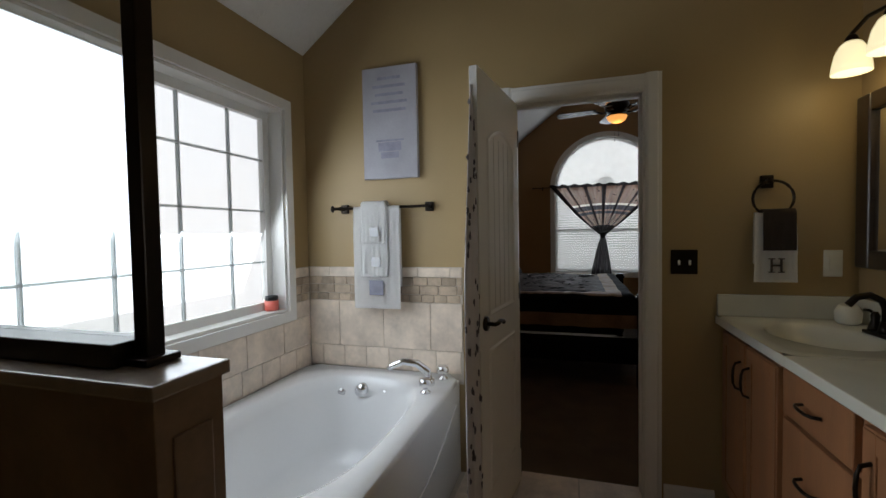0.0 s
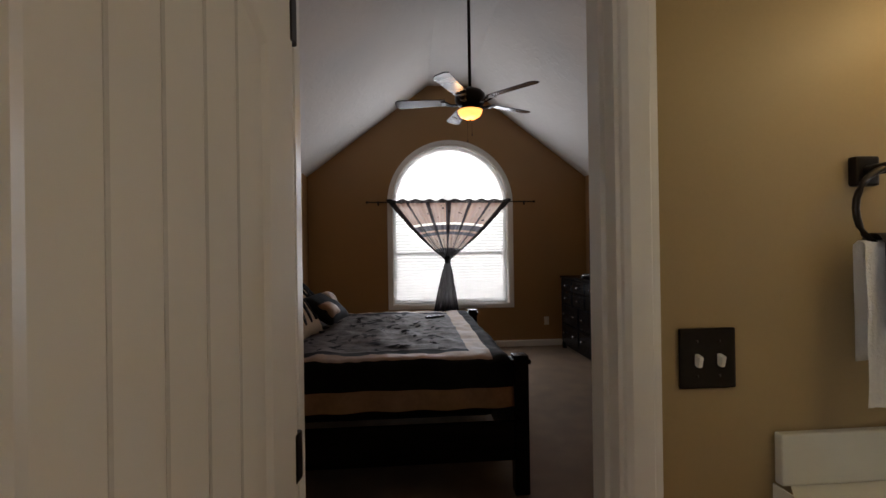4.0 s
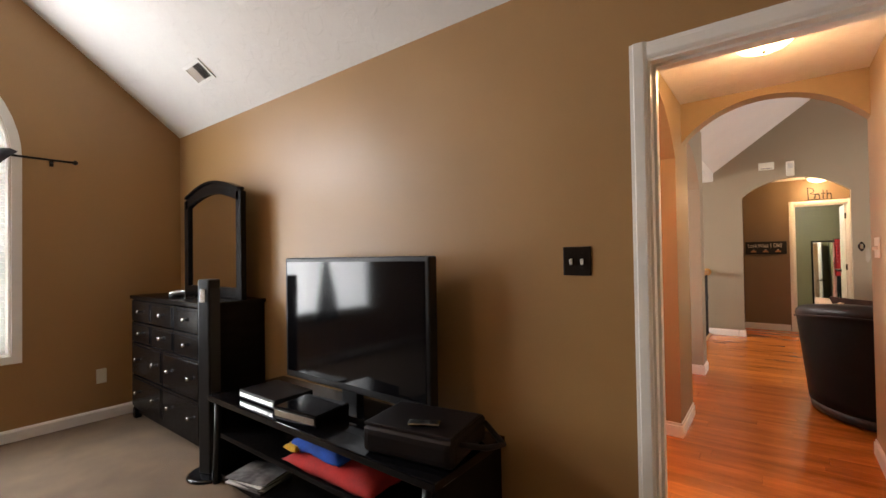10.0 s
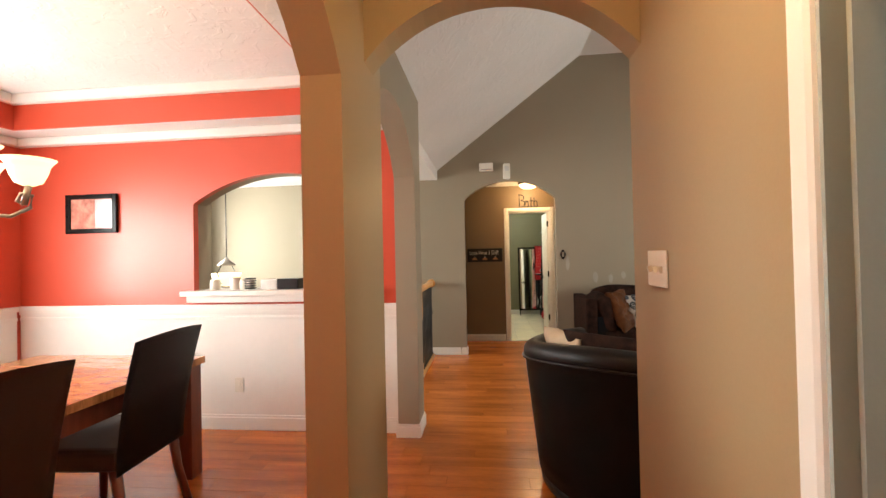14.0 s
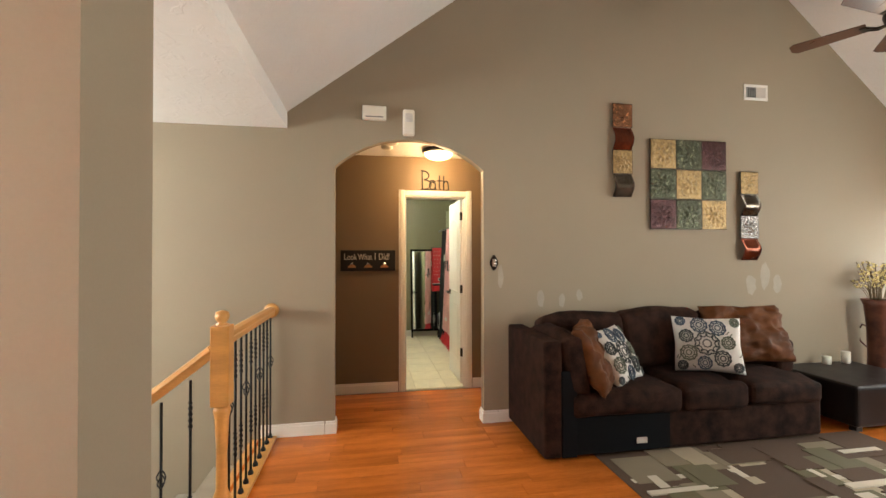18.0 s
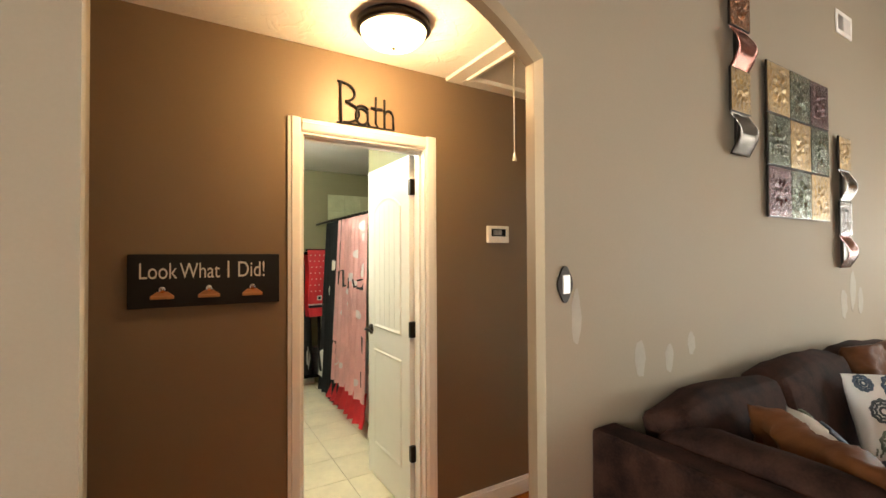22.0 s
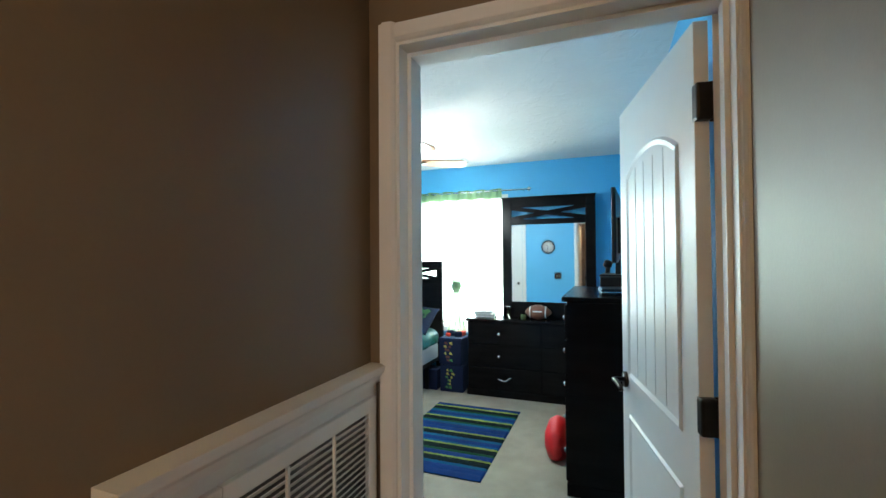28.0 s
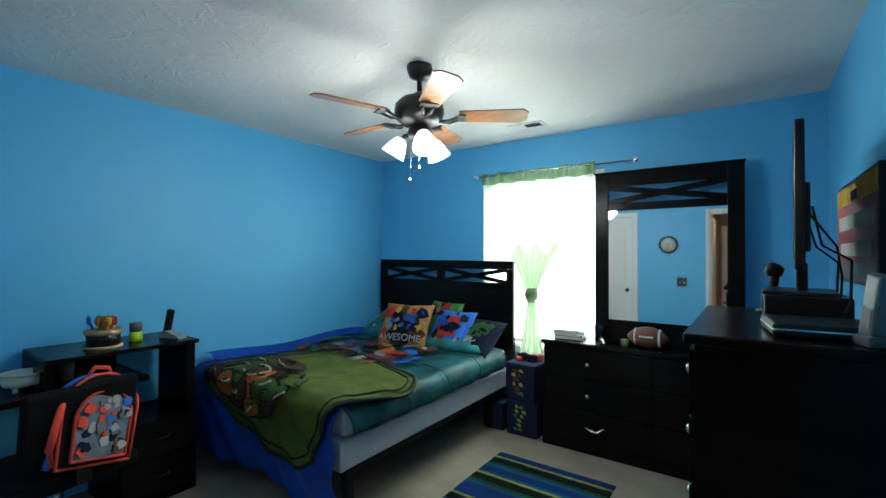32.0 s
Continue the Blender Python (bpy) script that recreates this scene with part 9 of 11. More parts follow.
cv2 = thing("comforter", "teal printed comforter with a royal blue underside", "comforter", (0, 0, 0))
part("top", sheet(lambda u, v: spread(BXA - 0.17 + (BXB - BXA + 0.15) * u, BYH + 0.12 + (BYF - BYH - 0.12) * v), 56, 60, 0.012), TEAL, cv2)
part("turned_foot", sheet(lambda u, v: spread(BXA + 0.005 + (BXB - BXA + 0.02) * u, BYF - 0.12 + 0.66 * v, 0.006) + Vector((0.05 * v * (u - 0.7), 0.03 * v * math.sin(u * 11), 0)), 50, 26, 0.012), ROYAL, cv2, "royal blue underside")
part("turned_side", sheet(lambda u, v: Vector((BXB - 0.13 + 0.15 * u, BYH + 0.30 + (BYF - BYH - 0.34) * v, BT + 0.012 + 0.05 * math.sin(u * 2.4) + 0.018 * math.sin(v * 8))), 8, 40, 0.012), ROYAL, cv2, "royal blue underside")
for k in range(3):
    y = -2.45 + k * 0.42
    part("seam", tube([tuple(spread(BXA - 0.15 + 1.5 * j / 40, y + 0.02 * math.sin(j * 0.4), 0.009)) for j in range(41)], 0.004, None, 5), TEAL, cv2)


def patch(fn, cx, cy, pts, m, parent, lift, name="print", label=""):
    own = bmesh.new()
    n = len(pts)
    mid = own.verts.new(fn(cx, cy, lift))
    ring1 = [own.verts.new(fn(cx + p * 0.55, cy + q * 0.55, lift)) for p, q in pts]
    ring2 = [own.verts.new(fn(cx + p, cy + q, lift)) for p, q in pts]
    for k in range(n):
        j = (k + 1) % n
        own.faces.new((mid, ring1[k], ring1[j]))
        own.faces.new((ring1[k], ring2[k], ring2[j], ring1[j]))
    bmesh.ops.solidify(own, geom=own.faces[:], thickness=-0.003)
    return part(name, own, m, parent, label)


def blob(r, s, n=11, e=1.0, rot=0.0):
    rnd = random.Random(s)
    out = []
    for k in range(n):
        a = k * math.tau / n
        q = r * rnd.uniform(0.7, 1.2)
        x, y = q * math.cos(a) * e, q * math.sin(a)
        out.append((x * math.cos(rot) - y * math.sin(rot), x * math.sin(rot) + y * math.cos(rot)))
    return out


for k, (x, y, r, m, e) in enumerate(((11.75, -1.95, 0.13, PR_GREEN, 1.6), (11.95, -2.05, 0.08, PR_ORANGE, 1.3), (11.55, -2.05, 0.09, PR_RED, 1.4), (11.45, -1.92, 0.10, PR_BLUE, 1.6), (12.1, -2.0, 0.09, PR_BROWN, 1.2), (11.7, -2.2, 0.08, PR_GOLD, 1.5), (11.3, -2.1, 0.07, PR_BLUE, 1.3), (11.35, -2.3, 0.07, PR_BROWN, 1.3), (11.88, -1.86, 0.05, PR_GREY, 2.0), (11.2, -1.75, 0.03, PR_GREEN, 1.3), (11.15, -2.05, 0.025, PR_GREEN, 1.3), (11.05, -1.6, 0.028, PR_GREEN, 1.4), (11.62, -1.85, 0.05, PR_ORANGE, 2.0), (12.2, -1.8, 0.06, PR_GREEN, 1.5))):
    patch(spread, x, y, blob(r, k, e=e, rot=k * 0.7), m, cv2, 0.0200 + 0.0008 * k)

# fleece blanket
fb = thing("fleece_blanket", "green fleece blanket with dark border and printed shapes", "blanket", (0, 0, 0))
C0 = Vector((11.55, -1.34))


def fl(u, v, lift=0.0):
    """The blanket: a rounded square in its own u, v from -1 to 1, laid askew over the foot."""
    a = radians(-16)
    du, dv = u * 0.60, v * 0.52
    x, y = C0.x + du * math.cos(a) - dv * math.sin(a), C0.y + du * math.sin(a) + dv * math.cos(a)
    return spread(x, y, 0.034 + lift)


def rounded(u, v):
    """Pull a square's corners in."""
    n = 5.0
    k = max(abs(u), abs(v))
    if k < 1e-6:
        return u, v
    s = k / (abs(u) ** n + abs(v) ** n) ** (1 / n)
    return u * s, v * s


part("cloth", sheet(lambda u, v: fl(*rounded(2 * u - 1, 2 * v - 1)), 44, 44, 0.014), FLEECE, fb)
for f, r in ((1.0, 0.011), (0.93, 0.006)):
    part("border", tube([tuple(fl(*rounded(*p), 0.004)) for p in [(f * max(-1, min(1, 1.42 * math.cos(k * math.tau / 96))), f * max(-1, min(1, 1.42 * math.sin(k * math.tau / 96)))) for k in range(97)]], r, None, 6), FLEECE_DARK, fb, "dark border")


def flp(u, v, lift):
    return fl(u, v, lift)


def smooth(pts, n=4):
    """A closed rounded outline through the points."""
    out = []
    for k in range(len(pts)):
        a, b, c, d = (Vector(pts[(k + q) % len(pts)]) for q in (-1, 0, 1, 2))
        for q in range(n):
            t = q / n
            out.append(tuple(0.5 * ((2 * b) + (c - a) * t + (2 * a - 5 * b + 4 * c - d) * t * t + (3 * b - a - 3 * c + d) * t ** 3)))
    return out


FLEECE_LEAF = mat("fleece_leaf", (0.075, 0.15, 0.03), 0.95, var=0.3, scale=9, fine=220, bump=0.5)
FLEECE_PALE = mat("fleece_pale", (0.40, 0.42, 0.30), 0.95, var=0.25, fine=220, bump=0.5)


def motif(k, u, v, r, m, e, rot):
    """A printed shape with a thick dark outline and a few darker and paler strokes inside."""
    line = smooth(blob(r * 1.2, k + 40, n=8, e=e, rot=rot))
    patch(flp, u, v, [(p * 1.16, q * 1.16) for p, q in line], FLEECE_DARK, fb, 0.0185 + 0.0011 * k, "outline", "dark printed outline")
    patch(flp, u, v, [(p * 0.95, q * 0.95) for p, q in line], m, fb, 0.0215 + 0.0011 * k)
    rnd = random.Random(k + 90)
    for q in range(3 if r > 0.09 else 1):
        a, b, l = rnd.uniform(-0.4, 0.4) * r, rnd.uniform(-0.4, 0.4) * r, rnd.uniform(0.3, 0.6) * r * e
        way = rot + rnd.uniform(-0.5, 0.5)
        bend = rnd.uniform(-0.25, 0.25) * r
        run = [flp(u + a + l * f * math.cos(way) - bend * f * f * math.sin(way), v + b + l * f * math.sin(way) + bend * f * f * math.cos(way), 0.0265 + 0.0011 * k) for f in (-1, -0.5, 0, 0.5, 1)]
        part("stroke", tube([tuple(p) for p in run], rnd.uniform(0.005, 0.009), None, 5), FLEECE_PALE if q == 1 else FLEECE_DARK, fb, "printed stroke")


for k, (u, v, r, m, e, rot) in enumerate(((0.44, 0.08, 0.15, PR_BROWN, 1.9, 0.1), (0.64, 0.26, 0.11, FLEECE_LEAF, 1.7, 0.3), (0.30, 0.30, 0.12, PR_BROWN, 2.1, 0.2), (0.62, 0.52, 0.13, FLEECE_LEAF, 1.4, 0.7), (0.06, 0.46, 0.19, PR_ORANGE, 0.8, 0.4), (0.34, 0.52, 0.13, FLEECE_LEAF, 0.7, 0.2), (-0.16, 0.46, 0.14, FLEECE_LEAF, 1.2, 1.2), (-0.34, 0.40, 0.075, FLEECE_LEAF, 1.9, 0.9), (-0.30, 0.14, 0.032, FLEECE_LEAF, 5.0, -0.25), (-0.06, 0.74, 0.10, PR_ORANGE, 0.9, 0.7), (0.20, 0.74, 0.12, PR_BROWN, 1.2, 0.6), (0.46, 0.74, 0.12, PR_ORANGE, 1.2, 0.3), (-0.30, 0.64, 0.07, PR_BROWN, 1.7, 1.0), (0.74, 0.74, 0.10, PR_BROWN, 1.3, 0.1), (0.18, 0.20, 0.05, FLEECE_LEAF, 2.6, 0.4))):
    motif(k, u, v, r, m, e, rot)
# pale blades fanned out beside the print
for k in range(4):
    a = 1.15 + 0.13 * k
    u, v = -0.40 + 0.012 * k, 0.36 + 0.04 * k
    run = [tuple(flp(u - 0.17 * f * math.cos(a), v - 0.14 * f * math.sin(a) + 0.10, 0.030)) for f in (0, 0.4, 0.8, 1.0)]
    part("stroke", tube(run, 0.011, None, 6, radii=[0.010, 0.010, 0.008, 0.003]), FLEECE_DARK, fb, "dark printed blade")
    part("stroke", tube([(p, q, z + 0.008) for p, q, z in run], 0.005, None, 6), FLEECE_PALE, fb, "pale printed blade")

random.seed(55)
for k in range(64):
    x, y = random.uniform(11.2, 12.25), random.uniform(-2.38, -1.72)
    patch(spread, x, y, smooth(blob(random.uniform(0.02, 0.055), k + 300, n=7, e=random.uniform(1, 2.4), rot=random.uniform(0, 3)), 2), (PR_GREEN, PR_BROWN, BLACK, NAVY, PR_ORANGE, PR_BROWN, PR_GREY, BLACK, PR_RED, PR_BLUE)[k % 10], cv2, 0.032 + 0.0004 * k)

# pillows
PILLOW_TAN = mat("pillow_tan", (0.36, 0.17, 0.05), 0.85, var=0.5, scale=12, fine=120, bump=0.25)


def bed_cushion(label, w, h, t, m, at, tilt, turn, seed, prints=(), words=""):
    ob = thing("printed_pillow", label, "pillow", group="pillows on the bed")
    ob.matrix_world = Matrix.Translation(at) @ Matrix.Rotation(radians(turn + 180), 4, "Z") @ Matrix.Rotation(radians(tilt), 4, "X")
    part("cover", pillow(w, h, t, seed=seed, n=18), m, ob)

    def on(x, y, lift):
        a, b = x / (w / 2), y / (h / 2)
        return (x, y, t / 2 * (max(0, 1 - a * a) * max(0, 1 - b * b)) ** 0.35 + 0.005 + lift)

    for k, (x, y, r, mm, e, rot) in enumerate(prints):
        patch(on, x, y, blob(r, seed * 9 + k, e=e, rot=rot), mm, ob, 0.0005 * k + 0.001)
    rnd = random.Random(seed + 400)
    for k in range(len(prints) and 16):
        x, y = rnd.uniform(-0.38, 0.38) * w, rnd.uniform(-0.16 if words else -0.38, 0.38) * h
        patch(on, x, y, blob(rnd.uniform(0.010, 0.026), seed * 31 + k, e=rnd.uniform(1, 2.2), rot=rnd.uniform(0, 3)), rnd.choice((NAVY, BLACK, PR_GREY, PR_RED, PR_GOLD, PR_BLUE) if words else (NAVY, BLACK, m, PR_GREY)), ob, 0.0075 + 0.0004 * k)
    if words:
        bm = turned(text_mesh(words, 0.082, 0.002), Matrix.Rotation(-math.pi / 2, 4, "X"))
        for v in bm.verts:
            v.co = Vector(on(v.co.x, v.co.y - h * 0.33, 0.012 + v.co.z))
        part("word", bm, PR_GREY, ob, "pale grey word")
    return ob


bed_cushion("square printed pillow with a grey word", 0.46, 0.42, 0.13, PILLOW_TAN, (11.70, -2.50, 0.825), 56, 14, 3, ((-0.15, 0.10, 0.06, PR_RED, 1.4, 0.3), (0.15, 0.10, 0.06, NAVY, 1.2, 0.8), (-0.15, -0.10, 0.06, PR_RED, 1.2, 0.2), (0.14, -0.10, 0.06, PR_BROWN, 1.3, 0.6), (0.0, 0.02, 0.15, PR_BROWN, 1.1, 0), (-0.06, 0.06, 0.07, NAVY, 0.8, 0.2), (0.07, 0.05, 0.07, PR_BLUE, 0.8, 0.5), (0.05, 0.11, 0.035, PR_ORANGE, 1.0, 0), (-0.07, 0.12, 0.03, PR_GOLD, 1, 0), (0.0, -0.05, 0.06, NAVY, 1.8, 0), (-0.12, -0.03, 0.05, PR_GREY, 0.7, 0), (0.12, -0.04, 0.05, NAVY, 0.7, 0.3), (0.0, -0.13, 0.06, NAVY, 2.6, 0.0)), "AWESOME")
bed_cushion("blue pillow with a red printed shape", 0.40, 0.40, 0.13, PR_BLUE, (11.36, -2.70, 0.79), 52, -4, 5, ((0.0, 0.02, 0.12, PR_RED, 1.2, 0.3), (0.05, 0.0, 0.05, NAVY, 1.6, 0.2), (-0.06, 0.07, 0.045, PR_BLUE, 1.4, 0.6), (-0.05, -0.08, 0.05, PR_RED, 1.6, 1.2), (0.13, 0.1, 0.04, NAVY, 1.2, 0.2)))
bed_cushion("dark blue pillow with green printed shapes", 0.42, 0.38, 0.13, NAVY, (11.12, -2.74, 0.755), 40, -10, 7, ((0.0, 0.02, 0.09, PR_GREEN, 1.6, 0.3), (0.1, 0.06, 0.05, PR_GREEN, 1.4, 1.0), (-0.11, 0.03, 0.05, PR_BLUE, 1.2, 0.6), (-0.04, -0.09, 0.05, PR_GREY, 2.0, 0.1)))
bed_cushion("green pillow with red printed shapes", 0.40, 0.40, 0.12, PR_GREEN, (11.56, -2.84, 0.83), 60, -10, 8, ((0.02, 0.1, 0.07, PR_RED, 1.4, 0.2), (-0.1, 0.05, 0.05, NAVY, 1.2, 0.4), (0.1, -0.02, 0.05, PR_ORANGE, 1.4, 0.4)))
bed_cushion("teal bed pillow with a printed edge", 0.66, 0.44, 0.16, TEAL, (12.05, -2.76, 0.76), 30, -6, 9, ((-0.1, 0.02, 0.07, PR_GREEN, 1.6, 0.2), (0.12, 0.03, 0.06, PR_BROWN, 1.6, 0.7)))
bed_cushion("teal bed pillow with a printed edge", 0.66, 0.44, 0.14, TEAL, (11.32, -2.74, 0.715), 12, 4, 10, ((-0.2, 0.02, 0.05, PR_GREEN, 1.6, 0.2),))

# dresser with crossed mirror
SILVER = mat("polished_silver", (0.80, 0.80, 0.78), 0.16, 1.0, var=0.03, bump=0)
d2 = thing("low_dresser", "wide black dresser with wavy silver pulls", "dresser", (9.79, -3.09, 0))
part("carcass", box(-0.765, 0.765, -0.0, 0.285, 0.06, 0.765, 0.003), BLACKWOOD, d2)
part("top", box(-0.785, 0.785, 0.0, 0.305, 0.768, 0.80, 0.007), BLACKWOOD, d2)
part("plinth", box(-0.775, 0.775, 0.0, 0.295, 0.0, 0.075, 0.005), BLACKWOOD, d2)
for z0, z1 in ((0.085, 0.30), (0.31, 0.535), (0.545, 0.755)):
    for x0, x1 in ((-0.745, -0.005), (0.005, 0.745)):
        dr = part("drawer", box(x0, x1, 0.284, 0.30, z0, z1, 0.004), BLACKWOOD, d2)
        xc, zc = (x0 + x1) / 2 + 0.05, (z0 + z1) / 2
        if z0 < 0.1:
            xc -= 0.05
            kb = tube([(xc - 0.075, 0.298, zc + 0.018), (xc - 0.06, 0.322, zc + 0.02), (xc - 0.02, 0.326, zc - 0.012), (xc + 0.02, 0.326, zc - 0.008), (xc + 0.05, 0.322, zc + 0.002), (xc + 0.075, 0.298, zc + 0.004)], 0.007, None, 8)
        else:
            kb = tube([(xc, 0.299, zc), (xc, 0.315, zc)], 0.006, None, 10)
            tube([(xc, 0.312, zc), (xc, 0.32, zc), (xc, 0.328, zc)], 0.013, kb, 14, [0.012, 0.017, 0.010])
        part("pull", kb, SILVER, dr, "silver drawer pull")
mm = thing("dresser_mirror", "tall mirror in a black frame with crossed slats", "mirror", (0, 0, 0))
MX_0, MX_1, MYF, MYB = 9.275, 10.21, -2.955, -2.995
for b in ((MX_0, MX_0 + 0.095, 0.801, 2.052), (MX_1 - 0.095, MX_1, 0.801, 2.052)):
    part("frame_side", box(b[0], b[1], MYB, MYF, b[2], b[3], 0.004), BLACKWOOD, mm)
for z0, z1 in ((0.801, 0.97), (1.775, 1.83), (1.955, 2.052)):
    part("frame_rail", box(MX_0 + 0.0952, MX_1 - 0.0952, MYB, MYF, z0, z1, 0.004), BLACKWOOD, mm)
for a, b in ((1.835, 1.95), (1.95, 1.835)):
    part("cross_slat", prism([(MX_0 + 0.09, a - 0.02), (MX_1 - 0.09, b - 0.02), (MX_1 - 0.09, b + 0.02), (MX_0 + 0.09, a + 0.02)], "y", MYB + 0.01, MYF - (0.006 if a < b else 0.010)), BLACKWOOD, mm)
part("glass", box(MX_0 + 0.09, MX_1 - 0.09, -2.975, -2.968, 0.965, 1.78), MIRROR, mm)
part("crown", box(MX_0 - 0.008, MX_1 + 0.008, MYB - 0.006, MYF + 0.01, 2.0525, 2.066, 0.003), BLACKWOOD, mm)

LACE = mat("football_brown", (0.16, 0.05, 0.025), 0.5, var=0.25, fine=160, bump=0.4)
fo = thing("football", "brown football with white stripes on the dresser", "football", (9.83, -2.88, 0.878))
part("body", turned(lathe([(0.001, -0.135), (0.03, -0.115), (0.055, -0.08), (0.072, -0.03), (0.075, 0.0), (0.072, 0.03), (0.055, 0.08), (0.03, 0.115), (0.001, 0.135)], seg=24), Matrix.Rotation(math.pi / 2, 4, "Y")), LACE, fo)
for s in (-1, 1):
    part("stripe", turned(lathe([(0.0560, s * 0.082), (0.0605, s * 0.07), (0.0575, s * 0.083)], seg=24), Matrix.Rotation(math.pi / 2, 4, "Y")), TOWEL, fo, "white stripe")
part("laces", box(-0.045, 0.045, 0.068, 0.077, 0.008, 0.018, 0.002), TOWEL, fo, "white laces")
for k, (w, h, m, rz) in enumerate(((0.21, 0.028, GREYPHOTO, 4), (0.19, 0.024, IVORY, -5), (0.20, 0.02, GREYPHOTO, 8))):
    ob = thing("book", "grey book in a small stack on the dresser", "book", (10.39 + 0.012 * k, -2.93, 0.801 + sum((0.0285, 0.0245)[:k])), rz, group="books on the dresser")
    part("cover", box(-w / 2, w / 2, -0.075, 0.075, 0, h, 0.002), m, ob)
    part("pages", box(-w / 2 + 0.004, w / 2 - 0.004, 0.0745, 0.0765, 0.004, h - 0.004), PAPER, ob)
gl = thing("drinking_glass", "clear ribbed drinking glass on the dresser", "glass", (10.15, -2.87, 0.801))
part("tumbler", lathe([(0.03, 0.0), (0.034, 0.004), (0.038, 0.10), (0.040, 0.125), (0.0375, 0.124), (0.032, 0.01), (0.004, 0.008)], seg=20), GLASS, gl)
gj = thing("small_jar", "small greenish glass jar on the dresser", "jar", (9.98, -2.88, 0.801))
part("jar", lathe([(0.026, 0.0), (0.03, 0.004), (0.03, 0.045), (0.025, 0.05), (0.004, 0.05)], seg=18), mat("green_jar", (0.10, 0.14, 0.07), 0.15), gj)

# tall chest
tcst = thing("tall_chest", "tall black chest of drawers with silver knobs", "dresser", (8.945, -1.64, 0))
part("carcass", box(0.0, 0.45, -0.465, 0.475, 0.05, 1.165, 0.003), BLACKWOOD, tcst)
part("top", box(0.0, 0.48, -0.485, 0.49, 1.168, 1.20, 0.007), BLACKWOOD, tcst)
part("plinth", box(0.0, 0.46, -0.47, 0.48, 0.0, 0.075, 0.005), BLACKWOOD, tcst)
for k in range(5):
    z0, z1 = 0.085 + k * 0.214, 0.085 + (k + 1) * 0.214 - 0.008
    dr = part("drawer", box(0.449, 0.466, -0.455, 0.465, z0, z1, 0.004), BLACKWOOD, tcst)
    for y in (-0.26, 0.27):
        zc = (z0 + z1) / 2
        kb = tube([(0.465, y, zc), (0.480, y, zc)], 0.006, None, 10)
        tube([(0.478, y, zc), (0.486, y, zc), (0.494, y, zc)], 0.013, kb, 14, [0.012, 0.017, 0.010])
        part("knob", kb, SILVER, dr, "silver knob")
bb = thing("red_beanbag", "round red cushion beside the tall chest", "cushion", (9.515, -1.68, 0.0))
part("body", turned(lathe([(0.05, 0.0), (0.13, 0.02), (0.165, 0.09), (0.16, 0.17), (0.11, 0.25), (0.04, 0.28), (0.003, 0.283)], seg=32), Matrix.Diagonal((0.55, 1.0, 1.0, 1.0))), mat("red_vinyl", (0.62, 0.012, 0.015), 0.5, var=0.15, fine=90, bump=0.2), bb)
t3 = thing("small_television", "black flat television turned to the bed", "television", (9.095, -1.70, 1.2), -4)
part("bezel", box(-0.010, 0.018, -0.34, 0.34, 0.20, 0.68, 0.008, seg=3), BLACK, t3)
part("screen", box(0.0175, 0.0195, -0.315, 0.315, 0.235, 0.655), SCREEN, t3)
part("back_bulge", box(-0.026, -0.008, -0.17, 0.17, 0.26, 0.50, 0.008, seg=3), BLACK, t3)
part("neck", box(-0.02, 0.015, -0.035, 0.035, 0.11, 0.22, 0.006), BLACK, t3)
part("foot", box(-0.10, 0.11, -0.15, 0.15, 0.105, 0.118, 0.004), BLACK, t3)
t4 = thing("cable_box", "black cable box under the television", "cable box", (9.09, -1.74, 1.2))
part("case", box(-0.12, 0.12, -0.22, 0.20, 0.004, 0.104, 0.006), BLACK, t4)
part("front", box(0.118, 0.122, -0.21, 0.19, 0.03, 0.085, 0.002), SCREEN, t4)
part("bright_panel", box(0.119, 0.1235, -0.212, -0.15, 0.02, 0.09, 0.002), NICKEL, t4)
for y in (-0.17, 0.15):
    part("foot", box(-0.09, 0.09, y - 0.015, y + 0.015, 0, 0.005), BLACK, t4)
t5 = thing("game_console", "silver-edged game console on the chest", "game console", (9.08, -1.36, 1.2), 6)
part("case", box(-0.13, 0.13, -0.12, 0.12, 0.003, 0.045, 0.012, seg=3), BLACK, t5)
part("edge", box(-0.132, 0.132, -0.122, 0.122, 0.018, 0.030, 0.006), NICKEL, t5, "silver edge")
PHONEGREY = mat("phone_grey", (0.10, 0.11, 0.12), 0.4, bump=0)
t6 = thing("cordless_phone", "silver cordless handset upright in its cradle", "telephone", (8.985, -1.24, 1.2), 20)
part("cradle", box(-0.03, 0.03, -0.05, 0.05, 0, 0.03, 0.01), PHONEGREY, t6)
part("handset", turned(box(-0.018, 0.018, -0.028, 0.028, 0.02, 0.20, 0.01, seg=3), Matrix.Rotation(radians(-14), 4, "X")), PHONEGREY, t6)
part("keys", turned(box(0.0175, 0.0195, -0.018, 0.018, 0.05, 0.11, 0.001), Matrix.Rotation(radians(-14), 4, "X")), GREYPHOTO, t6)
t7 = thing("camera_stand", "small black camera on a bent stand", "camera", (9.16, -2.02, 1.2))
part("stand", tube([(0.03, 0.05, 0.0), (0.01, 0.02, 0.08), (0, 0, 0.16)], 0.018, None, 10), BLACK, t7)
part("head", turned(lathe([(0.02, -0.03), (0.032, -0.01), (0.032, 0.02), (0.02, 0.035)], seg=16), Matrix.Translation((0, 0, 0.18)) @ Matrix.Rotation(radians(70), 4, "Y")), BLACK, t7)
part("base", lathe([(0.04, 0.0), (0.04, 0.01), (0.01, 0.014)], seg=18, at=(0.03, 0.05, 0)), BLACK, t7)
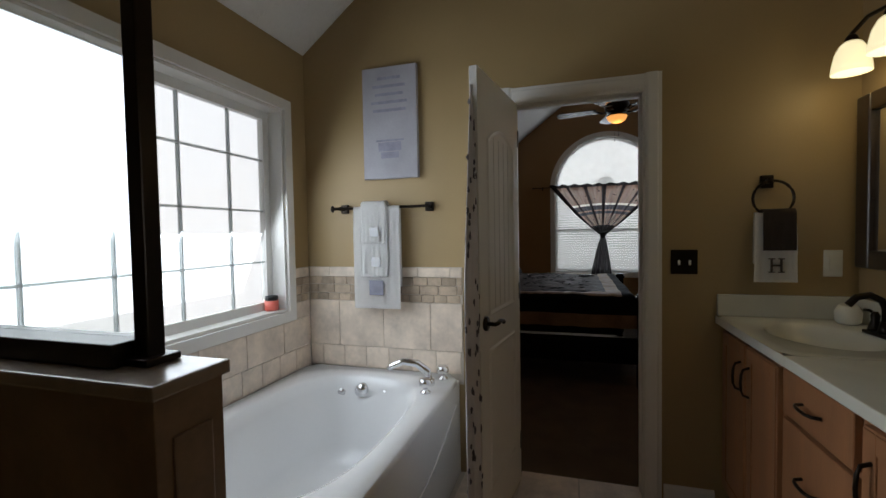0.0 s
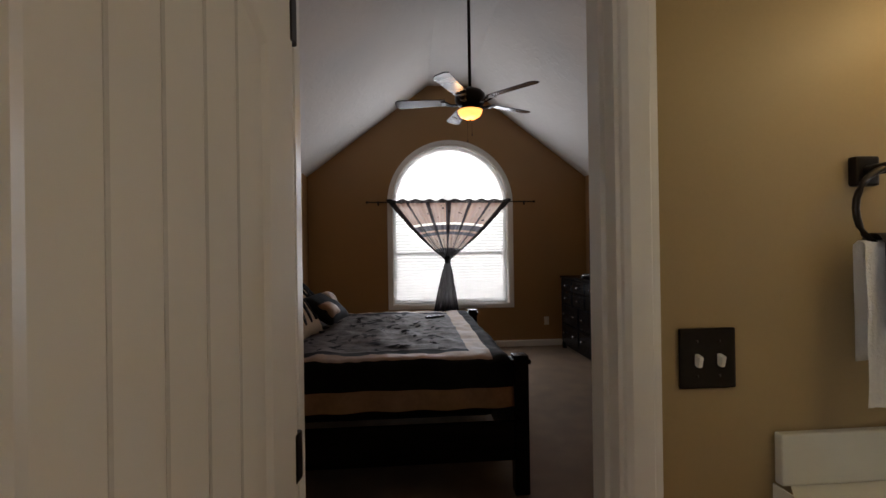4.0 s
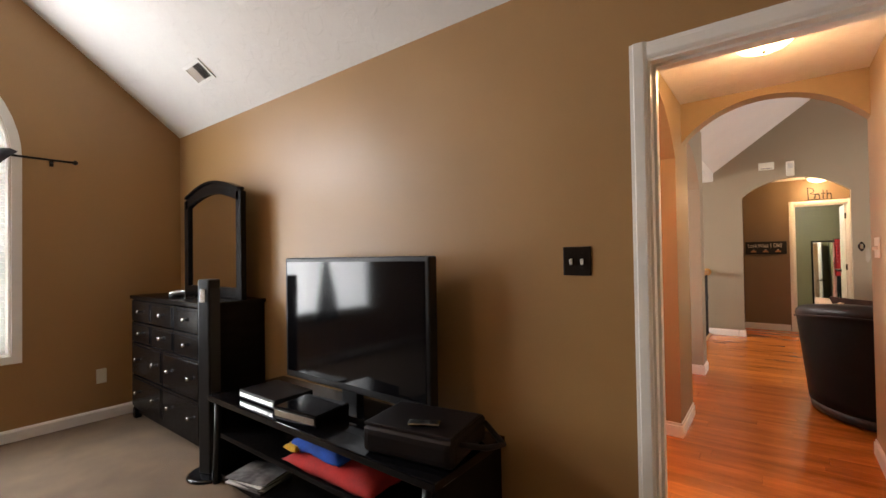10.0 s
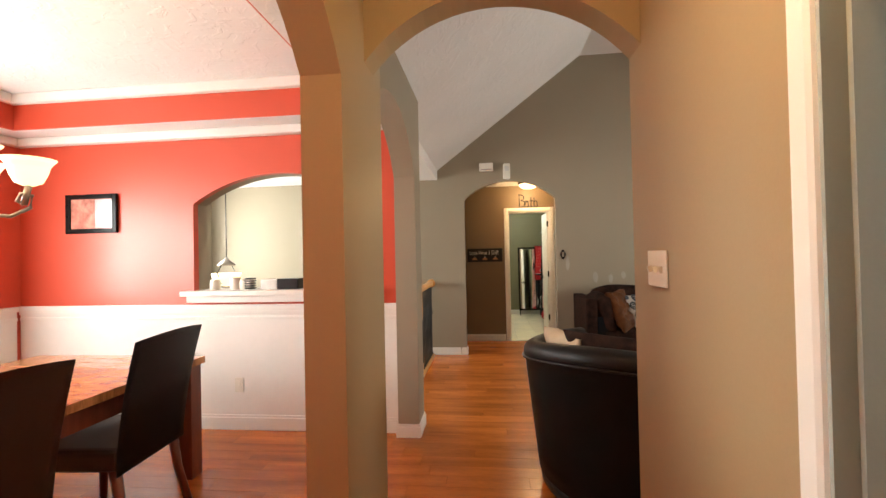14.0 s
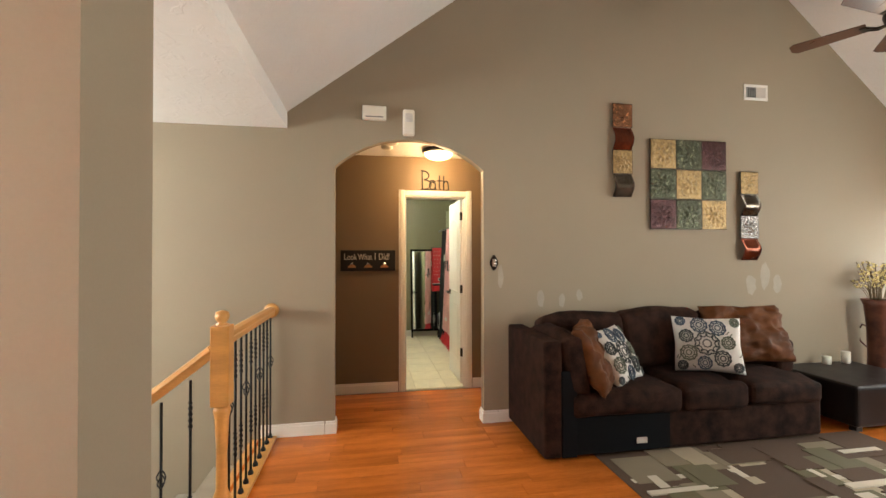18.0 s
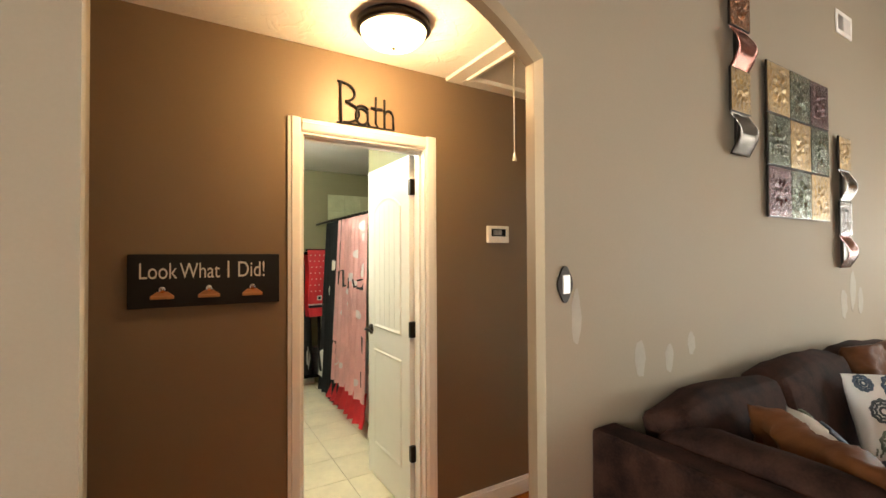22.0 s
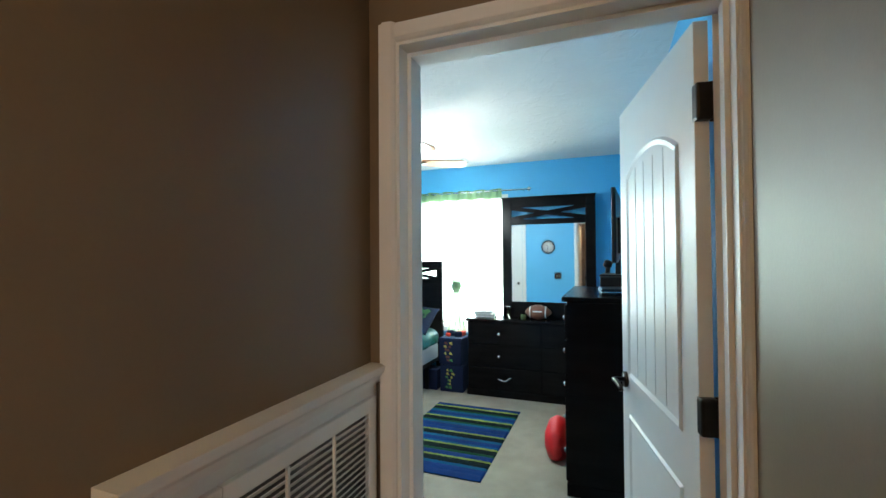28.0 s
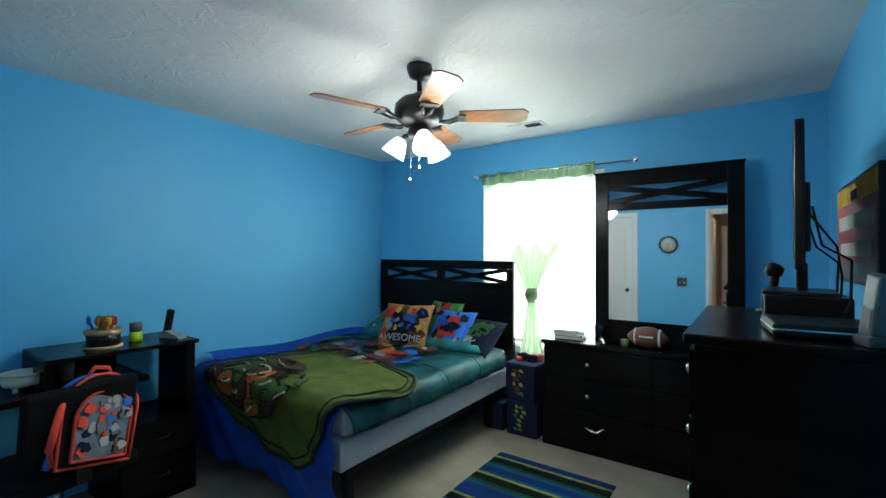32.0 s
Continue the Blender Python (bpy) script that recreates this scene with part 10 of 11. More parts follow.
for k, (y, d) in enumerate(((-1.86, 0.02), (-1.78, -0.03), (-1.6, 0.03))):
    ob = thing("cable", "black cable hanging behind the television", "cable", (0, 0, 0), group="cables on the chest")
    part("wire", tube([(9.07, y, 1.62), (9.02 + d, y + 0.05, 1.48), (8.985, y + 0.12, 1.40 + d), (9.0, y + 0.2, 1.30), (9.02, y + 0.06, 1.204)], 0.004, None, 6), BLACK, ob)
ps = thing("framed_poster", "thick black framed red and gold poster", "poster", (NX0, -1.95, 1.545))
part("frame", box(0.001, 0.05, -0.40, 0.40, -0.21, 0.21, 0.003), BLACK, ps)
part("print", box(0.0495, 0.052, -0.385, 0.385, -0.195, 0.115), mat("poster_red", (0.42, 0.06, 0.05), 0.4, var=0.3, scale=6), ps, "red print")
part("gold_band", box(0.0495, 0.0522, -0.385, 0.385, 0.1155, 0.195), PR_GOLD, ps, "gold band")
for y0, y1, z0, z1 in ((-0.33, 0.33, 0.01, 0.07), (-0.3, 0.3, -0.1, -0.045)):
    part("title_bar", box(0.0515, 0.0535, y0, y1, z0, z1), CHALK, ps, "pale unreadable title bar")
part("emblem", box(0.0517, 0.0535, -0.06, 0.06, 0.125, 0.165, 0.0005), NAVY, ps)
part("lower_picture", box(0.0515, 0.0530, -0.38, 0.38, -0.19, -0.125), mat("poster_low", (0.16, 0.14, 0.13), 0.4, var=0.6, scale=9), ps)

# wall clock, switch, closet door on the north wall
ck = thing("wall_clock", "round wall clock with a dark rim", "clock", (10.173, NY1, 1.60))
part("rim", tube([(0.108 * math.cos(k * math.tau / 40), -0.016, 0.108 * math.sin(k * math.tau / 40)) for k in range(41)], 0.014, None, 8), BLACK, ck)
part("face", tube([(0, -0.001, 0), (0, -0.014, 0)], 0.105, None, 36), PAPER, ck)
for a, l in ((40, 0.06), (170, 0.08)):
    part("hand", turned(box(-0.003, 0.003, -0.018, -0.016, 0, l), Matrix.Rotation(radians(a), 4, "Y")), BLACK, ck)
for k in range(12):
    part("mark", turned(box(-0.004, 0.004, -0.016, -0.0138, 0.078, 0.095), Matrix.Rotation(k * math.tau / 12, 4, "Y")), GREYPHOTO, ck)
switch_plate("switch_blue", "dark bronze double switch plate", (10.008, NY1, 1.09), 0, 2, BRONZE, BRIGHT)
cd = thing("door_closet", "closed white panelled closet door", "door", (11.02, NY1, 0), kind="structure")
part("leaf", box(-0.38, 0.38, -0.012, -0.001, 0.004, 2.0, 0.002), TRIM, cd)
for x0, x1, z0, z1 in ((-0.28, 0.28, 0.2, 0.86), (-0.28, 0.28, 1.0, 1.82)):
    part("panel", box(x0, x1, -0.019, -0.011, z0, z1, 0.005), TRIM, cd)
for b in ((-0.45, -0.385, 0, 2.07), (0.385, 0.45, 0, 2.07), (-0.385, 0.385, 2.005, 2.07)):
    part("casing", box(b[0], b[1], -0.022, -0.001, b[2], b[3], 0.005), TRIM, cd)
part("knob", tube([(-0.32, -0.012, 0.95), (-0.32, -0.04, 0.95), (-0.32, -0.06, 0.95)], 0.02, None, 14, [0.012, 0.012, 0.026]), BRONZE, cd)

# curtain
SHEER_WHITE = sheer("sheer_white_green", (0.62, 0.74, 0.58), 0.2)
SHEER_GREEN = sheer("sheer_green", (0.085, 0.18, 0.045), 0.08)
TAIL_GREEN = sheer("tail_green", (0.27, 0.35, 0.22), 0.03)
cu = thing("blue_room_curtain", "white and green sheer curtain tied in a knot", "curtain", (0, 0, 0))
CYL = NY0 + 0.075
part("heading", sheet(lambda u, v: (10.23 + 1.01 * u, CYL + 0.012 * math.sin(u * 70), 2.075 + 0.10 * v + 0.006 * math.sin(u * 33)), 110, 3), sheer("sheer_heading", (0.26, 0.38, 0.18), 0.22), cu, "green gathered heading")


def gather(u, v):
    w = 1 - v
    x = 10.23 + 1.01 * u
    return (x, CYL + 0.008 * math.sin(u * 60) - 0.034, 2.08 - 1.35 * w)


part("sheer", sheet(gather, 100, 10), SHEER_WHITE, cu, "white sheer panel")


def swag2(u, v):
    w = v ** 0.75
    hw = 0.20 * (1 - w) + 0.045
    return (10.745 + (u - 0.5) * 2 * hw, CYL + 0.02 + 0.012 * math.sin(u * 40), 1.50 - 0.36 * v + 0.05 * math.sin(u * 19) * (1 - v))


part("gathered_swag", sheet(swag2, 60, 10), SHEER_GREEN, cu, "green gathered fold")
part("knot", lathe([(0.025, -0.06), (0.055, -0.025), (0.058, 0.02), (0.03, 0.055)], seg=18, at=(10.745, CYL + 0.03, 1.11)), TAIL_GREEN, cu)
part("knot_band", turned(lathe([(0.05, -0.02), (0.058, 0.0), (0.05, 0.02)], seg=18), Matrix.Translation((10.745, CYL + 0.03, 1.12)) @ Matrix.Rotation(0.5, 4, "Y")), TAIL_GREEN, cu)
part("tail", sheet(lambda u, v: (10.75 + (u - 0.5) * (0.08 + 0.16 * v ** 1.3), CYL + 0.025 + 0.018 * math.sin(u * 24), 1.07 - 0.50 * v), 44, 10), TAIL_GREEN, cu, "hanging green tail")
rd = thing("blue_room_curtain_rod", "silver curtain rod with ball ends", "curtain rod", (0, 0, 0))
part("rod", tube([(9.95, CYL, 2.155), (11.30, CYL, 2.155)], 0.009, None, 10), SILVER, rd)
for x in (9.935, 11.305):
    part("finial", turned(lathe([(0.004, -0.026), (0.02, -0.014), (0.026, 0.0), (0.02, 0.014), (0.004, 0.026)], seg=16), Matrix.Translation((x, CYL, 2.155))), SILVER, rd)
for x in (10.0, 11.26):
    part("bracket", tube([(x, NY0 + 0.001, 2.15), (x, CYL, 2.15)], 0.007, None, 8), SILVER, rd)

# ceiling fan with three glass lights
BLADE_OAK = mat("fan_blade_oak", (0.30, 0.13, 0.05), 0.3, var=0.4, scale=3, fine=30, bump=0.05, stretch=(2, 12, 1))
PEWTERF = mat("fan_pewter", (0.045, 0.040, 0.038), 0.35, 0.7, var=0.3, bump=0.08)
f3 = ceiling_fan("bedroom_fan", "pewter ceiling fan with oak blades and lit shades", (10.70, -1.42, 2.215), 0.243, 0.58, -3, BLADE_OAK, PEWTERF, True, -12)
part("light_hub", lathe([(0.02, -0.16), (0.055, -0.15), (0.065, -0.12), (0.05, -0.085)], seg=24), PEWTERF, f3)
SHADE_LIT = glow("lit_white_shade", (0.97, 1.0, 0.98), 9.0)
for k in range(3):
    a = radians(20 + 120 * k)
    ca, sa = math.cos(a), math.sin(a)
    part("light_arm", tube([(0.05 * ca, 0.05 * sa, -0.13), (0.085 * ca, 0.085 * sa, -0.13), (0.10 * ca, 0.10 * sa, -0.145)], 0.012, None, 8), PEWTERF, f3)
    sh = lathe([(0.022, 0.0), (0.035, -0.012), (0.052, -0.05), (0.066, -0.10), (0.062, -0.10), (0.02, -0.02)], seg=22)
    part("shade", turned(sh, Matrix.Translation((0.10 * ca, 0.10 * sa, -0.145)) @ Matrix.Rotation(a, 4, "Z") @ Matrix.Rotation(radians(-32), 4, "Y")), SHADE_LIT, f3, "lit white glass shade")
    bulb("lamp_bedroom_shade", (10.70 + 0.19 * ca, -1.42 + 0.19 * sa, 2.215 - 0.27), 27, (0.96, 1.0, 0.97), 0.09)
for dx, dz in ((0.03, -0.36), (-0.03, -0.30)):
    part("pull_chain", tube([(dx, 0.03, -0.15), (dx, 0.035, dz)], 0.0016, lathe([(0.004, dz - 0.024), (0.008, dz - 0.012), (0.003, dz)], at=(dx, 0.035, 0), seg=8), 6), NICKEL, f3, "pull chain")
vent("ceiling_vent_blue", "white ceiling vent near the window", Matrix.Translation((10.67, -2.74, 2.459)) @ Matrix.Rotation(math.pi, 4, "X"), 0.28, 0.15, 9)

# striped rug
rs = thing("striped_rug", "blue and green striped rug on the carpet", "rug", (0, 0, 0))
SHAGS = [mat("shag_blue", (0.008, 0.032, 0.14), 0.95, spec=0.08, var=0.4, fine=160, bump=0.9, dist=0.012), mat("shag_navy", (0.004, 0.010, 0.011), 0.95, spec=0.08, var=0.4, fine=160, bump=0.9, dist=0.012), mat("shag_green", (0.012, 0.060, 0.028), 0.95, spec=0.08, var=0.4, fine=160, bump=0.9, dist=0.012), mat("shag_teal", (0.010, 0.075, 0.16), 0.95, spec=0.08, var=0.4, fine=160, bump=0.9, dist=0.012), mat("shag_lime", (0.26, 0.30, 0.07), 0.95, spec=0.08, var=0.4, fine=160, bump=0.9, dist=0.012)]
order = (0, 4, 1, 2, 3, 0, 3, 4, 1, 2, 3, 0, 0, 4, 1, 3, 0, 3, 4, 1, 2, 0, 4, 1, 3, 0, 0)
wide = {0: 0.050, 1: 0.052, 2: 0.020, 3: 0.022, 4: 0.012}
tot = sum(wide[k] for k in order)
yy = -2.45
for k in order:
    w = wide[k] * 1.33 / tot

    def strip(u, v, w=w, yy=yy):
        e = min(1, min(u, 1 - u) * 60)
        return (9.935 + 0.812 * u, yy + w * v + 0.006 * noise.noise((u * 45, (yy + w * round(v)) * 40, 7.0)), 0.003 + 0.013 * math.sin(math.pi * (0.12 + 0.76 * v)) * e + 0.003 * noise.noise((u * 50, (yy + w * v) * 60, 2.0)))

    bm = sheet(strip, 60, 3)
    part("stripe", bm, SHAGS[k], rs)
    yy += w
part("backing", box(9.937, 10.745, -2.448, -1.122, 0.0, 0.004), SHAGS[1], rs)

# fabric bins
BIN_YELLOW = mat("bin_yellow", (0.40, 0.34, 0.06), 0.8, var=0.25, fine=100, bump=0.2)
for k, (z, yw) in enumerate(((0.0, 0.0), (0.29, 0.01))):
    ob = thing("fabric_bin", "navy storage bin with a yellow printed strip", "storage bin", (10.745, -2.93 + yw, z), 2 - 6 * k, group="stacked bins")
    part("body", box(-0.13, 0.13, -0.13, 0.13, 0.0, 0.285, 0.012), NAVY, ob)
    rnd = random.Random(k)
    for q in range(12):
        px, z0, w = 0.035 * (q % 2) + rnd.uniform(-0.02, 0.02), 0.035 + (q // 2) * 0.036, rnd.uniform(0.012, 0.022)
        part("print", prism([(px - w, z0), (px + w * 0.7, z0 + rnd.uniform(0, 0.008)), (px + w, z0 + 0.022), (px - w * 0.4, z0 + 0.03)], "y", 0.1295, 0.1318), (BIN_YELLOW, BIN_YELLOW, PR_GREEN, PR_BROWN)[rnd.randrange(4)], ob, "yellow printed mark")
    part("trim", box(-0.132, 0.132, -0.132, 0.132, 0.255, 0.268, 0.003), NAVY, ob)
random.seed(31)
for k in range(7):
    ob = thing("small_toy", "small toy heaped on the top bin", "toy", (10.745 + random.uniform(-0.08, 0.08), -2.92 + random.uniform(-0.07, 0.07), 0.575), random.uniform(0, 180), group="toys in the bin")
    part("body", box(-0.04, 0.04, -0.02, 0.02, 0.0, random.uniform(0.03, 0.065), 0.012), random.choice((PR_RED, PR_RED, PR_GREY, NAVY)), ob)
sbx = thing("fabric_bin", "small dark blue bin beside the headboard", "storage bin", (11.0, -2.90, 0.0), group="stacked bins")
part("body", box(-0.09, 0.09, -0.09, 0.09, 0, 0.22, 0.01), NAVY, sbx)

# desk
dk = thing("desk", "black desk with a raised shelf at one end", "desk", (0, 0, 0))
part("top", box(12.04, 12.535, -0.66, 0.375, 0.72, 0.75, 0.004), BLACKWOOD, dk)
part("side", box(12.06, 12.52, 0.335, 0.365, 0.0, 0.72, 0.003), BLACKWOOD, dk)
part("pedestal", box(12.06, 12.53, -0.93, -0.52, 0.0, 0.46, 0.003), BLACKWOOD, dk)
part("pedestal_post", box(12.10, 12.50, -0.935, -0.885, 0.46, 0.885, 0.003), BLACKWOOD, dk)
for k in range(2):
    dr = part("drawer", box(12.045, 12.061, -0.92, -0.53, 0.06 + k * 0.215, 0.26 + k * 0.215, 0.003), BLACKWOOD, dk)
    part("handle", tube([(12.044, -0.77, 0.16 + k * 0.215), (12.028, -0.75, 0.16 + k * 0.215), (12.028, -0.70, 0.16 + k * 0.215), (12.044, -0.68, 0.16 + k * 0.215)], 0.004, None, 6), BLACK, dr)
part("raised_shelf", box(12.07, 12.535, -0.945, -0.22, 0.885, 0.91, 0.004), BLACKWOOD, dk)
for y in (-0.25,):
    part("shelf_post", box(12.10, 12.53, y - 0.012, y + 0.03, 0.75, 0.885, 0.003), BLACKWOOD, dk)
part("back_rail", box(12.51, 12.53, -0.65, -0.22, 0.75, 0.885), BLACKWOOD, dk)
WICK = mat("woven_tan", (0.42, 0.28, 0.14), 0.7, var=0.2, fine=60, bump=0.3)
pcup = thing("pencil_holder", "round wooden holder full of coloured scissors", "pencil holder", (12.24, -0.50, 0.91))
part("base", lathe([(0.09, 0), (0.092, 0.012), (0.085, 0.014), (0.004, 0.014)], seg=24), WICK, pcup)
part("rim", lathe([(0.082, 0.075), (0.09, 0.08), (0.09, 0.1), (0.082, 0.1)], seg=24), WICK, pcup)
part("cup", lathe([(0.078, 0.012), (0.08, 0.09), (0.075, 0.09), (0.073, 0.014)], seg=24), BLACK, pcup)
random.seed(9)
for k in range(13):
    a, r = random.uniform(0, math.tau), random.uniform(0.01, 0.065)
    m = (PR_ORANGE, PR_BLUE, PR_GREEN, PR_GOLD, PR_RED, mat("toy_purple", (0.22, 0.03, 0.3), 0.4) if k == 5 else PR_ORANGE)[k % 6]
    bx_, by_ = r * math.cos(a), r * math.sin(a)
    bm = tube([(bx_ * 0.8, by_ * 0.8, 0.02), (bx_, by_, 0.12), (bx_ * 1.25, by_ * 1.25, 0.14)], 0.006, None, 6)
    for s in (-1, 1):
        tube([(bx_ * 1.25 + s * 0.012 + 0.014 * math.cos(q * math.tau / 8), by_ * 1.25, 0.152 + 0.02 * math.sin(q * math.tau / 8)) for q in range(9)], 0.005, bm, 5)
    part("scissors", bm, m, pcup, "plastic scissor handles")
gm = thing("lime_cup", "grey and lime green holder on the shelf", "holder", (12.30, -0.68, 0.91))
part("lower", lathe([(0.036, 0.0), (0.036, 0.03), (0.032, 0.06)], seg=18), mat("lime_plastic", (0.34, 0.55, 0.02), 0.35), gm, "lime green base")
part("upper", lathe([(0.0325, 0.058), (0.034, 0.11), (0.028, 0.11), (0.004, 0.09)], seg=18), mat("slate_plastic", (0.05, 0.06, 0.07), 0.4), gm)
sp2 = thing("stapler", "grey and black stapler standing open", "stapler", (12.24, -0.86, 0.91), 15)
part("base", prism([(-0.09, 0.0), (0.08, 0.0), (0.08, 0.03), (0.03, 0.045), (-0.08, 0.016)], "y", -0.03, 0.03), mat("stapler_grey", (0.22, 0.23, 0.24), 0.35), sp2)
part("arm", turned(box(-0.018, 0.018, -0.016, 0.016, 0.0, 0.15, 0.006), Matrix.Translation((0.05, 0, 0.03)) @ Matrix.Rotation(radians(-14), 4, "Y")), BLACK, sp2)
wp = thing("footed_pot", "small white footed pot on the desk", "pot", (12.25, -0.17, 0.75))
part("bowl", lathe([(0.04, 0.02), (0.075, 0.03), (0.085, 0.06), (0.078, 0.08), (0.088, 0.09), (0.082, 0.09), (0.07, 0.05), (0.004, 0.04)], seg=28), IVORY, wp)
for k in range(3):
    a = k * math.tau / 3 + 0.4
    part("foot", tube([(0.05 * math.cos(a), 0.05 * math.sin(a), 0.03), (0.06 * math.cos(a), 0.06 * math.sin(a), 0.0)], 0.011, None, 8), IVORY, wp)
pj = thing("desk_cup", "glass of pens and green clips on the desk", "cup", (12.33, -0.36, 0.75))
part("cup", lathe([(0.035, 0), (0.04, 0.09), (0.036, 0.09), (0.004, 0.01)], seg=18), GREYPHOTO, pj)
for k in range(5):
    part("pen", tube([(0.01 * (k - 2), 0.008 * (k % 2), 0.02), (0.022 * (k - 2), 0.02 * (k % 2), 0.14)], 0.004, None, 6), (PR_GREEN, PR_GREY, PR_GREEN, BLACK, PR_BLUE)[k], pj)

# desk chair and backpack
CHAIRCLOTH = mat("chair_cloth", (0.006, 0.006, 0.007), 0.9, spec=0.1, fine=150, bump=0.3)
dc = thing("desk_chair", "black swivel desk chair pushed to the desk", "office chair", (11.86, -0.22, 0), 8)
part("seat", box(-0.22, 0.24, -0.24, 0.24, 0.42, 0.50, 0.035, seg=3), CHAIRCLOTH, dc)
part("backrest", turned(box(-0.03, 0.03, -0.21, 0.21, -0.16, 0.15, 0.028, seg=3), Matrix.Translation((-0.21, 0, 0.72)) @ Matrix.Rotation(radians(-8), 4, "Y")), CHAIRCLOTH, dc)
part("back_bar", box(-0.245, -0.215, -0.03, 0.03, 0.44, 0.64, 0.005), BLACK, dc)
part("gas_post", tube([(0, 0, 0.10), (0, 0, 0.42)], 0.022, None, 14), NICKEL, dc)
for k in range(5):
    a = k * math.tau / 5 + 0.3
    leg = part("base_leg", tube([(0, 0, 0.10), (0.14 * math.cos(a), 0.14 * math.sin(a), 0.09), (0.27 * math.cos(a), 0.27 * math.sin(a), 0.07)], 0.02, None, 8), BLACK, dc)
    part("castor", turned(tube([(0, -0.022, 0), (0, 0.022, 0)], 0.027, None, 14), Matrix.Translation((0.27 * math.cos(a), 0.27 * math.sin(a), 0.027)) @ Matrix.Rotation(a, 4, "Z")), BLACK, leg)
bp2 = thing("backpack", "red and black backpack with a printed panel", "backpack", (11.56, -0.27, 0.52), 8)
bp2.matrix_world = Matrix.Translation((11.60, -0.27, 0.52)) @ Matrix.Rotation(radians(16), 4, "Z") @ Matrix.Rotation(radians(10), 4, "Y") @ Matrix.Rotation(radians(14), 4, "X") @ Matrix.Scale(0.98, 4)
arc = [(-0.15, 0.0), (0.15, 0.0), (0.16, 0.22)] + [(0.16 * math.cos(k * math.pi / 12), 0.24 + 0.15 * math.sin(k * math.pi / 12)) for k in range(13)] + [(-0.16, 0.22)]
part("body", prism(arc, "x", -0.02, 0.09, bevel=0.012), BEDBLACK, bp2)
part("side_panel", prism([(p * 1.02, 0.002 + q * 1.01) for p, q in arc], "x", 0.02, 0.06), PR_BLUE, bp2, "blue dotted side")
inn = [(p * 0.72, 0.025 + q * 0.72) for p, q in arc]
part("pocket", prism(inn, "x", -0.045, -0.018, bevel=0.008), mat("pocket_blue", (0.11, 0.15, 0.19), 0.7, var=0.4, scale=14, fine=120, bump=0.2), bp2, "printed front pocket")
for f, lx, th in ((0.74, -0.045, 0.007), (1.0, -0.02, 0.007)):
    pts = [(lx, p * f, 0.024 * (f < 1) + q * f) for p, q in arc]
    part("piping", tube(pts + pts[:1], th, None, 6), PR_RED, bp2, "red piping")
random.seed(14)
PACK_WHITE = mat("pack_white", (0.30, 0.31, 0.31), 0.7, var=0.2, fine=120, bump=0.2)
PACK_GREY = mat("pack_grey", (0.12, 0.13, 0.14), 0.7, var=0.3, fine=120, bump=0.2)
for k in range(44):
    y, z = random.uniform(-0.095, 0.095), random.uniform(0.045, 0.275)
    part("print", prism([(y + p, z + q) for p, q in blob(random.uniform(0.009, 0.026), k + 70)], "x", -0.0475 - 0.0003 * k, -0.044), random.choice((PR_RED, PR_RED, PR_BLUE, PR_BROWN, PACK_WHITE, PACK_GREY, PACK_WHITE, NAVY)), bp2, "printed shape")
part("handle", tube([(0.03, -0.05, 0.385), (0.03, -0.03, 0.42), (0.03, 0.03, 0.42), (0.03, 0.05, 0.385)], 0.010, None, 8), PR_RED, bp2)
part("strap", tube([(-0.0, 0.15, 0.30), (-0.05, 0.19, 0.20), (-0.03, 0.19, 0.08), (0.0, 0.15, 0.02)], 0.014, None, 8), PR_RED, bp2, "red strap")

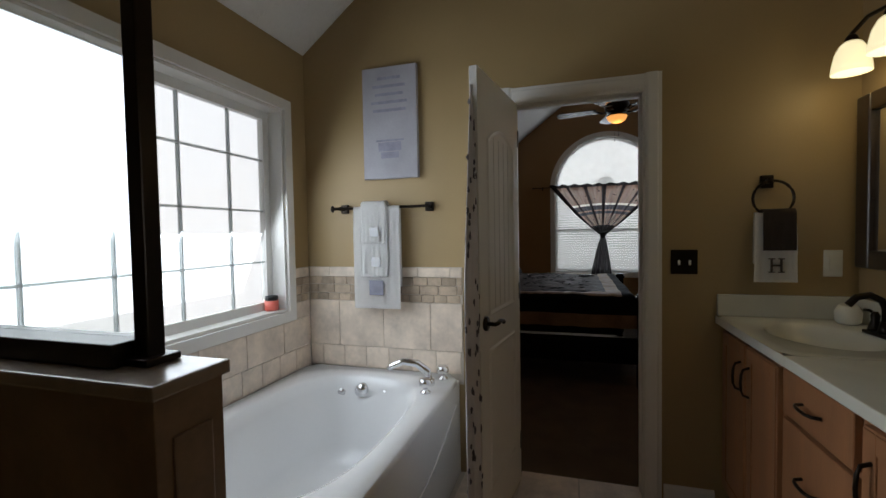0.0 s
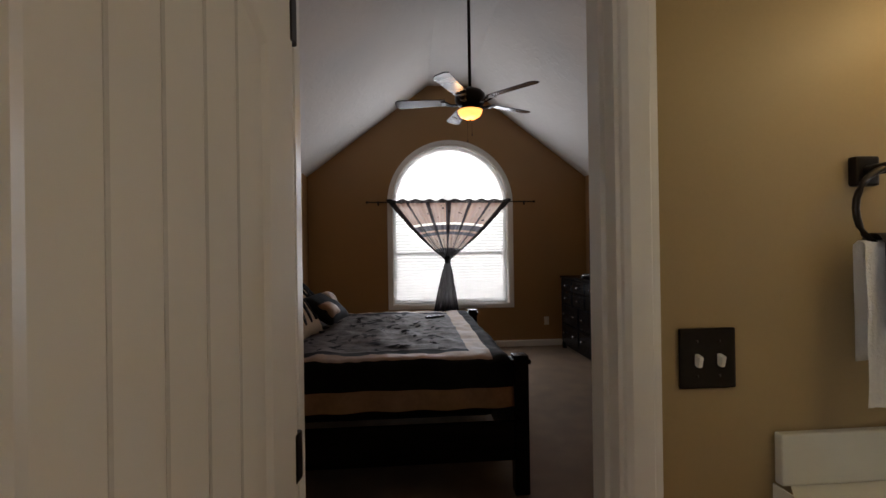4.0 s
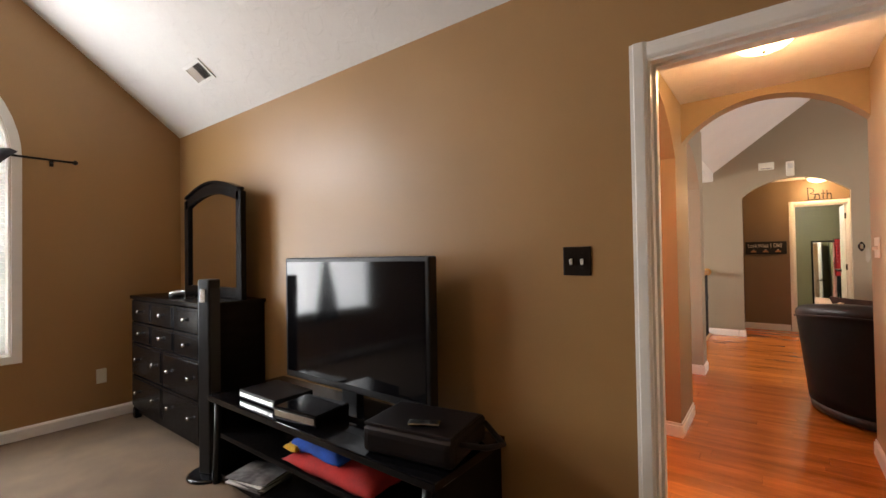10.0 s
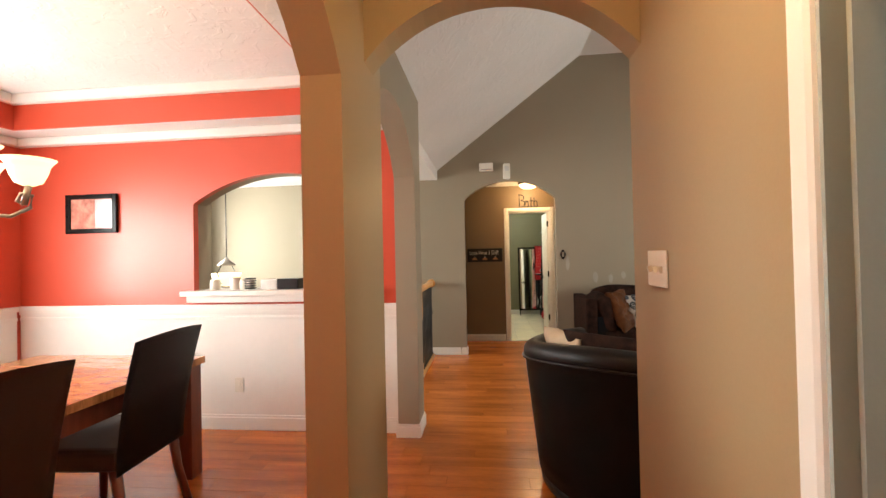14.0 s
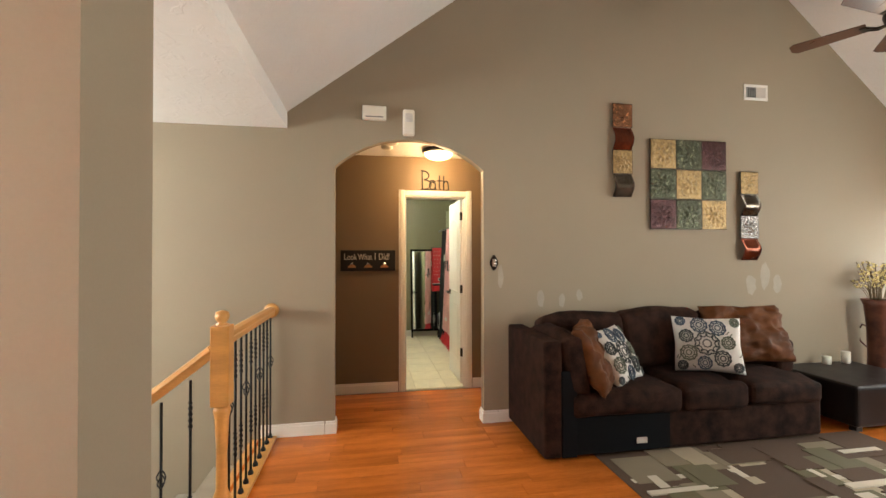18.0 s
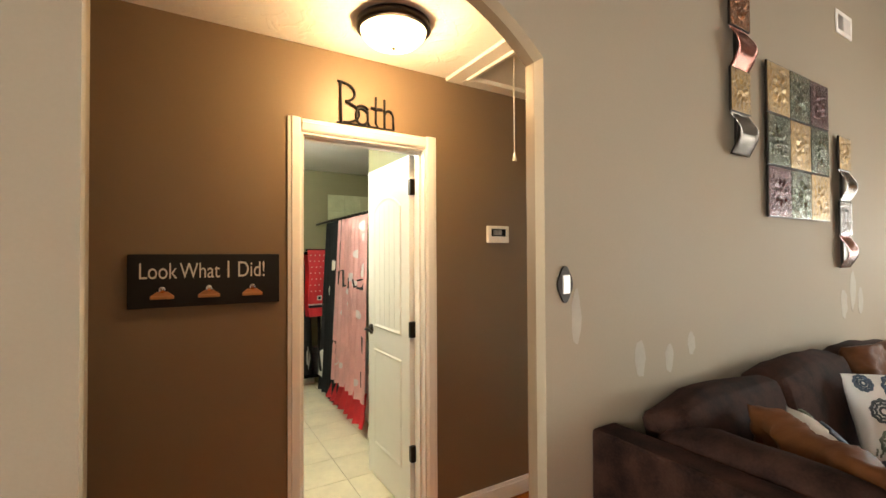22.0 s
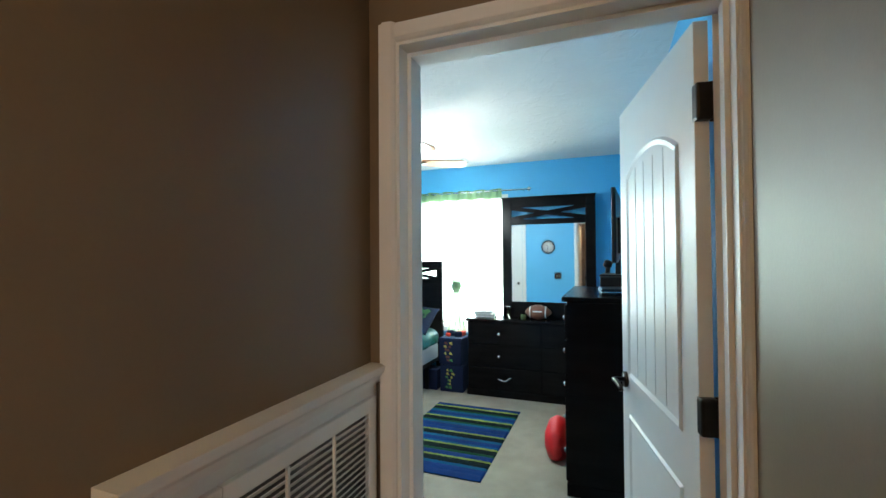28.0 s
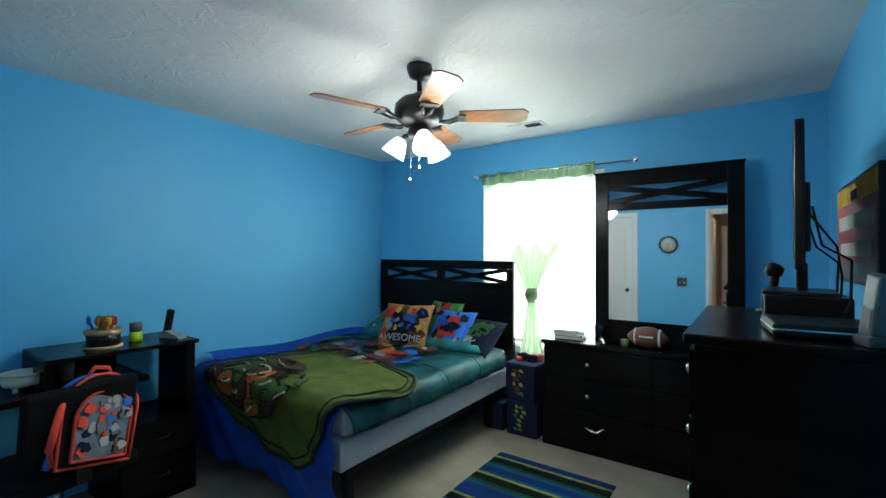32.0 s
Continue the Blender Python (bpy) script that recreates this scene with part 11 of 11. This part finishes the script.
# ---- hardwood boards ----
random.seed(77)
FLOORS = ((2.48, 4.61, 2.39, 3.63), (2.60, 6.17, 3.63, 7.04), (4.61, 6.43, -2.62, 3.63), (6.43, 8.92, -2.62, 3.905), (8.92, 9.775, 0.50, 4.60))
BW = 0.1270
wood = bpy.data.objects["floor_wood"]
boards = {}
rest_v, rest_f = [], []


def board_mesh(n):
    """A board n tenths of a metre long, lying along y from the origin."""
    if n not in boards:
        o = part("board", box(0.0006, BW - 0.0006, 0.0006, n * 0.1 - 0.0006, -0.016, 0.0, 0.0004, seg=1), WOOD_FLOOR)
        boards[n] = o.data
        bpy.data.objects.remove(o)
    return boards[n]


def lay(x, y0, y1, near):
    if near:
        n = round((y1 - y0) * 10)
        ob = new("board", board_mesh(max(1, n)))
        ob.parent = wood
        ob.location = (x, y0, 0)
        ob.scale = (1, (y1 - y0) / (max(1, n) * 0.1), 1)
        return
    g, b = 0.0006, len(rest_v)
    xs, ys = (x + g, x + BW - g), (y0 + g, y1 - g)
    rest_v.extend([(xs[0], ys[0], 0), (xs[1], ys[0], 0), (xs[1], ys[1], 0), (xs[0], ys[1], 0), (xs[0], ys[0], -0.016), (xs[1], ys[0], -0.016), (xs[1], ys[1], -0.016), (xs[0], ys[1], -0.016)])
    rest_f.extend([[b + k for k in q] for q in ((0, 1, 2, 3), (0, 4, 5, 1), (1, 5, 6, 2), (2, 6, 7, 3), (3, 7, 4, 0))])


count = 0
x = 2.48
while x < 9.66:
    spans = sorted((a, b) for p, q, a, b in FLOORS if p - 0.07 < x < q - 0.07)
    if spans:
        a, b = min(s[0] for s in spans), max(s[1] for s in spans)
        y = a
        cut = random.uniform(0.25, 1.2)
        while y < b - 0.03:
            e = min(b, y + cut)
            if b - e < 0.15:
                e = b
            near = 1.2 < (y + e) / 2 < 4.0 and count < 300
            count += near
            lay(x, y, e, near)
            y, cut = e, random.choice((0.5, 0.7, 0.9, 1.1, 1.2))
    x += BW
me = bpy.data.meshes.new("boards")
me.from_pydata(rest_v, [], rest_f)
me.materials.append(WOOD_REST)
far = new("far_boards", me)
far.parent = wood
tagged(far, kind="stuff")
